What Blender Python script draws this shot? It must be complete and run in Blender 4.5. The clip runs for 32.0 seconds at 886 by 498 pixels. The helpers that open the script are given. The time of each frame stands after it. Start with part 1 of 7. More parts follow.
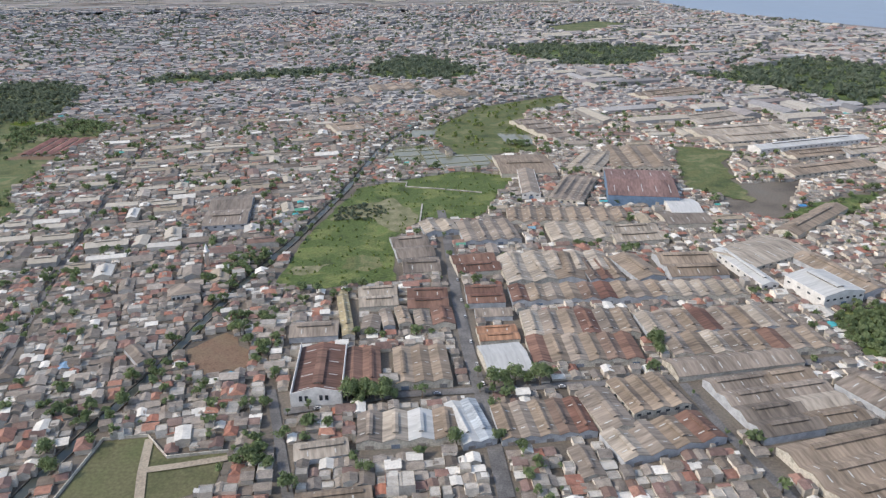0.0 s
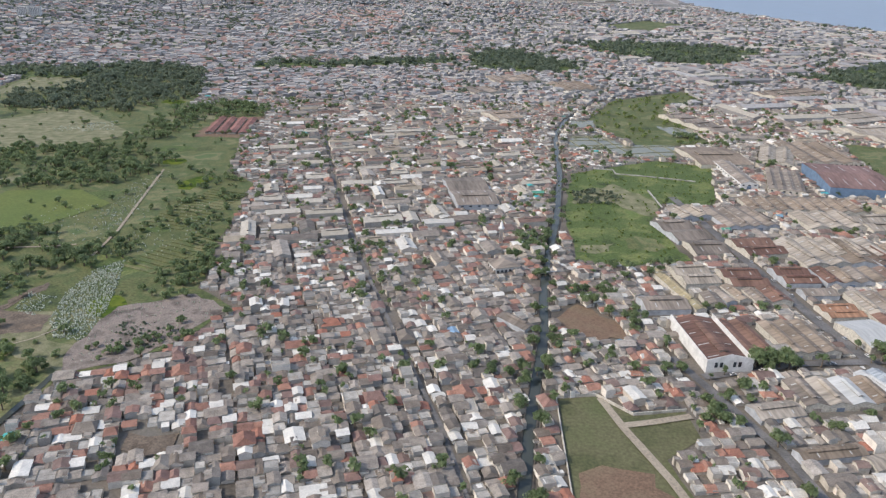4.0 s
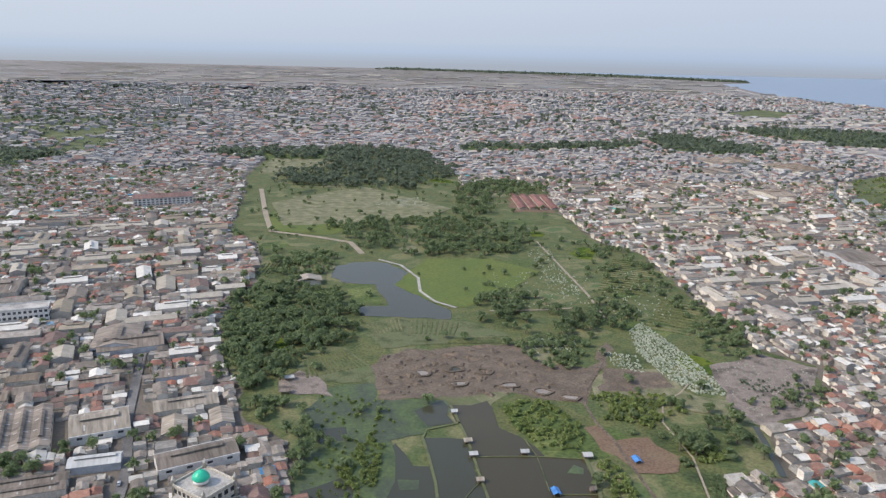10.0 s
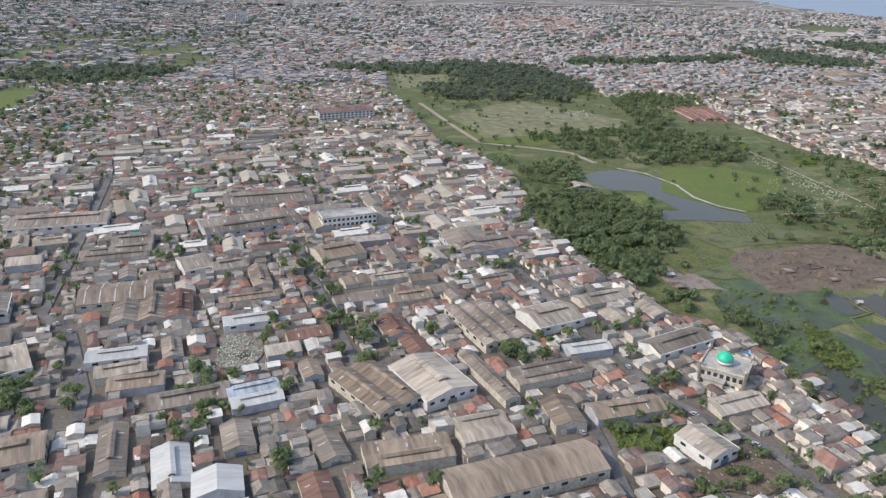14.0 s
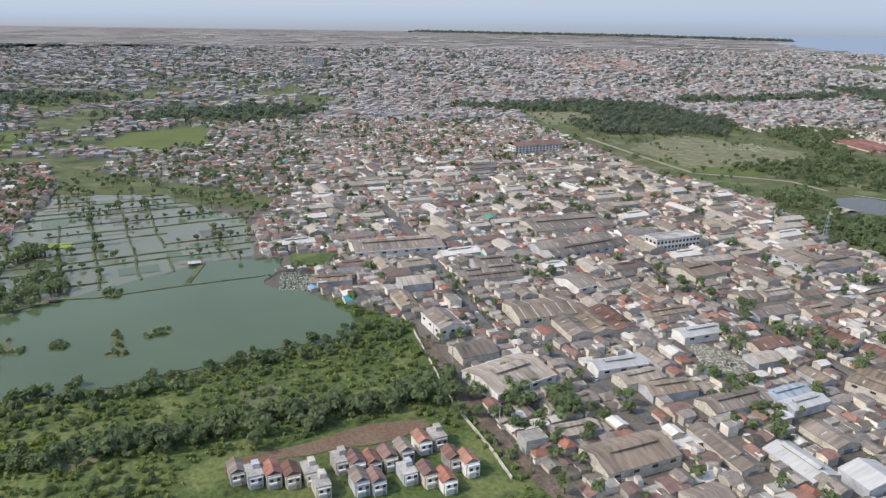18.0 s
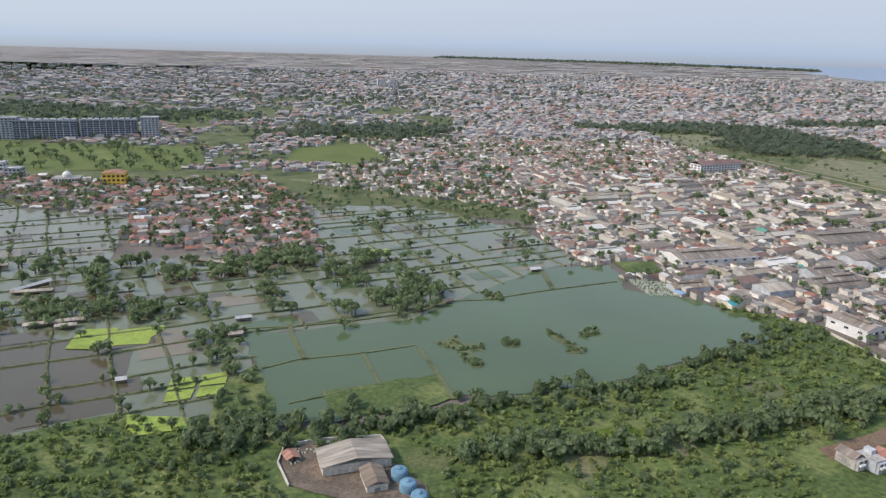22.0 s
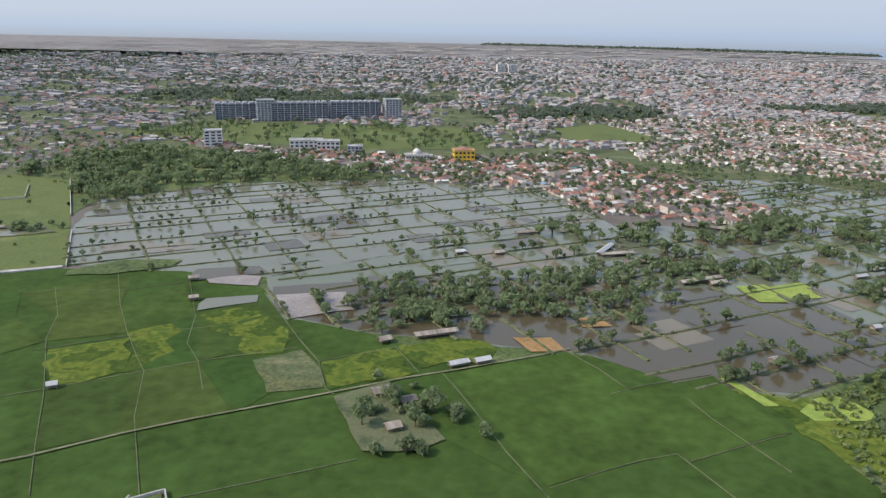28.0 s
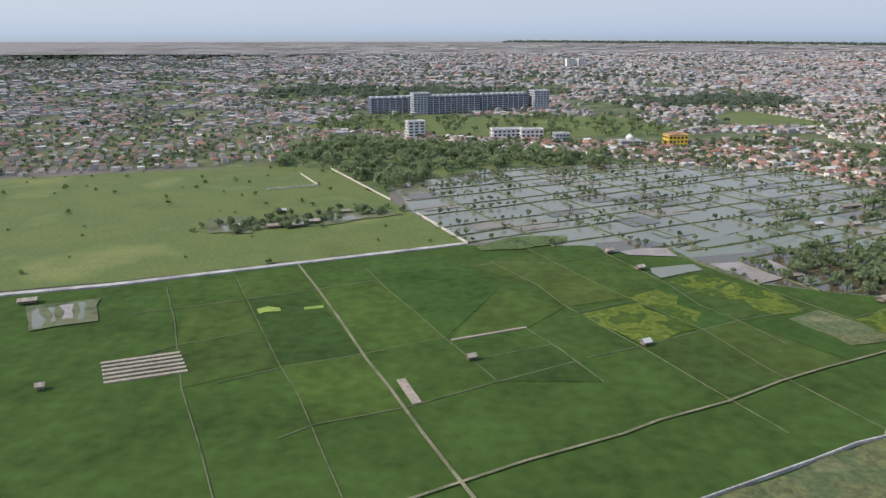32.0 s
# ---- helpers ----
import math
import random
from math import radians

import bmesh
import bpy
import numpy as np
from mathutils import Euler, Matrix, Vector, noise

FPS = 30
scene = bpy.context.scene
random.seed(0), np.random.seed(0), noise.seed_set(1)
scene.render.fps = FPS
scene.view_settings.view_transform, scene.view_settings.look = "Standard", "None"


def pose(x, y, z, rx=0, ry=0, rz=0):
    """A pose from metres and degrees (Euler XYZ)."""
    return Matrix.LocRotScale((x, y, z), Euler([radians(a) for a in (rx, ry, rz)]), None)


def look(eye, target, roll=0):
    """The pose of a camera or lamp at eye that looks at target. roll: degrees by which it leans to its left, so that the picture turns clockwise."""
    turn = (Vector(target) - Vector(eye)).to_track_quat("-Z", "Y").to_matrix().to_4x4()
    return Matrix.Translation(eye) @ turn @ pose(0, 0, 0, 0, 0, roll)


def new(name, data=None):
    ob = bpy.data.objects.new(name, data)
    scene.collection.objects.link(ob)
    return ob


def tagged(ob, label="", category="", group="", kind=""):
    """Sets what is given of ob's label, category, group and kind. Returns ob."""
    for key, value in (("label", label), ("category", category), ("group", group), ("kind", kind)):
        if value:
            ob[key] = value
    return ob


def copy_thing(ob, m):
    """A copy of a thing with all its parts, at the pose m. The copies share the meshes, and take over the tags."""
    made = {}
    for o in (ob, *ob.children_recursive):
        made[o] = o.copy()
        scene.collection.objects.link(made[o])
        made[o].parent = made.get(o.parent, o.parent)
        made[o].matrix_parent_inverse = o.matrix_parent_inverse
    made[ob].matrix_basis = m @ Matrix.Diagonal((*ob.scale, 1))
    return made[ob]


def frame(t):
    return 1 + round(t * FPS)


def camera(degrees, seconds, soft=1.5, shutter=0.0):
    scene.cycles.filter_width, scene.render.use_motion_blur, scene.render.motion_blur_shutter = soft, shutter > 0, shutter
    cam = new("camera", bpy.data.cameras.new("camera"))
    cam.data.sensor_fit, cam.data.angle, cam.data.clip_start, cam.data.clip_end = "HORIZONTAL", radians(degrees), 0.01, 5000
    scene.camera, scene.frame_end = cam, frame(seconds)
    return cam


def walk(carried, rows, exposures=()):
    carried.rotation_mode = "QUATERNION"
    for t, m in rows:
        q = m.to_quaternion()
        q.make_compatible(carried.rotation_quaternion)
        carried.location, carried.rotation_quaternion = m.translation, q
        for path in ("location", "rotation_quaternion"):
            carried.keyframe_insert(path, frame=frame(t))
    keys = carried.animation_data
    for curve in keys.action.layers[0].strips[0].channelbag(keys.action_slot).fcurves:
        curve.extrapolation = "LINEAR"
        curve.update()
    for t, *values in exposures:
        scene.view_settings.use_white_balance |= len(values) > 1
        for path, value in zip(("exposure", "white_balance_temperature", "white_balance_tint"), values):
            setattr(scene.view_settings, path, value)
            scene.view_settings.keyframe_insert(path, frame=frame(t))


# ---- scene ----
cam = camera(62.4, 32.0, 1.35)
METRES, EYE, TILT, LEAN, TURN = 1212.0, 138.84, -21.66, 0.6, 0.0
ROWS = [
    (0.0, 0.0, 0.0, 0.0, 0.0, 0.0, 0.0),
    (0.5, -0.0153, -0.0013, -0.0009, -0.62, 0.44, 0.29),
    (1.0, -0.0307, -0.0019, -0.0019, -1.24, 1.65, 0.07),
    (1.5, -0.0459, -0.0029, -0.003, -1.42, 2.27, -0.02),
    (2.0, -0.0613, -0.0044, -0.0043, -1.1, 3.05, 0.03),
    (2.5, -0.0766, -0.0061, -0.0056, -0.92, 2.15, -0.85),
    (3.0, -0.0922, -0.0074, -0.0068, -0.84, 0.39, -1.11),
    (3.5, -0.108, -0.0083, -0.0077, -0.96, -0.46, -1.46),
    (5.5, -0.1717, -0.0117, -0.0124, -2.06, 0.85, -1.7),
    (6.0, -0.1877, -0.0123, -0.0137, -2.16, 1.01, -1.66),
    (6.5, -0.2036, -0.0126, -0.015, -1.98, 1.3, -1.45),
    (7.0, -0.2195, -0.0139, -0.0161, -1.87, 1.24, -1.21),
    (7.5, -0.2356, -0.0144, -0.0175, -1.96, 0.79, -1.22),
    (8.0, -0.2519, -0.0139, -0.0185, -1.95, 1.52, -1.27),
    (8.5, -0.2679, -0.0141, -0.0197, -1.75, 3.19, -1.53),
    (9.0, -0.2841, -0.0139, -0.0208, -1.07, 4.91, -1.79),
    (9.5, -0.2998, -0.0144, -0.0224, -0.36, 5.85, -1.89),
    (10.0, -0.3153, -0.0148, -0.024, 0.11, 6.48, -2.01),
    (10.5, -0.3308, -0.0155, -0.0256, 0.42, 6.55, -1.81),
    (11.0, -0.3464, -0.0161, -0.0272, 0.53, 5.77, -1.78),
    (11.5, -0.3621, -0.0167, -0.0286, 0.39, 4.77, -1.55),
    (12.0, -0.3779, -0.0169, -0.03, 0.12, 4.43, -1.28),
    (12.5, -0.3936, -0.0176, -0.0314, -0.04, 4.73, -0.98),
    (13.0, -0.4088, -0.0192, -0.0336, -0.1, 3.45, -1.34),
    (13.5, -0.4247, -0.0193, -0.0343, -0.47, 1.12, -1.09),
    (14.0, -0.4406, -0.0198, -0.0358, -0.76, 0.59, -1.44),
    (14.5, -0.4566, -0.0201, -0.0372, -0.95, 0.75, -1.26),
    (15.0, -0.4723, -0.0205, -0.0385, -1.01, 1.55, -1.26),
    (15.5, -0.488, -0.0211, -0.0397, -0.98, 2.52, -1.11),
    (17.5, -0.5508, -0.0247, -0.0451, -0.82, 3.06, -1.32),
    (18.0, -0.5664, -0.0252, -0.0466, -0.88, 3.91, -1.08),
    (18.5, -0.5819, -0.0255, -0.0479, -1.02, 5.06, -0.93),
    (19.0, -0.5975, -0.026, -0.0493, -1.22, 6.06, -0.69),
    (19.5, -0.6129, -0.0263, -0.0507, -1.34, 7.25, -0.47),
    (20.0, -0.6281, -0.0269, -0.0521, -1.32, 8.14, -0.49),
    (20.5, -0.6433, -0.0276, -0.0534, -1.21, 7.89, -0.83),
    (21.0, -0.6586, -0.0283, -0.0546, -1.13, 7.23, -1.41),
    (21.5, -0.6739, -0.029, -0.0556, -1.22, 6.38, -1.86),
    (22.0, -0.6892, -0.0294, -0.0566, -1.04, 5.87, -1.77),
    (22.5, -0.7047, -0.0297, -0.0575, -0.66, 6.52, -1.68),
    (23.0, -0.7199, -0.0306, -0.0588, -0.23, 7.71, -1.56),
    (23.5, -0.7349, -0.0316, -0.0602, 0.16, 7.82, -1.31),
    (24.0, -0.7501, -0.0327, -0.0616, 0.3, 7.26, -1.09),
    (24.5, -0.7654, -0.0334, -0.0629, 0.21, 6.57, -0.88),
    (25.0, -0.7808, -0.0342, -0.0642, 0.1, 6.43, -0.98),
    (25.5, -0.7962, -0.035, -0.0655, 0.01, 6.73, -0.85),
    (27.5, -0.858, -0.0392, -0.0705, -0.17, 5.79, -1.53),
    (28.0, -0.8733, -0.0399, -0.0718, -0.11, 4.97, -1.8),
    (28.5, -0.8887, -0.0406, -0.0733, -0.07, 4.63, -1.82),
    (29.0, -0.9042, -0.0411, -0.0745, -0.02, 5.17, -1.69),
    (29.5, -0.9194, -0.0418, -0.076, 0.1, 5.91, -1.45),
    (30.0, -0.9346, -0.0425, -0.0775, 0.21, 6.32, -0.96),
    (30.5, -0.9496, -0.0433, -0.0791, 0.26, 6.62, -0.7),
    (31.0, -0.9646, -0.0442, -0.0805, 0.34, 6.22, -0.5),
    (31.5, -0.9797, -0.0454, -0.0818, 0.36, 5.41, -0.58),
    (32.0, -0.995, -0.0464, -0.0831, 0.21, 4.95, -0.66),
]
walk(cam, [(t, pose(0, 0, EYE, TILT, LEAN, TURN) @ pose(METRES * x, METRES * y, METRES * z, 90 + pitch, roll, yaw)) for t, x, y, z, yaw, pitch, roll in ROWS], [(0.0, 0.2, 6350, 10.5), (32.0, 0.2, 6350, 10.5)])

K = 0.541     # plan unit in metres

# ---------------------------------------------------------------- light
SUN_AZ, SUN_EL = 254.0, 42.0     # compass bearing with +y as north, height in degrees
sun_dir = Vector((math.sin(radians(SUN_AZ)) * math.cos(radians(SUN_EL)), math.cos(radians(SUN_AZ)) * math.cos(radians(SUN_EL)), math.sin(radians(SUN_EL))))
sun_lamp = bpy.data.lights.new("sun", "SUN")
sun_lamp.energy, sun_lamp.angle, sun_lamp.color = 2.6, radians(2.0), (1.0, 0.925, 0.815)
new("sun", sun_lamp).matrix_world = look(tuple(sun_dir * 900), (0, 0, 0))
world = bpy.data.worlds.new("sky")
scene.world = world
world.use_nodes = True
wn, wl = world.node_tree.nodes, world.node_tree.links
sky = wn.new("ShaderNodeTexSky")
sky.sky_type, sky.sun_disc = "NISHITA", False
sky.sun_elevation, sky.sun_rotation = radians(SUN_EL), radians(SUN_AZ)
sky.air_density, sky.dust_density, sky.ozone_density = 1.0, 1.0, 2.0
coord = wn.new("ShaderNodeTexCoord")
split = wn.new("ShaderNodeSeparateXYZ")
wl.new(coord.outputs["Generated"], split.inputs[0])
# humid haze low in the sky, sea and far shore under the horizon
band = wn.new("ShaderNodeMapRange")
band.inputs["From Min"].default_value, band.inputs["From Max"].default_value = -0.06, 0.24
wl.new(split.outputs["Z"], band.inputs["Value"])
ramp = wn.new("ShaderNodeValToRGB")
E = ramp.color_ramp.elements
E[0].position, E[0].color = 0.0, (0.36, 0.36, 0.38, 1)
E[1].position, E[1].color = 0.14, (0.36, 0.40, 0.46, 1)
for at, c in ((0.19, (0.42, 0.50, 0.62, 1)), (0.24, (0.48, 0.545, 0.64, 1)), (0.40, (0.53, 0.585, 0.675, 1)), (1.0, (0.51, 0.59, 0.73, 1))):
    e = E.new(at)
    e.color = c
wl.new(band.outputs[0], ramp.inputs[0])
# whiter towards the sun
side = wn.new("ShaderNodeMapRange")
side.inputs["From Min"].default_value, side.inputs["From Max"].default_value = 0.35, -0.75
wl.new(split.outputs["X"], side.inputs["Value"])
pale = wn.new("ShaderNodeMix")
pale.data_type = "RGBA"
wl.new(side.outputs[0], pale.inputs[0])
pale.inputs[6].default_value, pale.inputs[7].default_value = (9.4, 9.5, 9.7, 1), (10.6, 10.4, 10.1, 1)
haze = wn.new("ShaderNodeVectorMath")
haze.operation = "MULTIPLY"
wl.new(ramp.outputs[0], haze.inputs[0])
wl.new(pale.outputs[2], haze.inputs[1])
fade = wn.new("ShaderNodeMapRange")
fade.inputs["From Min"].default_value, fade.inputs["From Max"].default_value = 0.22, 0.6
wl.new(split.outputs["Z"], fade.inputs["Value"])
mixw = wn.new("ShaderNodeMix")
mixw.data_type = "RGBA"
wl.new(fade.outputs[0], mixw.inputs[0])
wl.new(haze.outputs[0], mixw.inputs[6])
bright = wn.new("ShaderNodeVectorMath")
bright.operation = "MULTIPLY"
bright.inputs[1].default_value = (3.3, 2.95, 2.6)     # unseen upper sky scaled up, an added fill for the shaded parts
wl.new(sky.outputs[0], bright.inputs[0])
wl.new(bright.outputs[0], mixw.inputs[7])
wn["Background"].inputs["Strength"].default_value = 0.10
wl.new(mixw.outputs[2], wn["Background"].inputs["Color"])

# ---------------------------------------------------------------- materials


def surf(name, tones, scale=0.3, fine=3.0, rough=0.85, metal=0.0, bump=0.0, pick="", stain=0.35, spec=0.3, thin=0.0):
    """Rough outdoor surface: tones picked per island or object, broad stains and fine grain."""
    m = bpy.data.materials.new(name)
    m.use_nodes = True
    n, l = m.node_tree.nodes, m.node_tree.links
    b = n["Principled BSDF"]
    b.inputs["Roughness"].default_value, b.inputs["Metallic"].default_value = rough, metal
    b.inputs["Specular IOR Level"].default_value = spec
    geo = n.new("ShaderNodeNewGeometry")
    cr = n.new("ShaderNodeValToRGB")
    els = cr.color_ramp.elements
    while len(els) < len(tones):
        els.new(0.5)
    for i, c in enumerate(tones):
        els[i].position = i / max(1, len(tones) - 1)
        els[i].color = (*c, 1)
    big = n.new("ShaderNodeTexNoise")
    big.inputs["Scale"].default_value, big.inputs["Detail"].default_value = scale / K, 5
    small = n.new("ShaderNodeTexNoise")
    small.inputs["Scale"].default_value, small.inputs["Detail"].default_value = fine / K, 3
    for tex in (big, small):
        l.new(geo.outputs["Position"], tex.inputs["Vector"])
    if pick == "island":
        l.new(geo.outputs["Random Per Island"], cr.inputs[0])
    elif pick == "object":
        info = n.new("ShaderNodeObjectInfo")
        l.new(info.outputs["Random"], cr.inputs[0])
    else:
        wide = n.new("ShaderNodeMapRange")
        wide.inputs["From Min"].default_value, wide.inputs["From Max"].default_value = 0.3, 0.7
        l.new(big.outputs["Fac"], wide.inputs["Value"])
        l.new(wide.outputs[0], cr.inputs[0])
    both = n.new("ShaderNodeMath")
    both.operation = "ADD"
    l.new(big.outputs["Fac"], both.inputs[0])
    l.new(small.outputs["Fac"], both.inputs[1])
    shade = n.new("ShaderNodeMapRange")
    shade.inputs["From Min"].default_value, shade.inputs["From Max"].default_value = 0.7, 1.3
    shade.inputs["To Min"].default_value, shade.inputs["To Max"].default_value = 1 - stain, 1 + stain
    l.new(both.outputs[0], shade.inputs["Value"])
    mul = n.new("ShaderNodeVectorMath")
    mul.operation = "SCALE"
    l.new(cr.outputs[0], mul.inputs[0])
    l.new(shade.outputs[0], mul.inputs["Scale"])
    l.new(mul.outputs[0], b.inputs["Base Color"])
    if thin:
        tr = n.new("ShaderNodeBsdfTranslucent")
        mx = n.new("ShaderNodeMixShader")
        mx.inputs[0].default_value = thin
        l.new(mul.outputs[0], tr.inputs["Color"])
        l.new(b.outputs[0], mx.inputs[1])
        l.new(tr.outputs[0], mx.inputs[2])
        l.new(mx.outputs[0], n["Material Output"].inputs["Surface"])
    if bump:
        bp = n.new("ShaderNodeBump")
        bp.inputs["Strength"].default_value, bp.inputs["Distance"].default_value = 0.6, bump
        l.new(small.outputs["Fac"], bp.inputs["Height"])
        l.new(bp.outputs[0], b.inputs["Normal"])
    return m


def streaked(name, tones, rough=0.75, metal=0.0, stain=0.5, run=6.0):
    """Sheet roofing: a tone per object, with sheet bands and stains that run down the slope (the object's own x)."""
    m = surf(name, tones, 0.05, 0.5, rough, metal, pick="object", stain=stain)
    n, l = m.node_tree.nodes, m.node_tree.links
    tc = n.new("ShaderNodeTexCoord")
    info = n.new("ShaderNodeObjectInfo")
    mp = n.new("ShaderNodeMapping")
    mp.inputs["Scale"].default_value = (1 / run, 1.0, 0.1)
    l.new(tc.outputs["Object"], mp.inputs["Vector"])
    l.new(info.outputs["Location"], mp.inputs["Location"])
    for tex in [t for t in n if t.bl_idname == "ShaderNodeTexNoise"]:
        l.new(mp.outputs[0], tex.inputs["Vector"])
    return m


M_SOIL = surf("packed_soil", [(0.105, 0.09, 0.072), (0.14, 0.118, 0.093), (0.115, 0.104, 0.087)], 0.02, 0.6, bump=0.1)
M_GRASS = surf("rough_grass", [(0.058, 0.08, 0.03), (0.084, 0.106, 0.034), (0.12, 0.124, 0.046), (0.067, 0.09, 0.031), (0.138, 0.13, 0.06), (0.06, 0.085, 0.03)], 0.022, 0.5, bump=0.25, stain=0.5)
M_LUSH = surf("lush_weeds", [(0.062, 0.09, 0.025), (0.09, 0.124, 0.032), (0.07, 0.1, 0.027), (0.116, 0.13, 0.042), (0.078, 0.106, 0.028)], 0.035, 0.4, bump=0.7, stain=0.55)
M_DIRT = surf("brown_earth", [(0.122, 0.092, 0.066), (0.172, 0.132, 0.096), (0.096, 0.075, 0.055), (0.158, 0.112, 0.075)], 0.05, 0.8, bump=0.3, stain=0.45)
M_RUBBLE = surf("grey_refuse", [(0.136, 0.109, 0.09), (0.24, 0.196, 0.162), (0.096, 0.08, 0.065)], 0.08, 1.5, bump=0.4, stain=0.6)
M_MEADOW = surf("light_meadow", [(0.102, 0.128, 0.03), (0.12, 0.144, 0.034), (0.088, 0.118, 0.028), (0.136, 0.15, 0.042)], 0.012, 0.4, bump=0.1, stain=0.25)
M_YARD = surf("dull_yard_grass", [(0.087, 0.096, 0.038), (0.114, 0.108, 0.053), (0.076, 0.084, 0.034)], 0.03, 0.5, bump=0.1, stain=0.35)
M_PADDY = surf("rice", [(0.038, 0.073, 0.017), (0.045, 0.081, 0.018), (0.06, 0.095, 0.02), (0.037, 0.068, 0.017), (0.066, 0.089, 0.021), (0.05, 0.086, 0.019)], 0.03, 0.15, pick="object", bump=0.1, stain=0.30, spec=0.05)
M_PADDY_Y = surf("ripe_rice", [(0.042, 0.077, 0.015), (0.08, 0.113, 0.02), (0.046, 0.08, 0.016), (0.12, 0.145, 0.024), (0.066, 0.1, 0.018), (0.13, 0.15, 0.026), (0.044, 0.078, 0.016)], 0.05, 0.4, bump=0.1, stain=0.25, spec=0.05)
M_BANK = surf("weedy_bank", [(0.065, 0.09, 0.032), (0.12, 0.125, 0.06), (0.08, 0.10, 0.04)], 0.08, 1.0, bump=0.1)
M_BUND = surf("bund_earth", [(0.13, 0.14, 0.06), (0.20, 0.18, 0.11)], 0.08, 1.0, bump=0.1)
M_ASPHALT = surf("asphalt", [(0.11, 0.105, 0.10), (0.16, 0.15, 0.14)], 0.05, 1.0)
M_CONC = surf("concrete_slab", [(0.30, 0.28, 0.25), (0.42, 0.39, 0.35)], 0.08, 1.0)
M_PLAIN = surf("far_plain", [(0.19, 0.165, 0.145), (0.27, 0.235, 0.21), (0.17, 0.16, 0.135), (0.23, 0.20, 0.18)], 0.004, 0.03, stain=0.35)


def water(name, c, rough=0.12):
    m = bpy.data.materials.new(name)
    m.use_nodes = True
    n, l = m.node_tree.nodes, m.node_tree.links
    b = n["Principled BSDF"]
    b.inputs["Roughness"].default_value, b.inputs["IOR"].default_value = rough, 1.33
    geo = n.new("ShaderNodeNewGeometry")
    tex = n.new("ShaderNodeTexNoise")
    tex.inputs["Scale"].default_value, tex.inputs["Detail"].default_value = 0.012 / K, 4
    l.new(geo.outputs["Position"], tex.inputs["Vector"])
    mx = n.new("ShaderNodeMix")
    mx.data_type = "RGBA"
    mx.inputs[6].default_value = (*[v * 0.8 for v in c], 1)
    mx.inputs[7].default_value = (*[v * 1.2 for v in c], 1)
    l.new(tex.outputs["Fac"], mx.inputs[0])
    l.new(mx.outputs[2], b.inputs["Base Color"])
    wave = n.new("ShaderNodeTexNoise")
    wave.inputs["Scale"].default_value, wave.inputs["Detail"].default_value = 0.8 / K, 3
    l.new(geo.outputs["Position"], wave.inputs["Vector"])
    bp = n.new("ShaderNodeBump")
    bp.inputs["Strength"].default_value, bp.inputs["Distance"].default_value = 0.10, 0.05
    l.new(wave.outputs["Fac"], bp.inputs["Height"])
    l.new(bp.outputs[0], b.inputs["Normal"])
    return m


W_LAKE = water("green_water", (0.074, 0.104, 0.046), 0.08)
W_POND = water("grey_pond_water", (0.155, 0.155, 0.105), 0.12)
W_MUD = water("brown_pond_water", (0.085, 0.07, 0.04), 0.12)
W_DARK = water("dark_pond_water", (0.05, 0.05, 0.032), 0.10)
W_MUD2 = water("dark_brown_pond_water", (0.056, 0.046, 0.024), 0.10)
M_MARSH = surf("flooded_marsh", [(0.062, 0.09, 0.034), (0.085, 0.115, 0.038), (0.05, 0.06, 0.036), (0.075, 0.105, 0.036)], 0.03, 0.5, rough=0.5, bump=0.1, stain=0.4)
W_CANAL = water("canal_water", (0.055, 0.06, 0.05), 0.2)
W_SILT = water("silty_pond_water", (0.17, 0.14, 0.088), 0.15)
W_GREEN = water("grey_green_pond_water", (0.135, 0.145, 0.09), 0.10)
W_SEA = water("sea_water", (0.17, 0.225, 0.29), 0.3)

R_ASB = surf("weathered_sheet_roof", [(0.1, 0.083, 0.068), (0.205, 0.175, 0.143), (0.292, 0.253, 0.208), (0.146, 0.118, 0.093), (0.243, 0.211, 0.178), (0.115, 0.1, 0.086), (0.335, 0.295, 0.25), (0.176, 0.14, 0.111)], 0.25, 1.6, pick="island", stain=0.4)
R_RUST = surf("rusty_sheet_roof", [(0.159, 0.106, 0.084), (0.205, 0.145, 0.12), (0.121, 0.079, 0.067)], 0.25, 1.6, pick="island", stain=0.35)
R_TILE = surf("clay_tile_roof", [(0.302, 0.132, 0.087), (0.211, 0.115, 0.087), (0.329, 0.172, 0.119), (0.183, 0.122, 0.105), (0.257, 0.146, 0.113)], 0.3, 2.0, pick="island", stain=0.35)
R_WHITE = surf("pale_metal_roof", [(0.5, 0.468, 0.405), (0.66, 0.623, 0.55), (0.42, 0.395, 0.345)], 0.2, 1.2, pick="island", stain=0.2, rough=0.5)
R_FLAT = surf("concrete_roof", [(0.255, 0.242, 0.216), (0.4, 0.365, 0.312), (0.185, 0.17, 0.15)], 0.3, 2.0, pick="island", stain=0.35)
R_BLUE = surf("coloured_sheet_roof", [(0.06, 0.18, 0.36), (0.06, 0.32, 0.30), (0.10, 0.25, 0.16), (0.20, 0.30, 0.42)], 0.3, 2.0, pick="island", stain=0.2)
P_WALL = surf("painted_wall", [(0.5, 0.45, 0.375), (0.8, 0.74, 0.645), (0.374, 0.333, 0.273), (0.66, 0.59, 0.5), (0.52, 0.454, 0.361), (0.374, 0.363, 0.333), (0.312, 0.282, 0.244)], 0.3, 2.0, pick="island", stain=0.25)
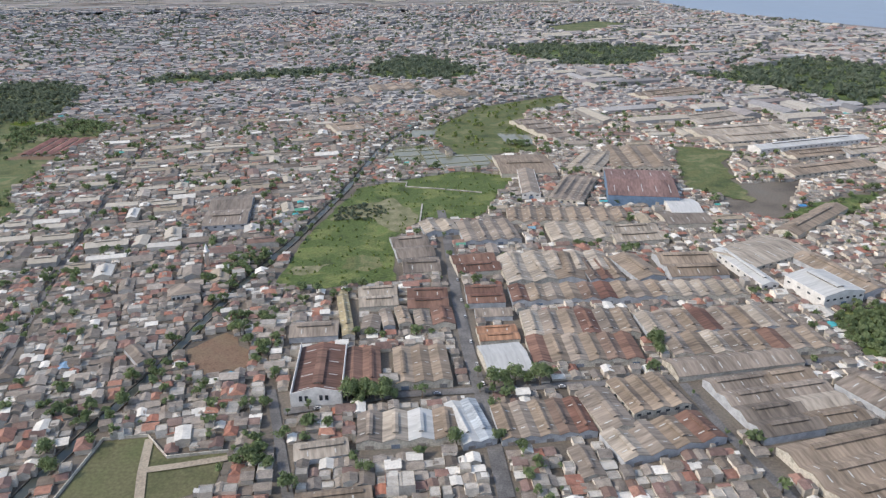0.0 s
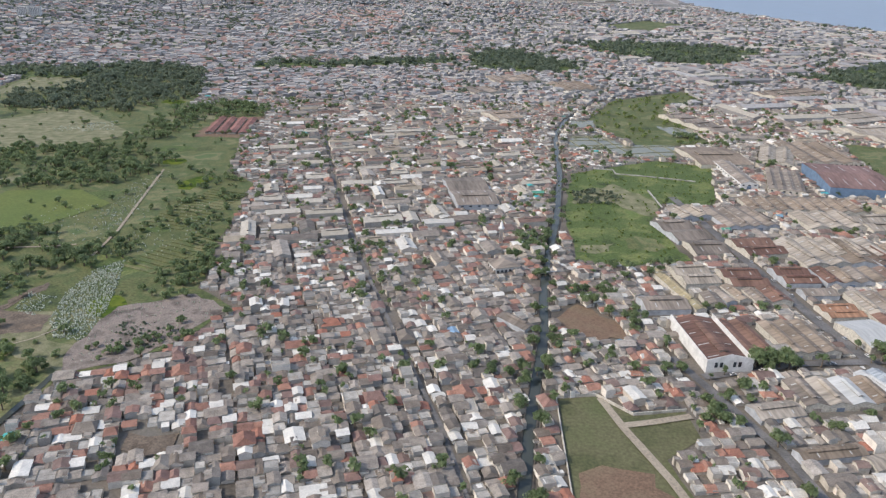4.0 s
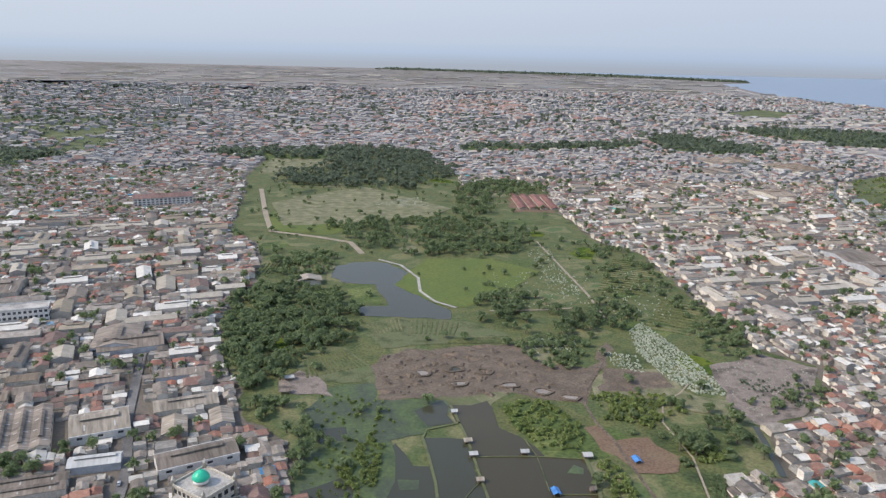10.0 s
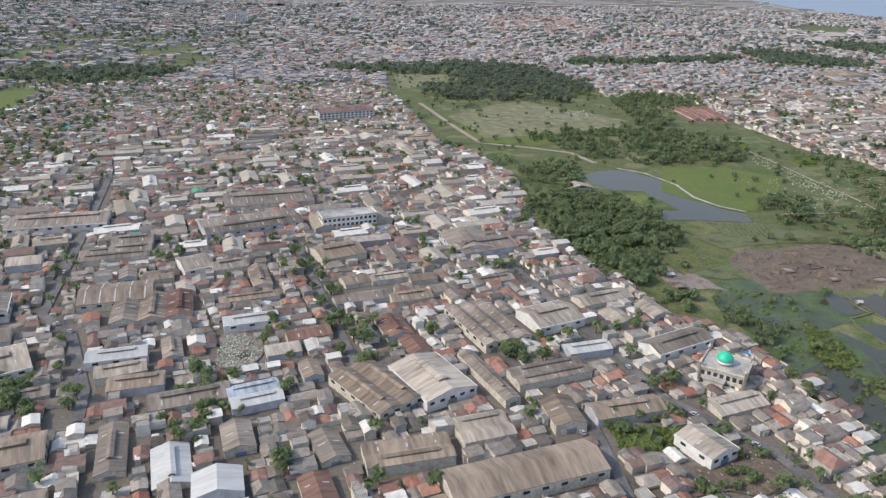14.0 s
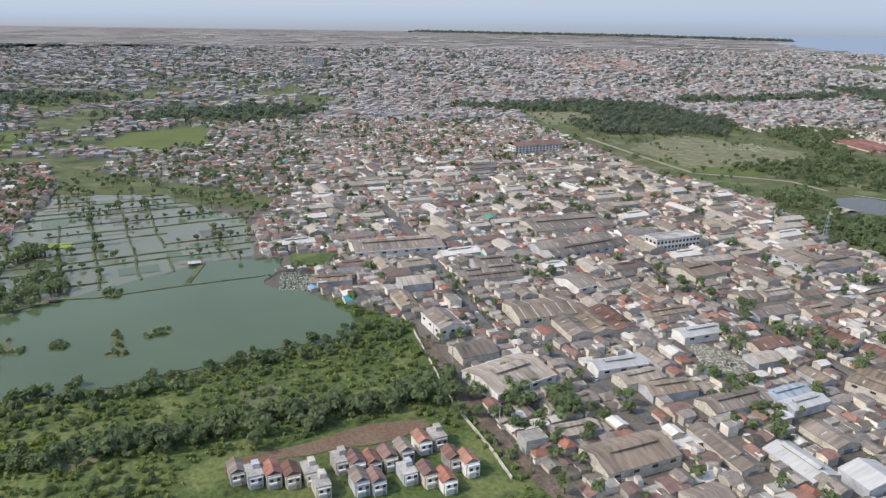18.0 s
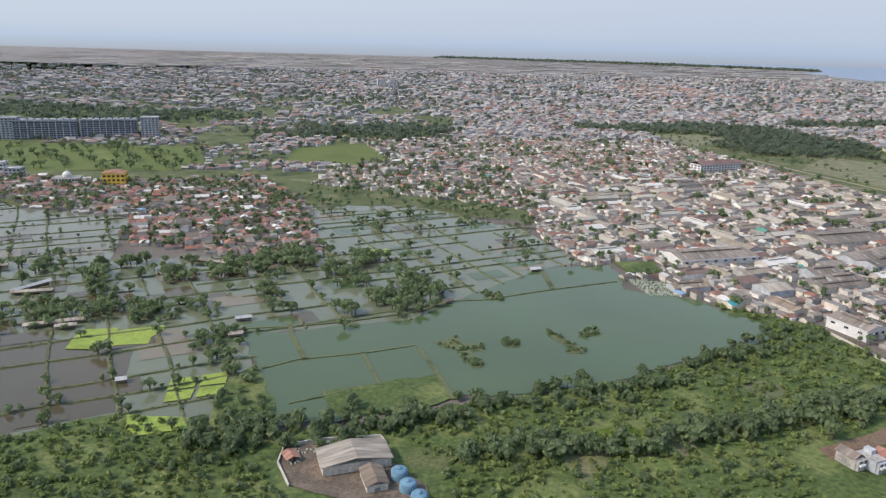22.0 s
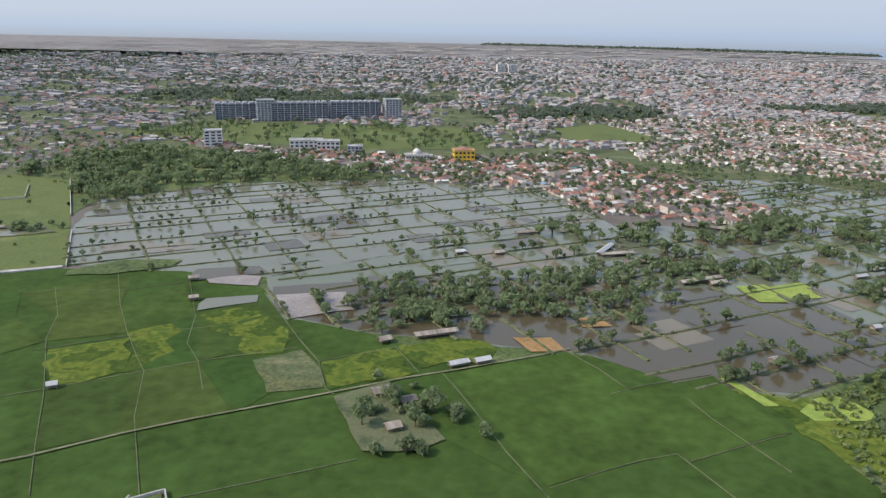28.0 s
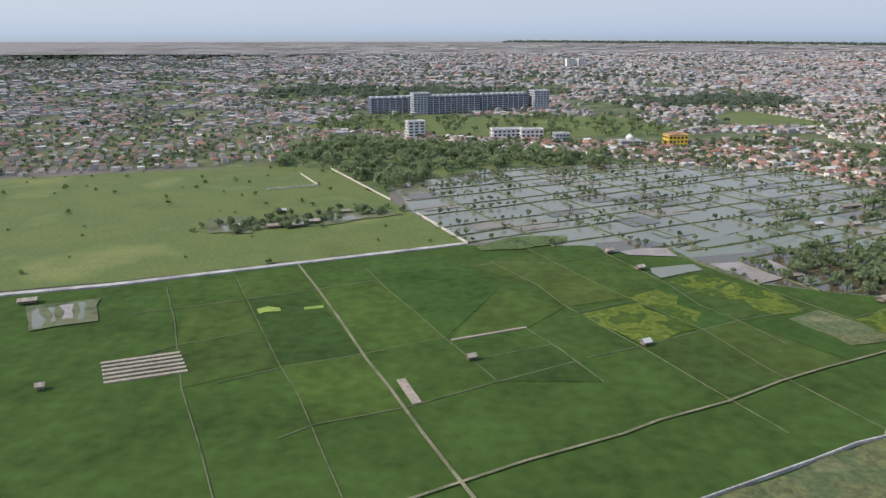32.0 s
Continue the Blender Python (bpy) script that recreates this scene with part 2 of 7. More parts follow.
P_HOUSE = surf("house_wall", [(0.487, 0.473, 0.437), (0.605, 0.589, 0.559), (0.386, 0.365, 0.324), (0.538, 0.49, 0.405), (0.37, 0.407, 0.405)], 0.3, 2.0, pick="object", stain=0.25)
M_LEAF = surf("tree_leaves", [(0.18, 0.235, 0.112), (0.205, 0.265, 0.122), (0.245, 0.29, 0.145), (0.19, 0.245, 0.122)], 0.05, 0.8, pick="island", stain=0.22, thin=0.55)
M_PALE_LEAF = surf("shrub_leaves", [(0.185, 0.24, 0.075), (0.22, 0.275, 0.088), (0.26, 0.295, 0.105), (0.195, 0.25, 0.08)], 0.05, 0.8, pick="island", stain=0.25, thin=0.45)
M_DARK_LEAF = surf("dark_tree_leaves", [(0.165, 0.218, 0.108), (0.19, 0.245, 0.116), (0.218, 0.262, 0.128), (0.155, 0.205, 0.104)], 0.05, 0.8, pick="island", stain=0.22, thin=0.55)
# distance haze greyed into the far trees' leaf colour; some near shrubs share it
M_DULL_HAZED_LEAF = surf("dull_hazed_leaves", [(0.155, 0.19, 0.13), (0.175, 0.21, 0.14), (0.2, 0.23, 0.155), (0.145, 0.18, 0.125)], 0.05, 0.8, pick="island", stain=0.22, thin=0.55)
M_BARK = surf("bark", [(0.11, 0.085, 0.06), (0.16, 0.13, 0.10)], 0.5, 4)
# far walls and roofs: contrast narrowed in the tones to stand for haze
P_FAR = surf("far_wall", [(0.30, 0.29, 0.275), (0.48, 0.465, 0.44), (0.235, 0.225, 0.215), (0.37, 0.35, 0.325)], 0.02, 0.2, pick="island", stain=0.2)
R_FAR = surf("far_roof", [(0.165, 0.16, 0.155), (0.28, 0.265, 0.25), (0.21, 0.19, 0.175), (0.38, 0.37, 0.35), (0.24, 0.20, 0.18), (0.30, 0.29, 0.27)], 0.02, 0.2, pick="island", stain=0.25)
R_FARTILE = surf("far_tile_roof", [(0.27, 0.16, 0.125), (0.22, 0.145, 0.12), (0.30, 0.20, 0.16)], 0.02, 0.2, pick="island", stain=0.25)
S_GREY = streaked("grey_sheets", [(0.149, 0.124, 0.1), (0.21, 0.173, 0.138), (0.254, 0.211, 0.168)])
S_TAN = streaked("tan_sheets", [(0.207, 0.159, 0.115), (0.261, 0.206, 0.152), (0.174, 0.135, 0.098)])
S_PALE = streaked("pale_sheets", [(0.302, 0.253, 0.194), (0.354, 0.304, 0.244), (0.272, 0.232, 0.181)])
S_RUST = streaked("rust_sheets", [(0.14, 0.072, 0.052), (0.18, 0.106, 0.076), (0.117, 0.064, 0.048)])
S_BROWN = streaked("brown_sheets", [(0.15, 0.105, 0.08), (0.185, 0.13, 0.098), (0.13, 0.1, 0.08)])
S_WHITE = streaked("white_sheets", [(0.4, 0.395, 0.37), (0.47, 0.46, 0.43)], 0.5, stain=0.2)
S_RED = streaked("red_brown_sheets", [(0.17, 0.105, 0.09), (0.20, 0.125, 0.105)])
S_ORANGE = streaked("orange_brown_sheets", [(0.288, 0.162, 0.096), (0.243, 0.128, 0.08)])
S_YELLOW = streaked("dull_yellow_sheets", [(0.306, 0.254, 0.15), (0.34, 0.287, 0.18)])
S_BLUISH = streaked("bluish_sheets", [(0.302, 0.344, 0.372), (0.378, 0.4, 0.41)])
S_TILE = streaked("clay_tiles", [(0.33, 0.145, 0.095), (0.25, 0.13, 0.10), (0.36, 0.19, 0.13)], 0.85, run=1.5)
S_DULLRED = streaked("dull_red_tiles", [(0.20, 0.09, 0.072), (0.235, 0.12, 0.098), (0.18, 0.085, 0.068)], 0.85, run=1.5)
S_VENT = surf("vent_sheets", [(0.27, 0.238, 0.195), (0.198, 0.178, 0.156)], 0.3, 2.0, pick="object")
M_SKYLIGHT = surf("skylight_sheet", [(0.396, 0.391, 0.354), (0.446, 0.44, 0.408)], 0.3, 2.0, pick="object", rough=0.4)
M_GLASS = surf("dark_window", [(0.03, 0.035, 0.04), (0.06, 0.07, 0.08)], 0.3, 2.0, rough=0.15, pick="object", spec=0.5)
M_DOOR = surf("shutter_metal", [(0.20, 0.20, 0.20), (0.28, 0.24, 0.20), (0.12, 0.18, 0.26)], 0.5, 3.0, rough=0.5, pick="object")
M_WHITE = surf("white_paint", [(0.60, 0.58, 0.54), (0.68, 0.66, 0.62)], 0.2, 1.0, stain=0.14)
M_CREAM = surf("cream_paint", [(0.44, 0.40, 0.33), (0.52, 0.48, 0.40), (0.38, 0.35, 0.30)], 0.2, 1.0, stain=0.35)
M_BLUEP = surf("blue_paint", [(0.13, 0.19, 0.27), (0.15, 0.22, 0.31)], 0.2, 2.0, stain=0.15)
M_YELLOWP = surf("yellow_paint", [(0.72, 0.46, 0.05), (0.78, 0.52, 0.08)], 0.2, 2.0, stain=0.12)
M_GREENP = surf("green_dome_paint", [(0.03, 0.42, 0.24), (0.05, 0.52, 0.32)], 0.2, 2.0, rough=0.35, stain=0.15)
M_GREYP = surf("grey_plaster", [(0.36, 0.37, 0.38), (0.44, 0.45, 0.46)], 0.2, 2.0, stain=0.2)
M_DARKP = surf("dark_cladding", [(0.08, 0.10, 0.14), (0.12, 0.14, 0.18)], 0.2, 2.0, stain=0.2, rough=0.4)
M_TANK = surf("blue_tank_paint", [(0.12, 0.22, 0.29), (0.15, 0.26, 0.33)], 0.3, 2.0, stain=0.2)
M_TARP = surf("blue_tarpaulin", [(0.05, 0.16, 0.42), (0.08, 0.24, 0.5)], 0.3, 2.0, rough=0.5, stain=0.2)
M_WOOD = surf("weathered_planks", [(0.20, 0.16, 0.12), (0.28, 0.23, 0.18)], 0.6, 4.0, pick="object")
M_REDEARTH = surf("red_earth", [(0.2, 0.125, 0.08), (0.165, 0.108, 0.07), (0.14, 0.105, 0.064)], 0.05, 0.8, bump=0.2)
M_TRACK = surf("pale_dirt_track", [(0.33, 0.27, 0.20), (0.27, 0.23, 0.17)], 0.05, 0.8)
M_ALGAE = surf("duckweed", [(0.20, 0.265, 0.045), (0.26, 0.32, 0.06), (0.155, 0.22, 0.04)], 0.06, 0.7, stain=0.25)
M_OCHRE = surf("ochre_silt", [(0.34, 0.20, 0.07), (0.26, 0.16, 0.07)], 0.06, 0.7)
M_SILT = surf("pale_silt", [(0.28, 0.24, 0.205), (0.24, 0.21, 0.18)], 0.05, 0.7, rough=0.5)
M_STONE = surf("whitened_stone", [(0.28, 0.31, 0.22), (0.42, 0.43, 0.35), (0.16, 0.2, 0.12)], 0.3, 2.0, pick="island")

# ---------------------------------------------------------------- mesh tools


class Batch:
    """Collects many small pieces into one mesh."""

    def __init__(self):
        self.v, self.q, self.t, self.qm, self.tm, self.n = [], [], [], [], [], 0

    def add(self, v, quads=None, qmat=0, tris=None, tmat=0):
        """v: (k, p, 3) points of k like pieces; quads, tris: index rows into the p points; mats: number or (k,) array."""
        k, p = v.shape[:2]
        base = self.n + np.arange(k)[:, None, None] * p
        for idx, mat, F, FM in ((quads, qmat, self.q, self.qm), (tris, tmat, self.t, self.tm)):
            if idx is not None:
                idx = np.asarray(idx)
                F.append((base + idx[None]).reshape(-1, idx.shape[1]))
                FM.append(np.repeat(np.broadcast_to(np.asarray(mat), (k,)), len(idx)))
        self.v.append(v.reshape(-1, 3))
        self.n += k * p

    def build(self, name, mats):
        me = bpy.data.meshes.new(name)
        v = np.concatenate(self.v).astype(np.float32)
        q = np.concatenate(self.q) if self.q else np.zeros((0, 4), int)
        t = np.concatenate(self.t) if self.t else np.zeros((0, 3), int)
        me.vertices.add(len(v))
        me.vertices.foreach_set("co", v.ravel() * K)
        me.loops.add(q.size + t.size)
        me.loops.foreach_set("vertex_index", np.concatenate([q.ravel(), t.ravel()]).astype(np.int32))
        me.polygons.add(len(q) + len(t))
        me.polygons.foreach_set("loop_start", np.concatenate([np.arange(len(q)) * 4, q.size + np.arange(len(t)) * 3]).astype(np.int32))
        mi = np.concatenate(self.qm + self.tm) if (self.qm or self.tm) else []
        for m in mats:
            me.materials.append(m)
        me.polygons.foreach_set("material_index", np.asarray(mi, dtype=np.int32))
        me.update(calc_edges=True)
        me.shade_flat()
        return new(name, me)


def inside(px, py, poly):
    """Which points lie in a polygon."""
    p = np.asarray(poly, float)
    res = np.zeros(np.shape(px), bool)
    for (x0, y0), (x1, y1) in zip(p, np.roll(p, -1, 0)):
        cut = (y0 > py) != (y1 > py)
        res ^= cut & (px < (x1 - x0) * (py - y0) / ((y1 - y0) or 1e-9) + x0)
    return res


def line_dist(px, py, line):
    d = np.full(np.shape(px), 1e9)
    for (x0, y0), (x1, y1) in zip(line, line[1:]):
        L2 = (x1 - x0) ** 2 + (y1 - y0) ** 2
        u = np.clip(((px - x0) * (x1 - x0) + (py - y0) * (y1 - y0)) / L2, 0, 1)
        d = np.minimum(d, np.hypot(px - x0 - u * (x1 - x0), py - y0 - u * (y1 - y0)))
    return d


def wander(poly, step=12.0, amount=3.0, seed=0):
    """A polygon with its edges cut into steps and unevenly bowed, as grown edges are."""
    rng = np.random.default_rng(seed)
    out = []
    for (x0, y0), (x1, y1) in zip(poly, poly[1:] + poly[:1]):
        k = max(1, int(math.hypot(x1 - x0, y1 - y0) / step))
        for i in range(k):
            j = rng.normal(0, amount, 2) if i else (0, 0)
            out.append((x0 + (x1 - x0) * i / k + j[0], y0 + (y1 - y0) * i / k + j[1]))
    return out


def patch(name, poly, z, mat, label="", category="", uneven=0.0, kind="structure", skirt=1.0):
    """A sheet of land or water with a skirt that reaches into the ground."""
    bm = bmesh.new()
    pts = wander(list(poly), 10.0, uneven, len(poly)) if uneven else list(poly)
    top = bm.faces.new([bm.verts.new((x, y, z)) for x, y in pts])
    if top.normal.z < 0:
        top.normal_flip()
    bmesh.ops.triangulate(bm, faces=[top])
    bmesh.ops.scale(bm, vec=(K, K, K), verts=bm.verts)
    me = bpy.data.meshes.new(name)
    bm.to_mesh(me)
    bm.free()
    me.materials.append(mat)
    return tagged(new(name, me), label, category, kind=kind)


def ribbon(name, line, width, z, mat, label="", category="", height=0.0, kind="structure"):
    """A road, canal, path or bund along a line; with a height it is a raised bank or wall."""
    bm = bmesh.new()
    rows = []
    P = [Vector(p) for p in line]
    for i, p in enumerate(P):
        d = (P[min(i + 1, len(P) - 1)] - P[max(i - 1, 0)]).normalized()
        nrm = Vector((-d.y, d.x)) * width / 2
        a, b = p + nrm, p - nrm
        if height:
            rows.append([bm.verts.new((a.x, a.y, 0)), bm.verts.new((a.x, a.y, z + height)), bm.verts.new((b.x, b.y, z + height)), bm.verts.new((b.x, b.y, 0))])
        else:
            rows.append([bm.verts.new((a.x, a.y, z)), bm.verts.new((b.x, b.y, z))])
    for r, s in zip(rows, rows[1:]):
        for k in range(len(r) - 1):
            bm.faces.new((r[k], r[k + 1], s[k + 1], s[k]))
    if height:
        bm.faces.new(rows[0])
        bm.faces.new(rows[-1][::-1])
    bmesh.ops.recalc_face_normals(bm, faces=bm.faces)
    bmesh.ops.scale(bm, vec=(K, K, K), verts=bm.verts)
    me = bpy.data.meshes.new(name)
    bm.to_mesh(me)
    bm.free()
    me.materials.append(mat)
    if me.polygons and me.polygons[0].normal.z < 0 and not height:
        me.flip_normals()
    return tagged(new(name, me), label, category, kind=kind)


def turned(cx, cy, ang, pts, z0=0.0):
    """Local points (k, p, 3) turned by ang and moved to the centres."""
    c, s = np.cos(ang)[:, None], np.sin(ang)[:, None]
    out = np.empty_like(pts)
    out[..., 0] = cx[:, None] + c * pts[..., 0] - s * pts[..., 1]
    out[..., 1] = cy[:, None] + s * pts[..., 0] + c * pts[..., 1]
    out[..., 2] = pts[..., 2] + z0
    return out


def box_pts(w, l, z0, z1):
    k = len(w)
    p = np.zeros((k, 8, 3))
    for i, (sx, sy) in enumerate(((-1, -1), (1, -1), (1, 1), (-1, 1))):
        p[:, i, 0] = p[:, i + 4, 0] = sx * w / 2
        p[:, i, 1] = p[:, i + 4, 1] = sy * l / 2
        p[:, i, 2], p[:, i + 4, 2] = z0, z1
    return p


SIDES = [(0, 1, 5, 4), (1, 2, 6, 5), (2, 3, 7, 6), (3, 0, 4, 7)]


def gables(B, cx, cy, ang, w, l, h, rise, over, wall, roof, hip=0.0):
    """Houses with ridges along their local y."""
    k = len(cx)
    p = np.zeros((k, 10, 3))
    p[:, :8] = box_pts(w, l, 0.0, h)
    p[:, 8, 1], p[:, 9, 1] = -l / 2 * (1 - hip), l / 2 * (1 - hip)
    p[:, 8, 2] = p[:, 9, 2] = h + rise * 0.97
    B.add(turned(cx, cy, ang, p), SIDES, wall, [(4, 5, 8), (6, 7, 9)], wall)
    r = np.zeros((k, 6, 3))
    drop = rise * over / (w / 2)
    for i, (sx, sy) in enumerate(((-1, -1), (-1, 1), (0, -1), (0, 1), (1, -1), (1, 1))):
        r[:, i, 0] = sx * (w / 2 + over)
        r[:, i, 1] = sy * ((l / 2 + over) if sx else (l / 2 + over) * (1 - hip))
        r[:, i, 2] = h + 0.06 + (np.where(sx == 0, rise, -drop))
    B.add(turned(cx, cy, ang, r), [(1, 0, 2, 3), (3, 2, 4, 5)], roof, [(0, 4, 2), (5, 1, 3)] if np.max(hip) > 0.05 else None, roof)


def flats(B, cx, cy, ang, w, l, h, wall, roof, rim=True):
    p = box_pts(w, l, 0.0, h)
    if not rim:
        p[:, 4:6, 2] *= 0.9
        B.add(turned(cx, cy, ang, p), SIDES, wall)
        B.add(turned(cx, cy, ang, p)[:, 4:], [(0, 1, 2, 3)], roof)
        return
    B.add(turned(cx, cy, ang, p), SIDES, wall)
    top = box_pts(w - 0.3, l - 0.3, h - 0.35, h)
    B.add(turned(cx, cy, ang, top)[:, :4], [(0, 1, 2, 3)], roof)
    inner = box_pts(w - 0.3, l - 0.3, h - 0.35, h)
    B.add(turned(cx, cy, ang, inner), [q[::-1] for q in SIDES], wall)


def leaves(B, x, y, z, r, hgt, n, size, rng, mat=0):
    """Crowns of loose leaf clumps in uneven lobes; x..hgt are arrays of trees."""
    k, n, size = len(x), int(n * 1.6), size * 0.92
    lobes = 6
    lc = rng.normal(0, 1, (k, lobes, 3))
    lc /= np.linalg.norm(lc, axis=2, keepdims=True) + 1e-6
    lc *= rng.uniform(0.25, 0.75, (k, lobes, 1))
    pick = rng.integers(0, lobes, (k, n))
    d = rng.normal(0, 1, (k, n, 3))
    d[..., 2] = np.where(d[..., 2] < -0.4, -d[..., 2], d[..., 2])
    d /= np.linalg.norm(d, axis=2, keepdims=True) + 1e-6
    pos = np.take_along_axis(lc, pick[..., None], 1) + d * rng.uniform(0.25, 0.55, (k, n, 1))
    c = np.empty((k, n, 3))
    c[..., 0] = x[:, None] + pos[..., 0] * r[:, None]
    c[..., 1] = y[:, None] + pos[..., 1] * r[:, None]
    c[..., 2] = z[:, None] + (pos[..., 2] * 0.5 + 0.5) * hgt[:, None]
    c = c.reshape(-1, 3)
    a = rng.normal(0, 1, (k * n, 3))
    out = d.reshape(-1, 3) + rng.normal(0, 0.35, (k * n, 3))
    out /= np.linalg.norm(out, axis=1, keepdims=True) + 1e-6
    a -= out * (a * out).sum(1, keepdims=True)
    a /= np.linalg.norm(a, axis=1, keepdims=True) + 1e-6
    b = np.cross(a, out)
    b /= np.linalg.norm(b, axis=1, keepdims=True) + 1e-6
    s = (np.repeat(size * np.ones(k), n) * rng.uniform(0.6, 1.3, k * n))[:, None]
    tri = np.stack([c - a * s, c + b * s * 1.1 + a * s * 0.3, c + a * s * 0.9 - b * s * 0.7], 1)
    B.add(tri, tris=[(0, 1, 2)], tmat=mat)


def trunks(B, x, y, h, r, mat=0):
    k = len(x)
    p = np.zeros((k, 8, 3))
    for i, (sx, sy) in enumerate(((-1, -1), (1, -1), (1, 1), (-1, 1))):
        p[:, i, 0], p[:, i, 1] = sx * r, sy * r
        p[:, i + 4, 0], p[:, i + 4, 1], p[:, i + 4, 2] = sx * r * 0.5, sy * r * 0.5, h
    B.add(turned(x, y, np.zeros(k), p), SIDES, mat)


# ---------------------------------------------------------------- plan
CANAL = [(-250, 120), (-229, 260), (-219, 320), (-208, 373), (-195, 430), (-187, 495), (-172, 577), (-150, 669), (-118, 847), (-92, 1057), (-58, 1168), (27, 1338), (160, 1480), (330, 1570)]
ALLEY = [(-250, 230), (-269, 321), (-301, 430), (-337, 563), (-385, 766), (-427, 999), (-450, 1150)]
GREEN_A = [(-104, 847), (-139, 685), (-146, 570), (-105, 557), (-43, 574), (-47, 621), (-53, 674), (-23, 736), (37, 734), (86, 893), (22, 918), (-40, 885)]
GREEN_B = [(-17, 1176), (62, 1351), (229, 1471), (239, 1374), (136, 1292), (130, 1014), (21, 1000), (-12, 1092)]
PONDS_A = [(-12, 932), (52, 929), (76, 1007), (1, 1002), (-19, 1060), (-68, 1057), (-87, 975), (-40, 970)]
POND_C = [(-51, 1166), (-11, 1169), (-21, 1107), (-58, 1114)]
PARK = [(-770, 120), (-773, 274), (-797, 330), (-836, 368), (-850, 420), (-872, 446), (-902, 536), (-893, 594), (-913, 723), (-937, 790), (-979, 825), (-1035, 1095), (-1075, 1250), (-1095, 1500), (-1030, 1570), (-940, 1690), (-793, 1620), (-700, 1330), (-690, 1200),
        (-627, 1270), (-552, 1215), (-546, 985), (-523, 830), (-482, 782), (-472, 639), (-460, 499), (-425, 468), (-448, 412), (-472, 384), (-507, 369), (-514, 313), (-548, 311), (-555, 294), (-555, 240), (-570, 120)]
MUD_YARD = [(-441, 311), (-414, 311), (-413, 298), (-423, 291), (-440, 296)]
LAKE = [(-1395, 485), (-1396, 420), (-1349, 400), (-1322, 360), (-1325, 330), (-1373, 305), (-1444, 262), (-1506, 244), (-1549, 233), (-1591, 211), (-1619, 205), (-1642, 267), (-1664, 316), (-1558, 350), (-1532, 386), (-1450, 474)]
VEG = [(-1800, 60), (-1790, 160), (-1700, 215), (-1640, 200), (-1591, 205), (-1506, 240), (-1444, 258), (-1373, 300), (-1325, 328), (-1322, 360), (-1349, 398), (-1283, 352), (-1258, 255), (-1228, 192), (-1190, 120), (-1180, 60)]
PONDS_W = [(-1642, 267), (-1640, 200), (-1700, 215), (-1790, 165), (-1843, 172), (-1882, 206), (-1998, 228), (-2059, 253), (-2077, 319), (-2032, 350), (-1890, 449), (-1810, 465), (-1752, 480), (-1640, 500), (-1687, 690), (-1569, 699), (-1456, 604), (-1420, 491), (-1450, 474), (-1532, 386), (-1558, 350), (-1664, 316)]
PONDS_G = [(-2217, 334), (-2077, 319), (-2032, 350), (-1890, 449), (-1810, 465), (-1826, 521), (-1851, 615), (-1967, 644), (-2057, 690), (-2189, 619), (-2286, 529), (-2259, 420)]
PADDY = [(-2900, 40), (-2620, 190), (-2485, 223), (-2433, 238), (-2221, 327), (-2131, 329), (-2070, 294), (-2059, 253), (-1998, 228), (-1949, 191), (-1886, 205), (-1848, 200), (-1824, 189), (-1775, 125), (-1760, -60), (-2900, -60)]
GRASS = [(-2488, 232), (-2436, 247), (-2219, 335), (-2259, 420), (-2282, 468), (-2358, 619), (-2430, 640), (-2700, 560), (-2900, 100), (-2620, 200)]
MEADOW = [(-2500, 960), (-2186, 890), (-2101, 863), (-1905, 893), (-1887, 964), (-1941, 1115), (-2118, 1110), (-2300, 1130)]
MEADOW_B = [(-1785, 1124), (-1679, 1214), (-1622, 1038), (-1664, 957), (-1768, 980)]
COAST = [(2600, 1900), (1900, 2400), (1642, 2776), (1592, 2950), (1476, 3181), (1342, 3520), (1240, 3931), (1290, 4731), (1450, 5700), (1560, 6300), (2000, 6740), (1950, 6860), (1400, 7400), (800, 8100), (-400, 9190), (12000, 9190), (12000, 1900)]
VILLAGE = [(-2389, 947), (-2168, 842), (-1943, 801), (-1779, 855), (-1690, 700), (-1640, 500), (-1689, 480), (-1826, 521), (-1851, 615), (-1967, 644), (-2057, 712), (-2238, 791)]
YARD = [(-198, 351), (-174, 354), (-156, 334), (-124, 339), (-123, 313), (-148, 294), (-143, 265), (-140, 225), (-206, 225), (-204, 254)]
WOOD_GATES = [(-2430, 640), (-2358, 619), (-2282, 468), (-2286, 529), (-2189, 619), (-2015, 654), (-2057, 712), (-2238, 791), (-2400, 830)]
VILLAGE_W = [(-3300, 640), (-2700, 570), (-2430, 650), (-2400, 830), (-2389, 947), (-2600, 950), (-3300, 900)]
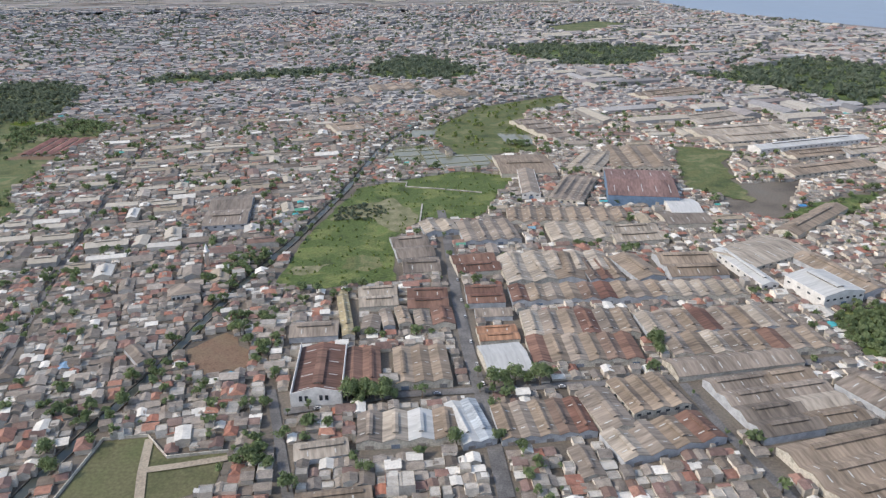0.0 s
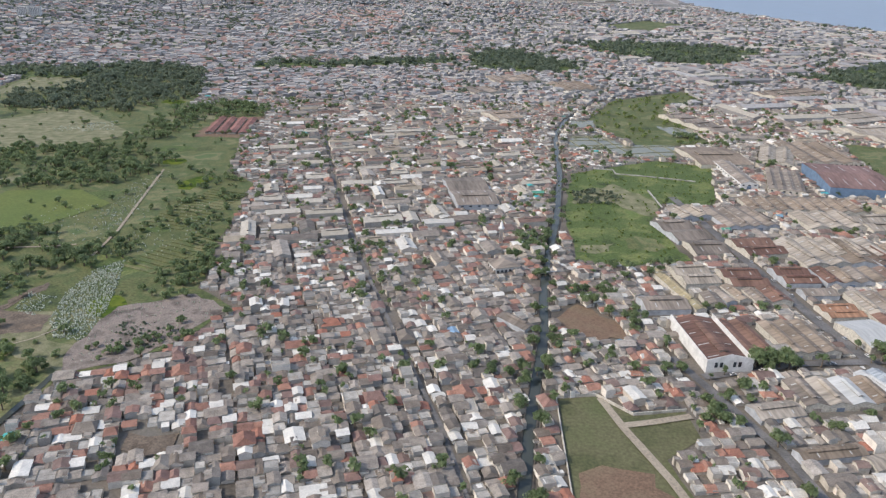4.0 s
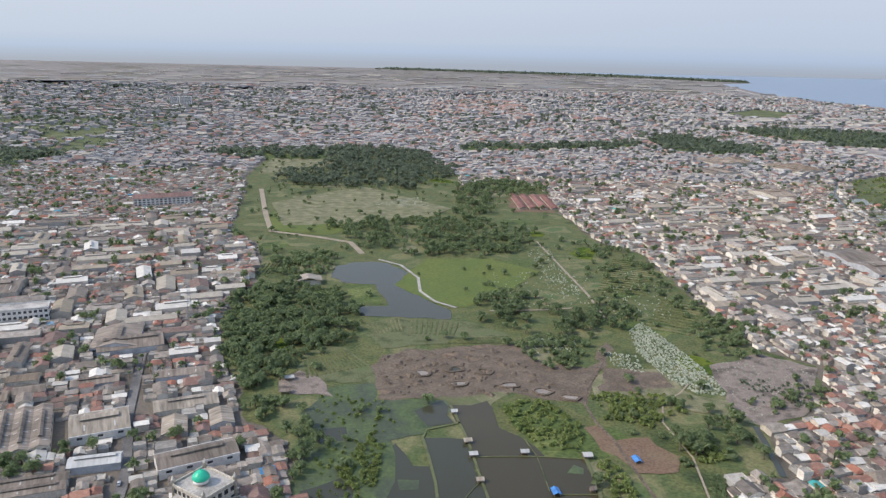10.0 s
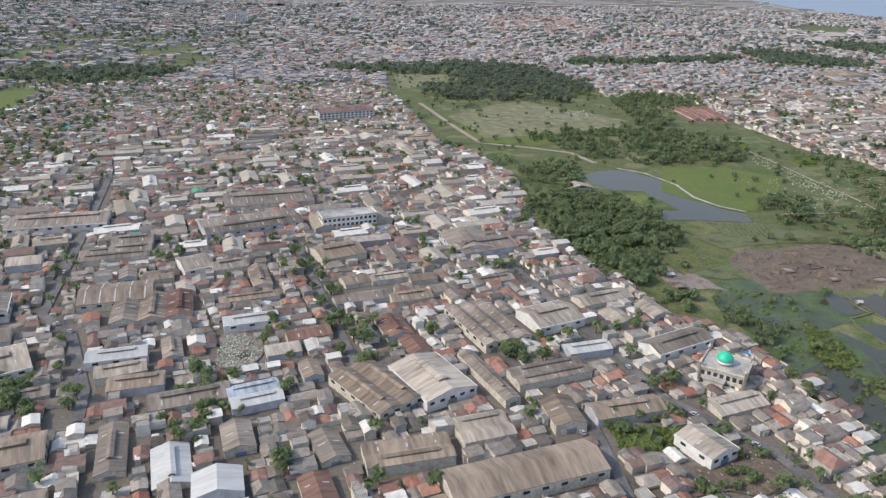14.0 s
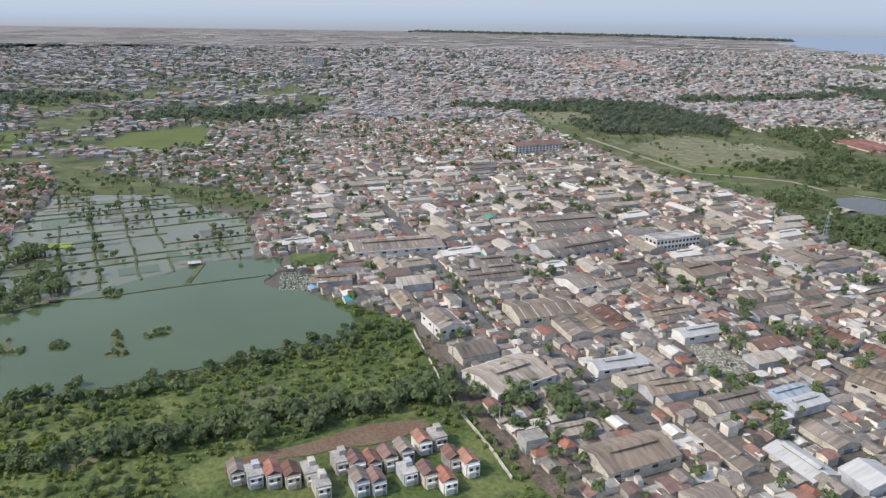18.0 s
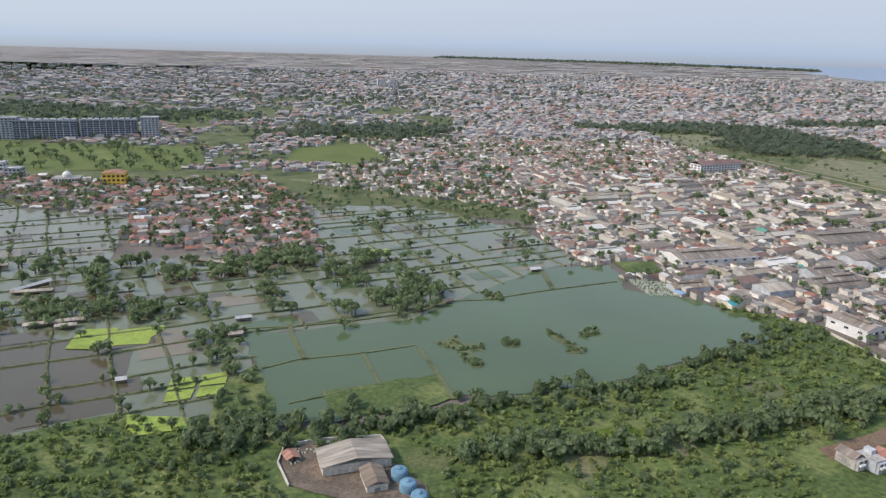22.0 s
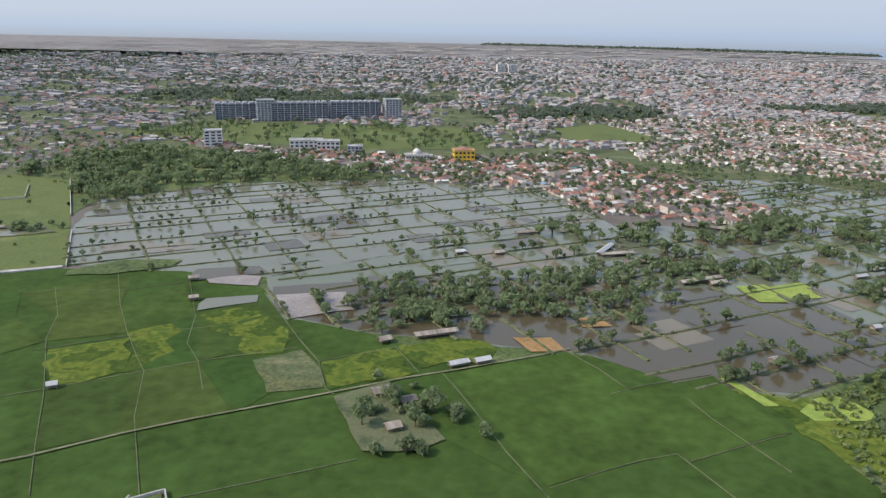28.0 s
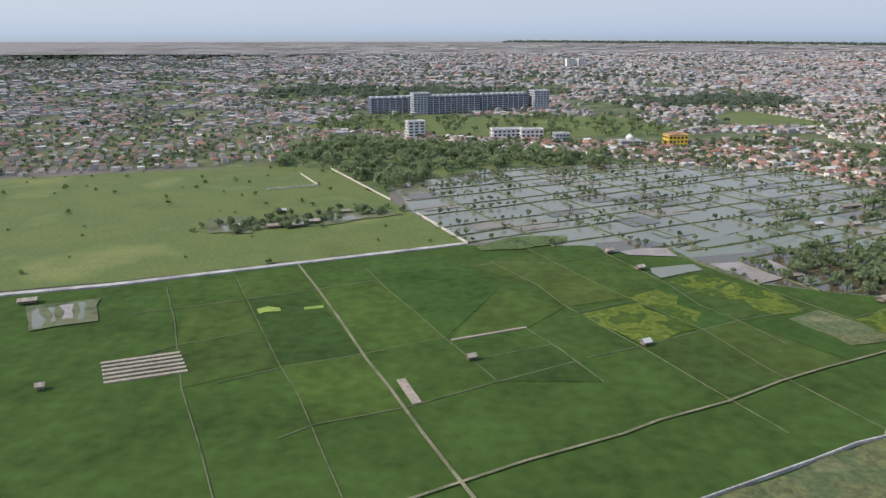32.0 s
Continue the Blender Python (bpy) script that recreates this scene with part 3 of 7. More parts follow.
FAR_WOODS = [[(562, 1694), (692, 1773), (933, 1992), (1015, 1917), (1060, 1740), (746, 1272), (712, 1474), (627, 1614)], [(182, 2281), (296, 2403), (584, 2307), (697, 2254), (651, 2084), (467, 1876), (344, 1882), (193, 2107)], [(-180, 1985), (-70, 2097), (0, 2000), (85, 1801), (57, 1717), (-60, 1680), (-180, 1760)],
             [(320, 846), (430, 855), (352, 725), (309, 746)], [(299, 504), (342, 512), (330, 432), (287, 440)], [(341, 718), (461, 802), (510, 811), (421, 724)], [(-1960, 1270), (-1880, 1280), (-1700, 1480), (-1500, 1450), (-1600, 1270), (-1780, 1290)],
             [(-2700, 1500), (-2100, 1450), (-1950, 1620), (-2600, 1800)], [(-683, 1744), (-461, 1800), (-213, 1898), (-249, 1783), (-481, 1695), (-682, 1659)], [(-1225, 1588), (-1082, 1584), (-882, 1647), (-935, 1483), (-1126, 1475), (-1230, 1518)]]
FAR_GREEN = [[(331, 1042), (413, 1004), (374, 956), (340, 775), (287, 835)], [(398, 3002), (467, 2708), (667, 2907), (755, 3147), (638, 3283)], [(700, 1150), (900, 1250), (950, 1050), (800, 1000)], [(-1971, 1251), (-1878, 1266), (-1878, 1144), (-1969, 1145)]]
GREEN_PLOT = [(-902, 231), (-866, 231), (-872, 214), (-900, 212)]
DUSTY_YARD = [(-870, 201), (-839, 214), (-829, 194), (-847, 181), (-876, 181)]
SCRAP_YARD = [(-1111, 290), (-1114, 322), (-1102, 324), (-1086, 304), (-1089, 282), (-1106, 282)]
RED_PLOT = [(-184, 456), (-163, 481), (-140, 455), (-136, 425), (-167, 425)]
OPEN = [MUD_YARD, POND_C, RED_PLOT, GREEN_PLOT, DUSTY_YARD, SCRAP_YARD, [(-1390, 495), (-1353, 498), (-1355, 465), (-1386, 463)], [(-1396, 448), (-1365, 443), (-1365, 409), (-1390, 408)], GREEN_A, GREEN_B, PONDS_A, PARK, LAKE, VEG, PONDS_W, PONDS_G, PADDY, GRASS, MEADOW, MEADOW_B, COAST, YARD, WOOD_GATES] + FAR_WOODS + FAR_GREEN
ROADS = [(CANAL, 6.8), (ALLEY, 4.2)]

# ---------------------------------------------------------------- ground
ground = patch("ground", [(-12000, -3000), (12000, -3000), (12000, 9200), (-12000, 9200)], 0.0, M_SOIL, "bare grey-brown soil between the built-up blocks", "ground")
patch("far_plain", [(-12000, 4500), (-1700, 4450), (-400, 4300), (450, 3950), (800, 3250), (950, 2850), (1100, 2450), (1500, 2050), (2600, 1500), (12000, 1500), (12000, 9200), (-12000, 9200)], 0.5, M_PLAIN, "pale brown open plain beyond the town", "plain", 0)
patch("sea", COAST, 1.0, W_SEA, "flat blue-grey sea along the far shore", "sea")
patch("park_ground", PARK, 0.3, M_GRASS, "green grass and gardens of an open park", "grass", 2.0)
patch("field", GREEN_A, 0.3, M_LUSH, "overgrown bright green field beside the canal", "field", 1.5)
patch("field", GREEN_B, 0.3, M_GRASS, "marshy green field inside the canal bend", "field", 2.0)
patch("pond", PONDS_A, 0.35, W_POND, "grey fish ponds beside the green field", "pond", 1.0)
patch("pond", POND_C, 0.4, W_POND, "grey pond beside the canal houses", "pond", 1.0)
patch("pond", [(84, 1135), (149, 1120), (136, 1063), (90, 1068)], 0.4, W_POND, "dark pond in the marshy field", "pond", 2.0)
patch("dry_grass", [(-61, 808), (-29, 746), (-36, 690), (-61, 707), (-80, 740), (-121, 728), (-117, 770)], 0.42, M_BUND, "brownish dry strip across the green field", "grass", 3.0)
for line in ([(-48, 850), (-7, 840), (43, 823)], [(-26, 782), (-27, 722)], [(-86, 873), (-47, 869), (-48, 850)]):
    ribbon("field_wall", line, 1.6, 0.3, M_CONC, "low pale wall across the green field", "wall", 1.0)
patch("lake", LAKE, 0.5, W_LAKE, "milky green lake beside a bushy bank", "lake", 2.0)
patch("bushland", VEG, 0.3, M_LUSH, "bushy green land along the lake", "grass", 2.0)
patch("pond", PONDS_W, 0.25, W_GREEN, "grey-green and brown fish ponds with trees on the banks", "pond", 1.0)
patch("pond", PONDS_G, 0.25, W_POND, "grey fish ponds in a grid of banks", "pond", 1.0)
patch("weed_bank", [(-2150, 310), (-2130, 345), (-2070, 330), (-1990, 245), (-1880, 222), (-1790, 190), (-1700, 225), (-1640, 215), (-1640, 150), (-1780, 110), (-1900, 150), (-2060, 200)], 0.16, M_LUSH, "weedy strip between paddies and ponds", "weed", 1.0)
patch("pond", [(-1700, 217), (-1788, 168), (-1843, 174), (-1882, 208), (-1998, 230), (-2056, 255), (-2068, 300), (-1960, 330), (-1840, 325), (-1720, 290)], 0.275, W_MUD, "muddy brown fish ponds beside the paddies", "pond", 0.6)
patch("paddy_land", PADDY, 0.2, M_PADDY, "deep green rice paddies", "paddy")
patch("meadow", GRASS, 0.3, M_MEADOW, "walled light green meadow", "grass", 1.0)
patch("meadow", MEADOW, 0.3, M_MEADOW, "light green meadow before the apartment blocks", "grass", 2.0)
patch("meadow", MEADOW_B, 0.3, M_MEADOW, "light green meadow behind the village", "grass", 2.0)
patch("yard", YARD, 0.3, M_YARD, "mown grass yard with a concrete drive", "grass", 0.5)
patch("wood_ground", WOOD_GATES, 0.3, M_LUSH, "shaded ground under the trees", "grass", 2.0)
for poly in FAR_WOODS[:3] + FAR_WOODS[4:]:
    patch("wood_ground", poly, 0.7, M_LUSH, "green ground under distant trees", "grass", 4.0)
for poly in FAR_GREEN:
    patch("meadow", poly, 0.7, M_GRASS, "distant green open land", "grass", 4.0)
ribbon("canal", CANAL, 6.5, 0.45, W_CANAL, "dark narrow canal between house rows", "canal")
for side_off in (-4.0, 4.0):
    ribbon("canal_wall", [(x + side_off, y) for x, y in CANAL], 0.5, 0.2, M_SOIL, "low concrete canal wall", "wall", 0.9)


def road(line, width, mat, label):
    ROADS.append((line, width / 2 + 4.0))
    return ribbon("road", line, width, 0.62 + 0.012 * len(ROADS), mat, label, "road")


ribbon("alley", ALLEY, 3, 0.4, M_ASPHALT, "narrow asphalt lane between houses", "road")
road([(30, 300), (21, 401), (15, 452), (8, 546), (3, 647), (0, 694), (-5, 760)], 9, M_ASPHALT, "worn grey street between warehouses")
road([(-100, 378), (-32, 396), (98, 407), (166, 416), (270, 436)], 7, M_ASPHALT, "asphalt road along the warehouses")
road([(152, 406), (161, 351), (174, 298), (190, 220)], 6, M_ASPHALT, "narrow service road beside a warehouse")
road([(-113, 403), (-100, 361), (-82, 301), (-70, 200)], 6, M_ASPHALT, "asphalt lane beside houses")
road([(-1180, 120), (-1214, 170), (-1234, 204), (-1256, 260), (-1277, 330)], 9, M_DIRT, "broad unpaved road beside a wall")
road([(-1160, 230), (-1169, 257), (-1206, 321), (-1234, 343), (-1271, 476), (-1326, 662)], 6, M_ASPHALT, "asphalt street through the houses")
road([(-800, 140), (-830, 215), (-870, 262), (-880, 300), (-905, 360), (-940, 470)], 6, M_ASPHALT, "grey street past the mosque")
road([(-904, 180), (-909, 231), (-931, 268), (-959, 326), (-964, 376)], 5, M_ASPHALT, "narrow street between warehouses")
road([(-1024, 262), (-1034, 295), (-1050, 341), (-1070, 397), (-1088, 440), (-1096, 480)], 5, M_ASPHALT, "narrow tree-lined street between houses")
road([(481, 1696), (610, 1490), (688, 1288), (760, 1100)], 14, M_CONC, "pale distant highway")
road([(313, 1493), (601, 1747), (900, 2100), (1200, 2700)], 12, M_ASPHALT, "distant road past factories")
road([(1850, 2380), (1560, 2800), (1500, 2960), (1390, 3190), (1260, 3520), (1170, 3931), (1210, 4731), (1380, 5700)], 22, M_CONC, "pale coast road")
road([(-1710, 1275), (-1688, 1256), (-1628, 1171), (-1603, 1061), (-1598, 980)], 6, M_CONC, "pale concrete road round a meadow")


PATHS = []


def path(line, width, label="pale dirt footpath", mat=M_TRACK):
    PATHS.append(line)
    return ribbon("footpath", line, width, 0.80 + 0.012 * len(PATHS), mat, label, "path")


path([(-1018, 1131), (-964, 943), (-933, 847), (-871, 824), (-826, 801), (-806, 752)], 7)
path([(-578, 503), (-590, 461), (-609, 417), (-614, 395), (-611, 370), (-604, 348), (-600, 319), (-594, 285), (-586, 245), (-580, 200)], 2.0, "reddish earth track", M_DIRT)
path([(-534, 430), (-545, 414), (-560, 402), (-568, 372), (-562, 330), (-566, 290), (-562, 240)], 1.3, "narrow trodden earth path", M_TRACK)
ribbon("drain", [(-510, 370), (-513, 340), (-517, 313)], 4.0, 0.66, W_CANAL, "dark drain along house walls", "drain")
path([(-599, 829), (-582, 703), (-571, 622), (-568, 560)], 2.6)
path([(-785, 730), (-759, 710), (-738, 666), (-734, 623), (-719, 594), (-699, 578)], 3.0, "pale concrete quay path round the pond", M_CONC)
path([(-669, 572), (-618, 578), (-593, 585)], 2.4)
path([(-172, 352), (-165, 322), (-151, 277), (-142, 235)], 5.0, "pale tan drive", M_TRACK)
path([(-164, 324), (-145, 328), (-122, 334)], 5.0, "pale tan drive", M_TRACK)

patch("village_green", [(-6000, 560), (-2430, 630), (-2286, 529), (-2189, 619), (-1687, 690), (-1440, 640), (-1440, 1300), (-1500, 2300), (-6000, 2300)], 0.1, M_GRASS, "rough green ground between village houses", "grass")

# ---------------------------------------------------------------- land patches
lay = 0.52
for poly, mat, name, label, cat in (
        ([(-752, 395), (-764, 445), (-744, 473), (-700, 488), (-654, 496), (-640, 470), (-628, 455), (-602, 453), (-590, 466), (-582, 498), (-576, 502), (-586, 458), (-603, 424), (-612, 396), (-622, 398), (-662, 410), (-687, 403)], M_DIRT, "bare_ground", "dug-over brown earth with pits", "earth"),
        ([(-508, 464), (-458, 488), (-426, 464), (-448, 413), (-472, 386), (-506, 371), (-515, 409)], M_RUBBLE, "bare_ground", "grey refuse heaps beside houses", "earth"),
        ([(-616, 1001), (-611, 1133), (-545, 1141), (-551, 997)], M_REDEARTH, "bare_ground", "red earth round a hall", "earth"),
        ([(-184, 456), (-163, 481), (-140, 455), (-136, 425), (-167, 425)], M_REDEARTH, "bare_ground", "bare red earth plot beside the canal", "earth"),
        ([(-198, 282), (-176, 286), (-158, 282), (-150, 262), (-146, 230), (-202, 230)], M_REDEARTH, "bare_ground", "bare red earth in a yard", "earth"),
        ([(-1363, 195), (-1345, 203), (-1322, 214), (-1299, 228), (-1274, 232), (-1271, 226), (-1287, 214), (-1314, 206), (-1344, 195), (-1362, 186)], M_REDEARTH, "bare_ground", "bare red earth strip", "earth"),
        ([(-827, 662), (-829, 700), (-812, 716), (-790, 722), (-772, 716), (-753, 690), (-743, 660), (-736, 620), (-723, 592), (-704, 571), (-704, 548), (-783, 551), (-790, 576), (-761, 578), (-779, 640), (-813, 645)], W_DARK, "pond", "still grey park pond", "pond"),
        ([(-786, 410), (-757, 419), (-754, 394), (-705, 395), (-703, 380), (-717, 351), (-740, 341), (-752, 314), (-752, 200), (-790, 200), (-790, 330), (-800, 371)], M_MARSH, "marsh", "green shallow marsh with weeds", "marsh"),
        ([(-705, 389), (-679, 396), (-675, 376), (-673, 360), (-653, 339), (-648, 327), (-626, 326), (-623, 293), (-623, 270), (-628, 200), (-668, 200), (-682, 283), (-690, 328)], W_MUD2, "pond", "dark brown pond with walkways", "pond"),
        ([(-720, 345), (-695, 345), (-687, 303), (-681, 273), (-668, 200), (-735, 200), (-735, 273), (-737, 298), (-739, 330), (-736, 338), (-724, 314), (-715, 314)], W_DARK, "pond", "dark pond with weed mats", "pond"),
        ([(-727, 379), (-709, 395), (-701, 365), (-717, 359)], W_DARK, "pond", "small dark pond beside dug earth", "pond"),
        ([(-782, 287), (-763, 300), (-754, 290), (-752, 220), (-782, 225)], W_DARK, "pond", "dark water between weeds", "pond"),
        ([(-784, 352), (-768, 356), (-764, 340), (-782, 336)], W_DARK, "pond", "dark water between weeds", "pond"),
        ([(-740, 345), (-735, 326), (-733, 298), (-737, 280), (-750, 283), (-752, 314), (-748, 340)], M_LUSH, "weed_mat", "long green weed mat on dark water", "weed"),
        ([(-670, 393), (-640, 398), (-620, 364), (-622, 334), (-650, 335), (-664, 362)], M_LUSH, "weed_bank", "green bushy bank beside a dark pond", "weed"),
        ([(-809, 420), (-817, 460), (-807, 481), (-786, 481), (-763, 446), (-756, 417)], M_BANK, "garden_plot", "vegetable plot on dark soil", "garden"),
        ([(-820, 401), (-824, 418), (-813, 436), (-796, 424), (-782, 396)], M_RUBBLE, "garden_plot", "grey fallow plot with sheds", "garden"),
        ([(-777, 534), (-748, 549), (-690, 544), (-655, 514), (-657, 497), (-710, 493), (-757, 481), (-769, 505)], M_BANK, "garden_plot", "vegetable plots in rows", "garden"),
        ([(-603, 348), (-582, 353), (-569, 331), (-575, 315), (-598, 313), (-606, 330), (-614, 336), (-620, 363), (-611, 366)], M_REDEARTH, "bare_ground", "bare reddish earth patch", "earth"),
        ([(-601, 431), (-586, 453), (-550, 454), (-535, 412), (-515, 406), (-507, 372), (-529, 384), (-554, 399), (-588, 414), (-605, 408)], M_BUND, "dry_grass", "trodden dry grass beside a track", "grass"),
        ([(-578, 445), (-556, 449), (-548, 428), (-566, 424)], M_DIRT, "bare_ground", "bare brown earth in dry grass", "earth"),
        (MUD_YARD, M_DIRT, "bare_ground", "dark bare yard among houses", "earth"),
        ([(-760, 640), (-715, 585), (-690, 580), (-640, 640), (-610, 700), (-660, 745), (-735, 735)], M_MEADOW, "lawn", "bright open lawn beside the park pond", "grass"),
        ([(-965, 930), (-930, 850), (-860, 835), (-830, 870), (-870, 990), (-930, 1040)], M_MEADOW, "lawn", "open light green lawn in the park", "grass"),
        ([(-1085, 1500), (-1025, 1545), (-941, 1434), (-960, 1370), (-1060, 1270)], M_BUND, "dry_meadow", "dry clearing before the far wood", "grass"),
        ([(-812, 640), (-782, 640), (-766, 582), (-790, 580)], M_LUSH, "pond_plot", "green plot set in the park pond", "plot"),
        ([(-633, 320), (-628, 316), (-629, 310), (-638, 311)], M_LUSH, "weed_mat", "green weed mat on dark water", "weed"),
        ([(-680, 280), (-672, 280), (-673, 273), (-679, 272)], M_LUSH, "weed_mat", "green weed mat on dark water", "weed"),
        ([(-700, 264), (-684, 264), (-686, 258), (-698, 257)], M_LUSH, "weed_mat", "green weed mat on dark water", "weed"),
        ([(-716, 264), (-706, 264), (-706, 255), (-714, 256)], M_LUSH, "weed_mat", "green weed mat on dark water", "weed"),
        ([(-732, 300), (-720, 300), (-720, 291), (-730, 290)], M_LUSH, "weed_mat", "green weed mat on dark water", "weed"),
        ([(-1879, 243), (-1880, 256), (-1867, 259), (-1862, 245)], M_OCHRE, "silted_pond", "orange silt in a drained pond", "pond"),
        ([(-1920, 226), (-1899, 227), (-1893, 210), (-1912, 208)], M_OCHRE, "silted_pond", "orange silt in a drained pond", "pond"),
        (GREEN_PLOT, M_LUSH, "field", "overgrown green plot between warehouses", "field"),
        (DUSTY_YARD, M_DIRT, "bare_ground", "dusty brown yard beside a street", "earth"),
        (SCRAP_YARD, M_RUBBLE, "bare_ground", "grey scrap yard among houses", "earth"),
        ([(-1655, 250), (-1645, 275), (-1622, 222), (-1616, 200), (-1650, 196)], M_LUSH, "weed_bank", "bushy bank between lake and ponds", "weed"),
        ([(-1390, 495), (-1353, 498), (-1355, 465), (-1386, 463)], M_LUSH, "field", "small green plot among houses", "field"),
        ([(-1611, 186), (-1595, 193), (-1568, 197), (-1560, 175), (-1546, 160), (-1543, 143), (-1561, 145), (-1592, 153), (-1603, 158), (-1611, 174)], M_DIRT, "bare_ground", "bare earth of a farmyard", "earth"),
        ([(-589, 455), (-549, 448), (-545, 424), (-598, 406)], M_DIRT, "bare_ground", "bare brown earth patch", "earth"),
        ([(-1589, 216), (-1602, 242), (-1543, 266), (-1533, 239), (-1552, 226)], M_LUSH, "reed_bed", "dull green reed bed in the lake", "reeds"),
        ([(-1764, 319), (-1743, 324), (-1741, 290), (-1760, 290)], M_ALGAE, "duckweed_pond", "bright yellow-green duckweed on a pond", "pond"),
        ([(-1742, 319), (-1716, 330), (-1715, 300), (-1738, 295)], M_ALGAE, "duckweed_pond", "bright yellow-green duckweed on a pond", "pond"),
        ([(-1685, 253), (-1672, 258), (-1670, 245), (-1683, 240)], M_ALGAE, "duckweed_pond", "square of yellow-green duckweed", "pond"),
        ([(-1670, 259), (-1657, 264), (-1655, 250), (-1668, 246)], M_ALGAE, "duckweed_pond", "square of yellow-green duckweed", "pond"),
        ([(-1682, 238), (-1669, 243), (-1668, 232), (-1680, 227)], M_ALGAE, "duckweed_pond", "square of yellow-green duckweed", "pond"),
        ([(-1667, 244), (-1655, 248), (-1654, 238), (-1666, 233)], M_ALGAE, "duckweed_pond", "square of yellow-green duckweed", "pond"),
        ([(-1693, 214), (-1654, 211), (-1658, 202), (-1683, 193)], M_ALGAE, "duckweed_pond", "lens of yellow-green duckweed", "pond"),
        ([(-1605, 513), (-1586, 520), (-1580, 505), (-1600, 500)], M_ALGAE, "duckweed_pond", "distant yellow-green pond", "pond"),
        ([(-2063, 284), (-2020, 292), (-2011, 262), (-2046, 246)], M_SILT, "silted_pond", "pale pinkish silt pond", "pond"),
        ([(-2117, 322), (-2080, 318), (-2078, 300), (-2110, 303)], M_SILT, "silted_pond", "pale silt pond beside the paddies", "pond"),
        ([(-974, 1020), (-858, 1178), (-704, 1011), (-735, 951), (-825, 906), (-925, 879)], M_BUND, "dry_meadow", "dry yellowish meadow in the park", "grass"),
        ([(-2461, 206), (-2426, 219), (-2412, 186), (-2441, 172)], M_BANK, "pond_plot", "weedy plot with small ponds at the paddy edge", "plot"),
        ([(-2453, 197), (-2453, 205), (-2441, 189), (-2437, 176), (-2441, 176)], W_POND, "pond", "small grey pond at the paddy edge", "pond"),
        ([(-2448, 204), (-2445, 206), (-2434, 186), (-2436, 184)], W_POND, "pond", "small grey pond at the paddy edge", "pond"),
        ([(-2444, 208), (-2437, 211), (-2427, 190), (-2432, 188)], M_SILT, "silted_pond", "small pale silted pond", "pond"),
        ([(-2436, 213), (-2431, 213), (-2421, 190), (-2424, 187)], W_GREEN, "pond", "small green pond at the paddy edge", "pond"),
        ([(-2334, 203), (-2329, 207), (-2322, 205), (-2320, 200), (-2328, 199), (-2331, 196)], M_ALGAE, "duckweed_pond", "yellow-green weed strip in a paddy", "weed"),
        ([(-2309, 206), (-2299, 209), (-2298, 205), (-2308, 202)], M_ALGAE, "duckweed_pond", "yellow-green weed strip in a paddy", "weed"),
        ([(-2007, 155), (-1983, 171), (-1973, 148), (-1956, 121), (-1967, 112), (-1989, 111), (-1995, 124)], M_BANK, "farmyard", "dry bare yard of a hut among paddies", "yard"),
        ([(-2211, 321), (-2185, 346), (-2144, 351), (-2146, 335), (-2181, 316), (-2208, 312)], M_LUSH, "weed_bank", "weedy strip between paddies and ponds", "weed"),
        ([(-2127, 331), (-2087, 340), (-2077, 326), (-2124, 306)], W_MUD, "pond", "brown pond beside the paddies", "pond"),
        ([(-2103, 275), (-2073, 283), (-2071, 271), (-2102, 255)], W_POND, "pond", "grey pond cut into the paddies", "pond"),
        ([(-2423, 401), (-2390, 408), (-2376, 356), (-2408, 356)], M_BANK, "compound", "walled compound of sheds and small ponds in the meadow", "plot"),
        ([(-2385, 396), (-2342, 414), (-2332, 378), (-2374, 367)], M_BANK, "compound", "weedy compound with sheds in the meadow", "plot"),
        ([(-2341, 427), (-2288, 434), (-2267, 415), (-2329, 378)], M_BANK, "compound", "weedy compound with sheds in the meadow", "plot"),
        ([(-2406, 378), (-2394, 380), (-2388, 362), (-2400, 361)], W_POND, "pond", "small pond in a compound", "pond"),
        ([(-2330, 410), (-2296, 416), (-2292, 402), (-2324, 392)], W_POND, "pond", "small pond in a compound", "pond"),
        ([(-2146, 37), (-2103, 58), (-2057, 81), (-2046, 58), (-2020, 0), (-2060, -40), (-2140, -40)], M_GRASS, "meadow", "dry grass plot behind a low wall", "grass")):
    lay += 0.006
    patch(name, poly, lay, M_MARSH if name == "weed_mat" else mat, label, cat, 2.6 if name in ("weed_mat", "bare_ground", "dry_grass") else 1.2)

pr2 = random.Random(41)
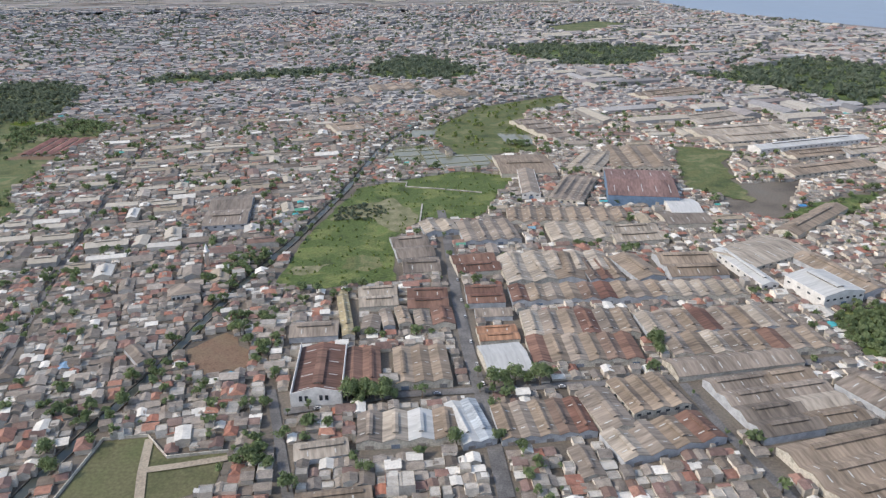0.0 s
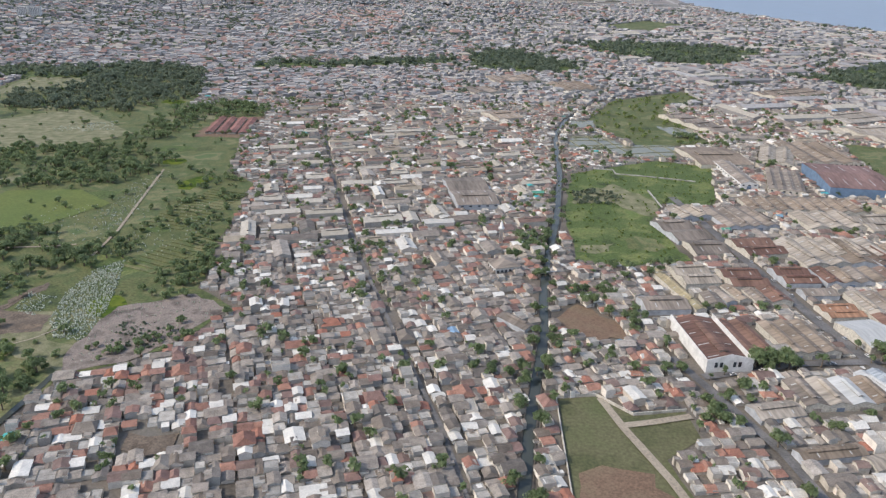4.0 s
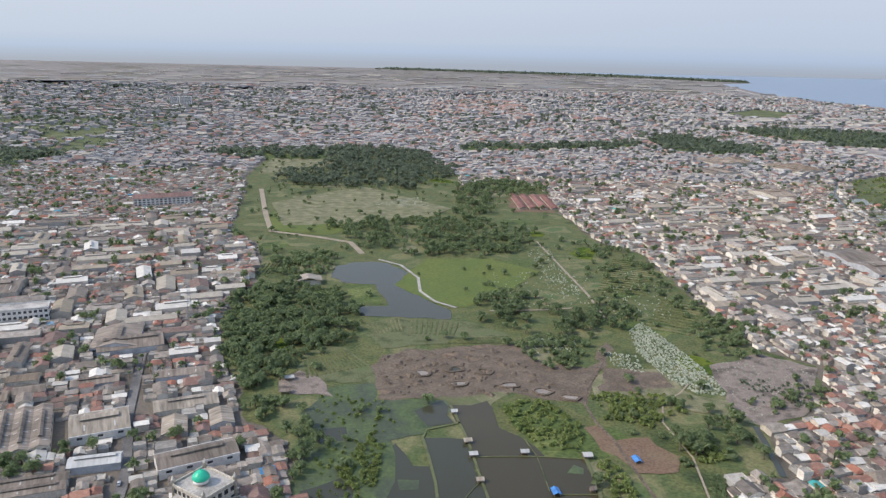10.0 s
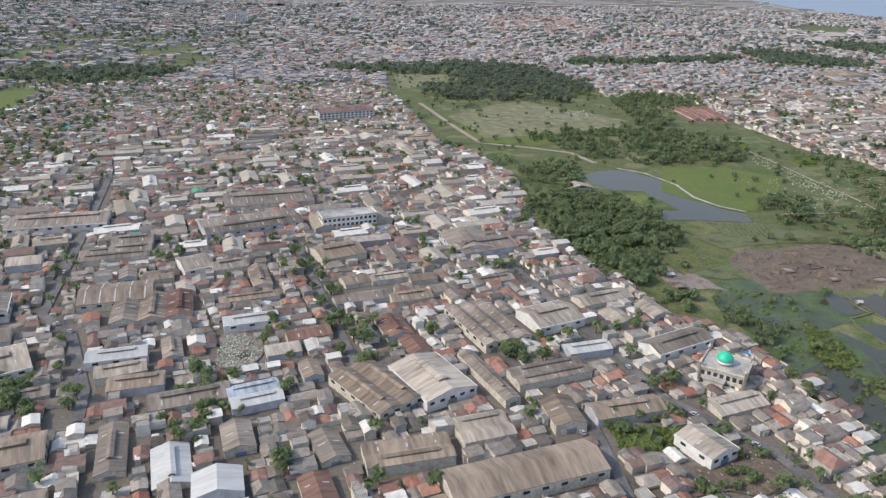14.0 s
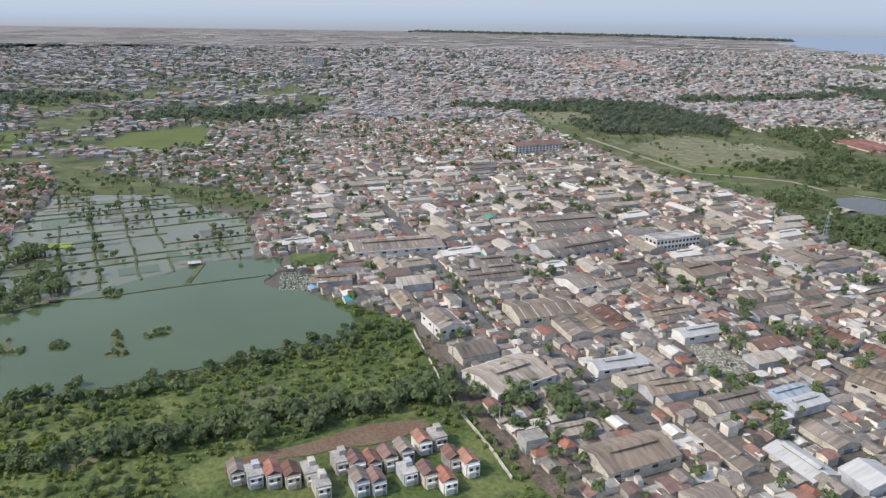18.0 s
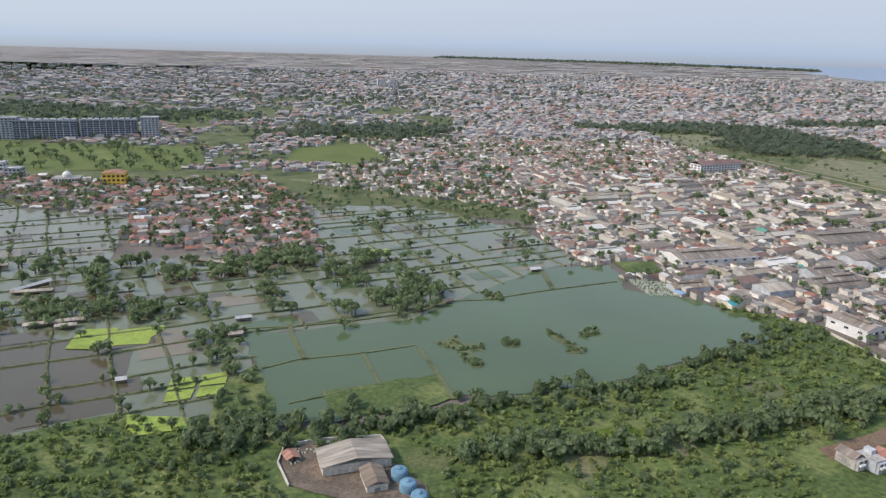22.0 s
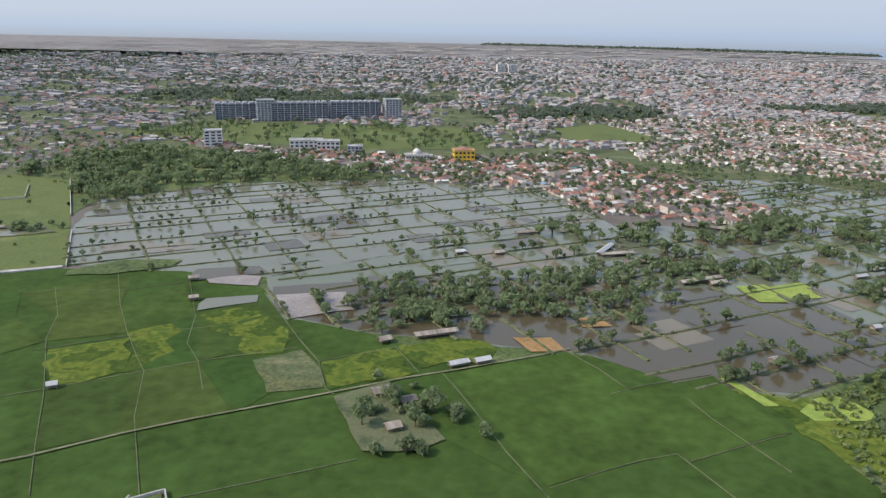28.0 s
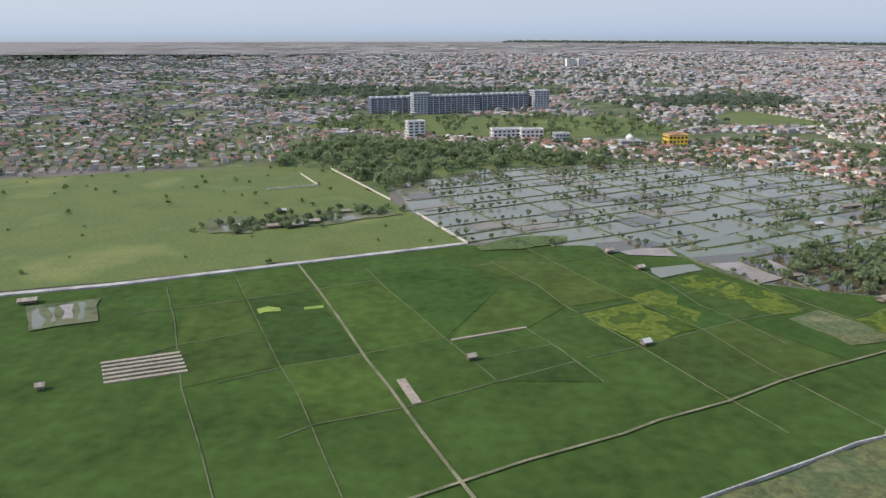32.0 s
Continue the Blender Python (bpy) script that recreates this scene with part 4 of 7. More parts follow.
for poly, n, zz, lo, hi in ((PARK, 95, 0.36, 10, 34), (VEG, 60, 0.36, 8, 26), (GREEN_A, 12, 0.36, 10, 30)):
    q = np.asarray(poly)
    for _ in range(n):
        x, y = pr2.uniform(q[:, 0].min(), q[:, 0].max()), pr2.uniform(max(180, q[:, 1].min()), min(1300, q[:, 1].max()))
        a, b, t0 = pr2.uniform(lo, hi), pr2.uniform(lo, hi) * 0.6, pr2.uniform(0, 3)
        ring_ = [(x + a * math.cos(t) * math.cos(t0) - b * math.sin(t) * math.sin(t0), y + a * math.cos(t) * math.sin(t0) + b * math.sin(t) * math.cos(t0)) for t in [i * math.pi / 5 for i in range(10)]]
        ring_ = [(u + pr2.gauss(0, a * 0.12), v + pr2.gauss(0, a * 0.12)) for u, v in ring_]
        zz += 0.0012
        if all(inside(np.array([u]), np.array([v]), poly)[0] for u, v in ring_):
            patch("grass_patch", ring_, zz, pr2.choice((M_GRASS, M_LUSH, M_LUSH, M_BUND, M_PADDY_Y, M_BANK)), "uneven patch of rough grass and weeds", "grass", 1.5)

# ---------------------------------------------------------------- things


def thing(name, x, y, deg, label, category, group="", z=0.0):
    ob = new(name)
    ob.matrix_basis = pose(x * K, y * K, z * K, 0, 0, deg)
    ob.empty_display_size = 0.1
    return tagged(ob, label, category, group)


def part(name, verts, faces, mat, parent, label=""):
    me = bpy.data.meshes.new(name)
    me.from_pydata([(x * K, y * K, z * K) for x, y, z in verts], [], faces)
    me.materials.append(mat)
    me.shade_flat()
    ob = new(name, me)
    ob.parent = parent
    return tagged(ob, label)


BOX = [(0, 3, 2, 1), (4, 5, 6, 7), (0, 1, 5, 4), (1, 2, 6, 5), (2, 3, 7, 6), (3, 0, 4, 7)]


def box(name, x, y, z, w, l, h, mat, parent, label="", taper=1.0):
    """A block on its base centre."""
    v = []
    for zz, s in ((z, 1.0), (z + h, taper)):
        v += [(x - w / 2 * s, y - l / 2 * s, zz), (x + w / 2 * s, y - l / 2 * s, zz), (x + w / 2 * s, y + l / 2 * s, zz), (x - w / 2 * s, y + l / 2 * s, zz)]
    return part(name, v, BOX, mat, parent, label)


def gable_roof(name, x, y, z, w, l, rise, over, thick, mat, parent, hip=0.0, label=""):
    """A roof shell of two slopes over a bay, ridge along y."""
    drop = rise * over / (w / 2)
    v = []
    for t in (0.0, thick):
        for sx, sy in ((-1, -1), (-1, 1), (0, -1), (0, 1), (1, -1), (1, 1)):
            k = 1 - hip if sx == 0 else 1
            v.append((x + sx * (w / 2 + over), y + sy * (l / 2 + over) * k, z + t + (rise if sx == 0 else -drop)))
    f = [(7, 6, 8, 9), (9, 8, 10, 11), (0, 1, 3, 2), (2, 3, 5, 4), (0, 6, 7, 1), (4, 5, 11, 10), (0, 2, 8, 6), (2, 4, 10, 8), (1, 7, 9, 3), (3, 9, 11, 5)]
    if hip:
        f = [(7, 6, 8, 9), (9, 8, 10, 11), (0, 1, 3, 2), (2, 3, 5, 4), (0, 6, 7, 1), (4, 5, 11, 10), (6, 10, 8), (7, 9, 11), (0, 4, 10, 6), (1, 7, 11, 5)]
    return part(name, v, f, mat, parent, label)


TONES = {"rust": [S_RUST], "tan": [S_TAN], "grey": [S_GREY], "pale": [S_PALE], "white": [S_WHITE], "red": [S_RED], "orange": [S_ORANGE], "yellow": [S_YELLOW], "bluish": [S_BLUISH, S_WHITE],
         "mixed": [S_TAN, S_GREY, S_PALE, S_WHITE], "rustmix": [S_RUST, S_TAN, S_GREY, S_TAN, S_BROWN], "greymix": [S_GREY, S_TAN, S_PALE, S_GREY, S_TAN, S_RUST], "ribs": [S_TAN], "greyd": [S_GREY]}
WORDS = {"rust": "dark rust-red", "tan": "tan", "grey": "weathered grey", "pale": "pale beige", "white": "white", "red": "red-brown", "orange": "orange-brown", "yellow": "dull yellow", "bluish": "pale blue",
         "mixed": "grey and white", "rustmix": "rusty brown and grey", "greymix": "grey and tan", "ribs": "tan ribbed", "greyd": "grey"}
SITES = []


def wh(cx, cy, w, l, deg, h, bays, axis, tone):
    """A warehouse of one or more gabled bays; axis b: the ridges run along its front."""
    painted = tone[-1] == "p" and tone != "p"
    tone = tone[:-1] if painted else tone
    SITES.append((cx, cy, w, l, radians(deg)))
    if axis == "b":
        w, l, deg = l, w, deg + 90
    many = "many-bay " if bays > 2 and not painted and "mix" not in tone else ""
    ob = thing("warehouse", cx, cy, deg, f"{many}warehouse with a {WORDS[tone]} sheet roof" + (" and white walls" if painted else " and plain walls"), "warehouse", "factory warehouses")
    bw, h = w / bays, h * (0.82 if tone == "red" else 0.64)
    rise = min(bw * 0.15, 3.4)
    wallm = M_BLUEP if tone == "red" else M_WHITE if painted else (M_CREAM if int(cx + cy) % 3 else M_GREYP)
    prof = [(-w / 2, 0.0), (w / 2, 0.0), (w / 2, h)]
    for i in range(bays - 1, -1, -1):
        prof += [(-w / 2 + (i + 0.5) * bw, h + rise), (-w / 2 + i * bw, h)]
    n = len(prof)
    v = [(x, -l / 2, z) for x, z in prof] + [(x, l / 2, z) for x, z in prof]
    f = [tuple(range(n)), tuple(range(2 * n - 1, n - 1, -1))] + [(k, k + n, (k + 1) % n + n, (k + 1) % n) for k in (n - 1, 1)]
    part("wall", v, f, wallm, ob)
    r = random.Random(int(cx * 31 + cy))
    mats = TONES[tone]
    for i in range(bays):
        x = -w / 2 + (i + 0.5) * bw
        gable_roof("roof", x, 0, h + 0.08, bw - 0.15, l - 0.1 + (i % 2) * 0.3, rise, 0.25, 0.25, mats[(i + int(cx)) % len(mats)], ob)
        if l > 24 and tone != "ribs" and r.random() < 0.8:
            lv = l * r.uniform(0.55, 0.8)
            vent_ = box("ridge_vent", x, 0, h + rise - 0.5, bw * 0.16, lv, 1.4, S_VENT, ob)
            gable_roof("vent_cap", x, 0, h + rise + 0.9, bw * 0.18, lv, 0.5, 0.5, 0.15, mats[(i + int(cx)) % len(mats)], vent_)
        n = int(l / (9 if tone == "ribs" else 13))
        if r.random() < 0.6 or tone in ("ribs", "red"):
            v, f = [], []
            for j in range(n):
                y = -l / 2 + (j + 0.5) * l / n
                for s in (-1, 1):
                    full = 0.9 if tone == "ribs" else 0.5
                    a0, a1 = (0.98, 0.98 - full) if tone == "ribs" else (0.75, 0.75 - full * r.uniform(0.6, 1.0))
                    b = len(v)
                    for a, dy in ((a0, -0.4), (a1, -0.4), (a1, 0.4), (a0, 0.4)):
                        v.append((x + s * a * bw / 2, y + dy, h + 0.40 + rise * (1 - a)))
                    f.append((b, b + 1, b + 2, b + 3) if s < 0 else (b + 3, b + 2, b + 1, b))
            if v:
                tagged(part("skylight", v, f, M_SKYLIGHT, ob), kind="stuff")
        dw = min(5.0, bw * 0.4)
        box("door", x, -l / 2 - 0.05, 0, dw, 0.3, min(4.5, h * 0.6), M_DOOR, ob)
    if (painted or h > 5.6) and tone != "red":
        for k in range(int(l / 9)):
            for s in (-1, 1):
                box("window", s * (w / 2 + 0.04), -l / 2 + (k + 0.5) * l / int(l / 9), h * 0.6, 0.3, 3.0, 1.4, M_GLASS, ob)
        for k in range(int(w / 6)):
            box("window", -w / 2 + (k + 0.5) * w / int(w / 6), -l / 2 - 0.04, h * 0.62, 2.6, 0.3, 1.5, M_GLASS, ob)
    if painted and bays == 1:
        for s in (-1, 1):
            box("parapet", s * (w / 2 + 0.15), 0, h - 0.6, 0.4, l + 0.6, 1.0, M_WHITE, ob)
    return ob


ob = wh(-83, 417, 31, 64, 4, 9, 1, "c", "rust")
for s_ in (-1, 1):
    box("parapet", s_ * 15.6, 0, 0.0, 0.5, 65, 9.9, M_WHITE, ob, "whitewashed side wall with a parapet")
part("front_wall", [(-15.8, -32.5, 0), (15.8, -32.5, 0), (15.8, -32.5, 9.9), (0, -32.5, 13.6), (-15.8, -32.5, 9.9), (-15.8, -32.1, 0), (15.8, -32.1, 0), (15.8, -32.1, 9.9), (0, -32.1, 13.6), (-15.8, -32.1, 9.9)], [(0, 1, 2, 3, 4), (9, 8, 7, 6, 5), (0, 5, 6, 1), (1, 6, 7, 2), (2, 7, 8, 3), (3, 8, 9, 4), (4, 9, 5, 0)], M_WHITE, ob, "whitewashed gable front")
for x_ in (-9.5, -6.0, 3.0, 6.5):
    box("window", x_, -32.55, 4.2, 2.0, 0.2, 3.6, M_GLASS, ob)
wh(-56, 423, 24, 50, 6, 8, 2, "c", "rust")
wh(-17, 426, 37, 46, 6, 8, 3, "c", "tan")
wh(39, 433, 30, 38, 10, 8, 1, "b", "white")
wh(-97, 478, 35, 24, 5, 7, 1, "b", "grey")
wh(-56, 487, 14, 21, -1, 7, 1, "c", "grey")
wh(-45, 495, 9, 28, 11, 7, 1, "c", "grey")
wh(-33, 499, 10, 28, 11, 7, 1, "c", "tan")
wh(-18, 494, 12, 25, 8, 7, 1, "c", "grey")
wh(-3, 497, 17, 28, 6, 7, 1, "c", "rust")
wh(-15, 530, 32, 38, 3, 7, 2, "b", "rust")
wh(-55, 534, 31, 39, 7, 7, 2, "b", "pale")
wh(-78, 505, 9, 76, 11, 7, 1, "c", "yellow")
wh(31, 536, 30, 34, 3, 7, 2, "b", "rust")
wh(36, 504, 28, 15, 3, 6, 1, "b", "grey")
wh(37, 471, 29, 23, 6, 6, 2, "b", "orange")
wh(-23, 357, 59, 29, 4, 7, 4, "c", "mixed")
wh(13, 362, 20, 42, 15, 6.5, 2, "c", "bluish")
wh(56, 364, 56, 35, 8, 6.5, 5, "c", "rustmix")
wh(124, 388, 38, 37, 15, 9, 3, "c", "tan")
wh(95, 371, 22, 43, 14, 8, 1, "c", "grey")
wh(122, 346, 66, 27, 19, 7, 4, "c", "greymix")
wh(95, 447, 76, 37, 3, 7, 6, "c", "rustmix")
wh(98, 485, 83, 39, 2, 7, 6, "c", "greymix")
wh(210, 454, 113, 30, 4, 7, 8, "c", "greymix")
wh(200, 487, 113, 35, 6, 7, 8, "c", "greymix")
wh(192, 428, 91, 23, 11, 6, 1, "b", "grey")
wh(115, 539, 127, 31, 3, 7, 9, "c", "rustmix")
wh(209, 542, 67, 29, 2, 7, 5, "c", "pale")
wh(70, 588, 44, 59, 8, 7, 2, "c", "pale")
wh(106, 590, 26, 57, -1, 7, 1, "c", "tan")
wh(134, 586, 30, 48, 6, 7, 3, "c", "rustmix")
wh(167, 589, 26, 53, 16, 7, 1, "c", "tan")
wh(214, 593, 50, 54, 3, 8, 2, "b", "tan")
wh(258, 584, 15, 80, 10, 10, 1, "c", "whitep")
wh(304, 537, 38, 44, 17, 17, 1, "c", "whitep")
wh(286, 619, 77, 48, 29, 9, 1, "b", "pale")
wh(334, 572, 27, 84, 17, 8, 1, "c", "tan")
wh(190, 377, 40, 64, 13, 8, 4, "b", "grey")
wh(223, 385, 35, 62, 13, 8, 4, "b", "greymix")
wh(235, 312, 92, 72, 16, 7.5, 4, "b", "tan")
wh(268, 389, 36, 35, 25, 8, 1, "c", "grey")
wh(226, 819, 76, 108, -9, 15, 1, "b", "red")
wh(193, 943, 43, 101, -24, 9, 2, "c", "pale")
wh(256, 960, 75, 113, -2, 9, 3, "c", "tan")
wh(100, 849, 21, 102, -2, 10, 1, "c", "greyp")
wh(150, 821, 40, 97, -20, 9, 4, "c", "grey")
wh(103, 934, 71, 93, 4, 8, 1, "b", "tan")
wh(42, 684, 56, 58, 8, 7, 4, "c", "grey")
wh(-7, 697, 35, 34, 15, 7, 2, "c", "pale")
wh(132, 679, 61, 48, 3, 7, 3, "c", "pale")
wh(185, 674, 53, 46, 8, 7, 2, "b", "pale")
wh(128, 728, 126, 44, -2, 7, 8, "c", "tan")
wh(-32, 644, 35, 57, 12, 6, 2, "b", "grey")
wh(-22, 599, 33, 34, 5, 6, 1, "b", "grey")
wh(26, 602, 39, 42, 10, 7, 2, "b", "rust")
wh(98, 602, 93, 42, 1, 7, 5, "c", "pale")
wh(483, 902, 130, 37, 19, 9, 1, "b", "tan")
wh(459, 1103, 153, 103, 14, 9, 2, "b", "pale")
wh(447, 1216, 121, 66, 24, 9, 2, "b", "pale")
wh(520, 1025, 190, 26, 18, 13, 1, "b", "whitep")
wh(505, 975, 90, 34, 16, 9, 2, "b", "tan")
wh(575, 985, 70, 30, 16, 9, 1, "b", "pale")
wh(445, 1456, 150, 70, 26, 9, 2, "b", "tan")
wh(150, 1150, 40, 140, 20, 8, 4, "b", "grey")
wh(255, 750, 33, 47, -2, 10, 1, "b", "whitep")
wh(248, 719, 49, 41, 4, 6, 1, "b", "grey")
wh(376, 708, 121, 24, 42, 8, 1, "b", "tan")
wh(-948, 190, 72, 23, 20, 10, 1, "b", "tan")
wh(-999, 205, 40, 19, 15, 8, 2, "b", "tan")
wh(-964, 224, 26, 21, 19, 8, 2, "b", "pale")
wh(-1018, 258, 28, 47, 40, 9, 2, "c", "tan")
wh(-989, 267, 30, 41, 32, 10, 1, "c", "palep")
wh(-959, 273, 9, 54, 26, 7, 1, "c", "grey")
wh(-956, 334, 31, 55, 26, 9, 3, "c", "grey")
wh(-915, 345, 33, 29, 26, 9, 1, "b", "palep")
wh(-899, 305, 27, 12, 17, 7, 1, "b", "white")
wh(-925, 278, 44, 18, 21, 7, 2, "b", "grey")
wh(-924, 238, 16, 25, 13, 8, 1, "c", "tan")
wh(-891, 243, 38, 15, 15, 7, 1, "b", "tan")
wh(-845, 312, 43, 18, 29, 9, 1, "b", "greyp")
wh(-861, 213, 18, 22, 30, 9, 1, "c", "palep")
wh(-963, 477, 34, 43, 17, 9, 1, "c", "grey")
wh(-950, 470, 47, 29, 24, 8, 1, "b", "grey")
wh(-1180, 197, 40, 23, 23, 9, 1, "b", "tan")
wh(-1164, 288, 32, 13, 17, 8, 1, "b", "whitep")
wh(-1156, 273, 26, 14, 23, 7, 1, "b", "pale")
wh(-1197, 368, 45, 32, 17, 9, 1, "b", "ribs")
wh(-1101, 334, 33, 13, 20, 8, 1, "b", "whitep")
wh(-1222, 457, 30, 42, 17, 8, 2, "b", "grey")
wh(-1163, 423, 21, 28, 32, 8, 1, "b", "greyp")
wh(-1138, 422, 25, 18, 27, 7, 1, "b", "grey")
wh(-1063, 452, 35, 30, 29, 8, 1, "b", "tan")
wh(-1079, 251, 26, 22, 24, 7, 2, "b", "bluish")
wh(-1143, 261, 28, 15, 16, 7, 1, "b", "tan")
wh(-1078, 181, 21, 17, 17, 8, 1, "c", "white")
wh(-1228, 273, 41, 32, 34, 9, 1, "b", "palep")
wh(-1264, 344, 18, 30, 24, 11, 1, "c", "greyp")
wh(-1167, 350, 48, 39, 17, 7, 3, "c", "greymix")
wh(-1303, 510, 77, 35, 16, 9, 1, "b", "greyp")
wh(-1285, 421, 23, 19, 19, 8, 1, "b", "pale")
wh(-1146, 587, 80, 47, 18, 8, 1, "b", "grey")
wh(-1228, 440, 49, 24, 19, 7, 2, "b", "grey")
wh(-1145, 515, 80, 39, 28, 9, 2, "b", "grey")
wh(-234, 753, 45, 100, 9, 9, 2, "b", "greyd")
wh(-214, 445, 11, 28, 40, 6, 1, "c", "grey")
wh(-162, 1178, 46, 63, 24, 8, 1, "b", "tan")
wh(-103, 1562, 105, 80, 15, 8, 3, "c", "tan")
wh(12, 1481, 79, 95, 19, 8, 3, "c", "tan")
wh(-177, 1411, 66, 60, 23, 8, 2, "c", "grey")
wh(-1246, 306, 24, 20, 24, 7, 1, "b", "grey")

# ---------------------------------------------------------------- the wide town
rng = np.random.default_rng(7)


def grid(x0, x1, y0, y1, deg, cell):
    """Rows of plots with lanes between, turned by deg; gives centres."""
    a = radians(deg)
    ox, oy = (x0 + x1) / 2, (y0 + y1) / 2
    reach = max(x1 - x0, y1 - y0) * 0.75
    n, m = int(reach / cell[0]), int(reach / cell[1])
    i, j = np.meshgrid(np.arange(-n, n), np.arange(-m, m))
    u = i * cell[0] + (i // 9) * 2.6 + rng.normal(0, 0.07, i.shape) * cell[0] + 5 * np.sin(j / 9.0)
    v = j * cell[1] + (j // 2) * 1.8 + rng.normal(0, 0.07, i.shape) * cell[1] + 4 * np.sin(i / 11.0)
    px = (ox + u * math.cos(a) - v * math.sin(a)).ravel()
    py = (oy + u * math.sin(a) + v * math.cos(a)).ravel()
    ok = (px > x0) & (px < x1) & (py > y0) & (py < y1)
    return px[ok], py[ok], np.full(ok.sum(), a)


def free(px, py):
    ok = np.ones(len(px), bool)
    for poly in OPEN:
        ok &= ~inside(px, py, poly)
        ok &= line_dist(px, py, poly + poly[:1]) > 4.0
    for line, d in ROADS:
        ok &= line_dist(px, py, line) > d
    for cx, cy, w, l, a in SITES:
        dx, dy = px - cx, py - cy
        u, v = dx * math.cos(a) + dy * math.sin(a), dy * math.cos(a) - dx * math.sin(a)
        ok &= (np.abs(u) > w / 2 + 3.4) | (np.abs(v) > l / 2 + 3.4)
    return ok


def raise_houses(B, px, py, ang, cell, storey=2.75, red=0.15, tall=0.26, lean=0.7):
    k = len(px)
    kind = rng.random(k)
    big = rng.random(k) < 0.07
    quarter = rng.integers(0, 2, k) * (math.pi / 2)
    w = cell[0] * rng.uniform(0.82, 1.12, k) * np.where(big, 1.5, 1)
    l = cell[1] * rng.uniform(0.84, 1.16, k) * np.where(big, 1.6, 1)
    h = np.where(rng.random(k) < tall, 2, 1) * storey * rng.uniform(0.85, 1.2, k) + big * 1.5
    a = ang + quarter + rng.normal(0, 0.03, k)
    p = rng.random(k)
    roofm = np.select([p < red, p < red + 0.09, p < red + 0.25, p < red + 0.256], [3, 2, 4, 6], 1)
    g = kind < 0.64
    gables(B, px[g], py[g], a[g], w[g], l[g], h[g], w[g] * rng.uniform(0.10, 0.22, g.sum()), 0.5, 0, roofm[g])
    hp = (kind >= 0.64) & (kind < 0.64 + red * 0.7)
    gables(B, px[hp], py[hp], a[hp], w[hp], l[hp], h[hp], w[hp] * 0.28, 0.6, 0, np.where(rng.random(hp.sum()) < 0.75, 3, 1), 0.4)
    f = kind >= 0.64 + red * 0.7
    flats(B, px[f], py[f], a[f], w[f] * 0.9, l[f] * 0.9, h[f] * 1.15, 0, 5, cell[0] < 8)
    # lean-tos and sheds against the houses
    s = rng.random(k) < lean
    sx, sy = px[s] + rng.normal(0, 0.36, s.sum()) * cell[0], py[s] + rng.normal(0, 0.36, s.sum()) * cell[1]
    flats(B, sx, sy, a[s], w[s] * rng.uniform(0.3, 0.55, s.sum()), l[s] * rng.uniform(0.3, 0.6, s.sum()), h[s] * rng.uniform(0.6, 1.35, s.sum()), 0, np.where(rng.random(s.sum()) < 0.88, 1, 4), False)


R_TAN = surf("tan_sheet_roof", [(0.264, 0.223, 0.164), (0.317, 0.269, 0.203), (0.229, 0.189, 0.14)], 0.2, 1.2, pick="island", stain=0.28)
R_PALE = surf("beige_sheet_roof", [(0.361, 0.32, 0.254), (0.413, 0.373, 0.308), (0.327, 0.29, 0.23)], 0.2, 1.2, pick="island", stain=0.22)
ROOFS = [P_WALL, R_ASB, R_RUST, R_TILE, R_WHITE, R_FLAT, R_BLUE, R_TAN, R_PALE]
C9 = (6.5, 7.4)


def near_house(x, y, a, r):
    """A house near the flight line, with its parts."""
    two = r.random() < 0.35
    w, l, h = r.uniform(5.4, 7.2), r.uniform(6.2, 8.4), r.uniform(2.2, 2.7) * (1.9 if two else 1)
    p = r.random()
    mat, word = (S_TILE, "red clay tile") if p < 0.14 else (S_RUST, "rusty sheet") if p < 0.22 else (S_WHITE, "pale metal") if p < 0.36 else (S_GREY, "grey sheet") if p < 0.75 else (S_TAN, "tan sheet")
    flat = r.random() < 0.16
    ob = thing("house", x, y, math.degrees(a) + (90 if r.random() < 0.5 else 0), f"{'two-storey' if two else 'low'} plastered house with a {'flat concrete' if flat else word} roof", "house", "kampung houses")
    rise = 0.0 if flat else w * r.uniform(0.12, 0.24)
    hip = 0.4 if (mat is S_TILE and r.random() < 0.6) else 0.0
    box("wall", 0, 0, 0, w, l, h, P_HOUSE, ob)
    if flat:
        box("roof_slab", 0, 0, h, w + 0.5, l + 0.5, 0.25, M_CONC, ob)
        for s in (-1, 1):
            box("parapet", s * (w / 2 + 0.1), 0, h + 0.25, 0.2, l + 0.4, 0.7, P_HOUSE, ob)
        box("stair_head", w * 0.2, l * 0.25, h + 0.25, w * 0.35, l * 0.35, 2.2, P_HOUSE, ob)
    else:
        if not hip:
            part("gable_wall", [(-w / 2, -l / 2, h), (w / 2, -l / 2, h), (0, -l / 2, h + rise), (-w / 2, l / 2, h), (w / 2, l / 2, h), (0, l / 2, h + rise)], [(0, 1, 2), (5, 4, 3)], P_HOUSE, ob)
        gable_roof("roof", 0, 0, h + 0.05, w, l, rise, 0.5, 0.14, mat, ob, hip)
    box("door", r.uniform(-1, 1), -l / 2 - 0.03, 0, 1.0, 0.12, 1.8, M_DOOR, ob)
    for s in (-1, 1):
        box("window", s * (w / 2 + 0.03), r.uniform(-1.5, 1.5), h - 1.5, 0.12, 1.6, 0.9, M_GLASS, ob)
    if two:
        box("window", -w * 0.28, -l / 2 - 0.03, h - 1.6, 1.6, 0.12, 1.0, M_GLASS, ob)


town = Batch()
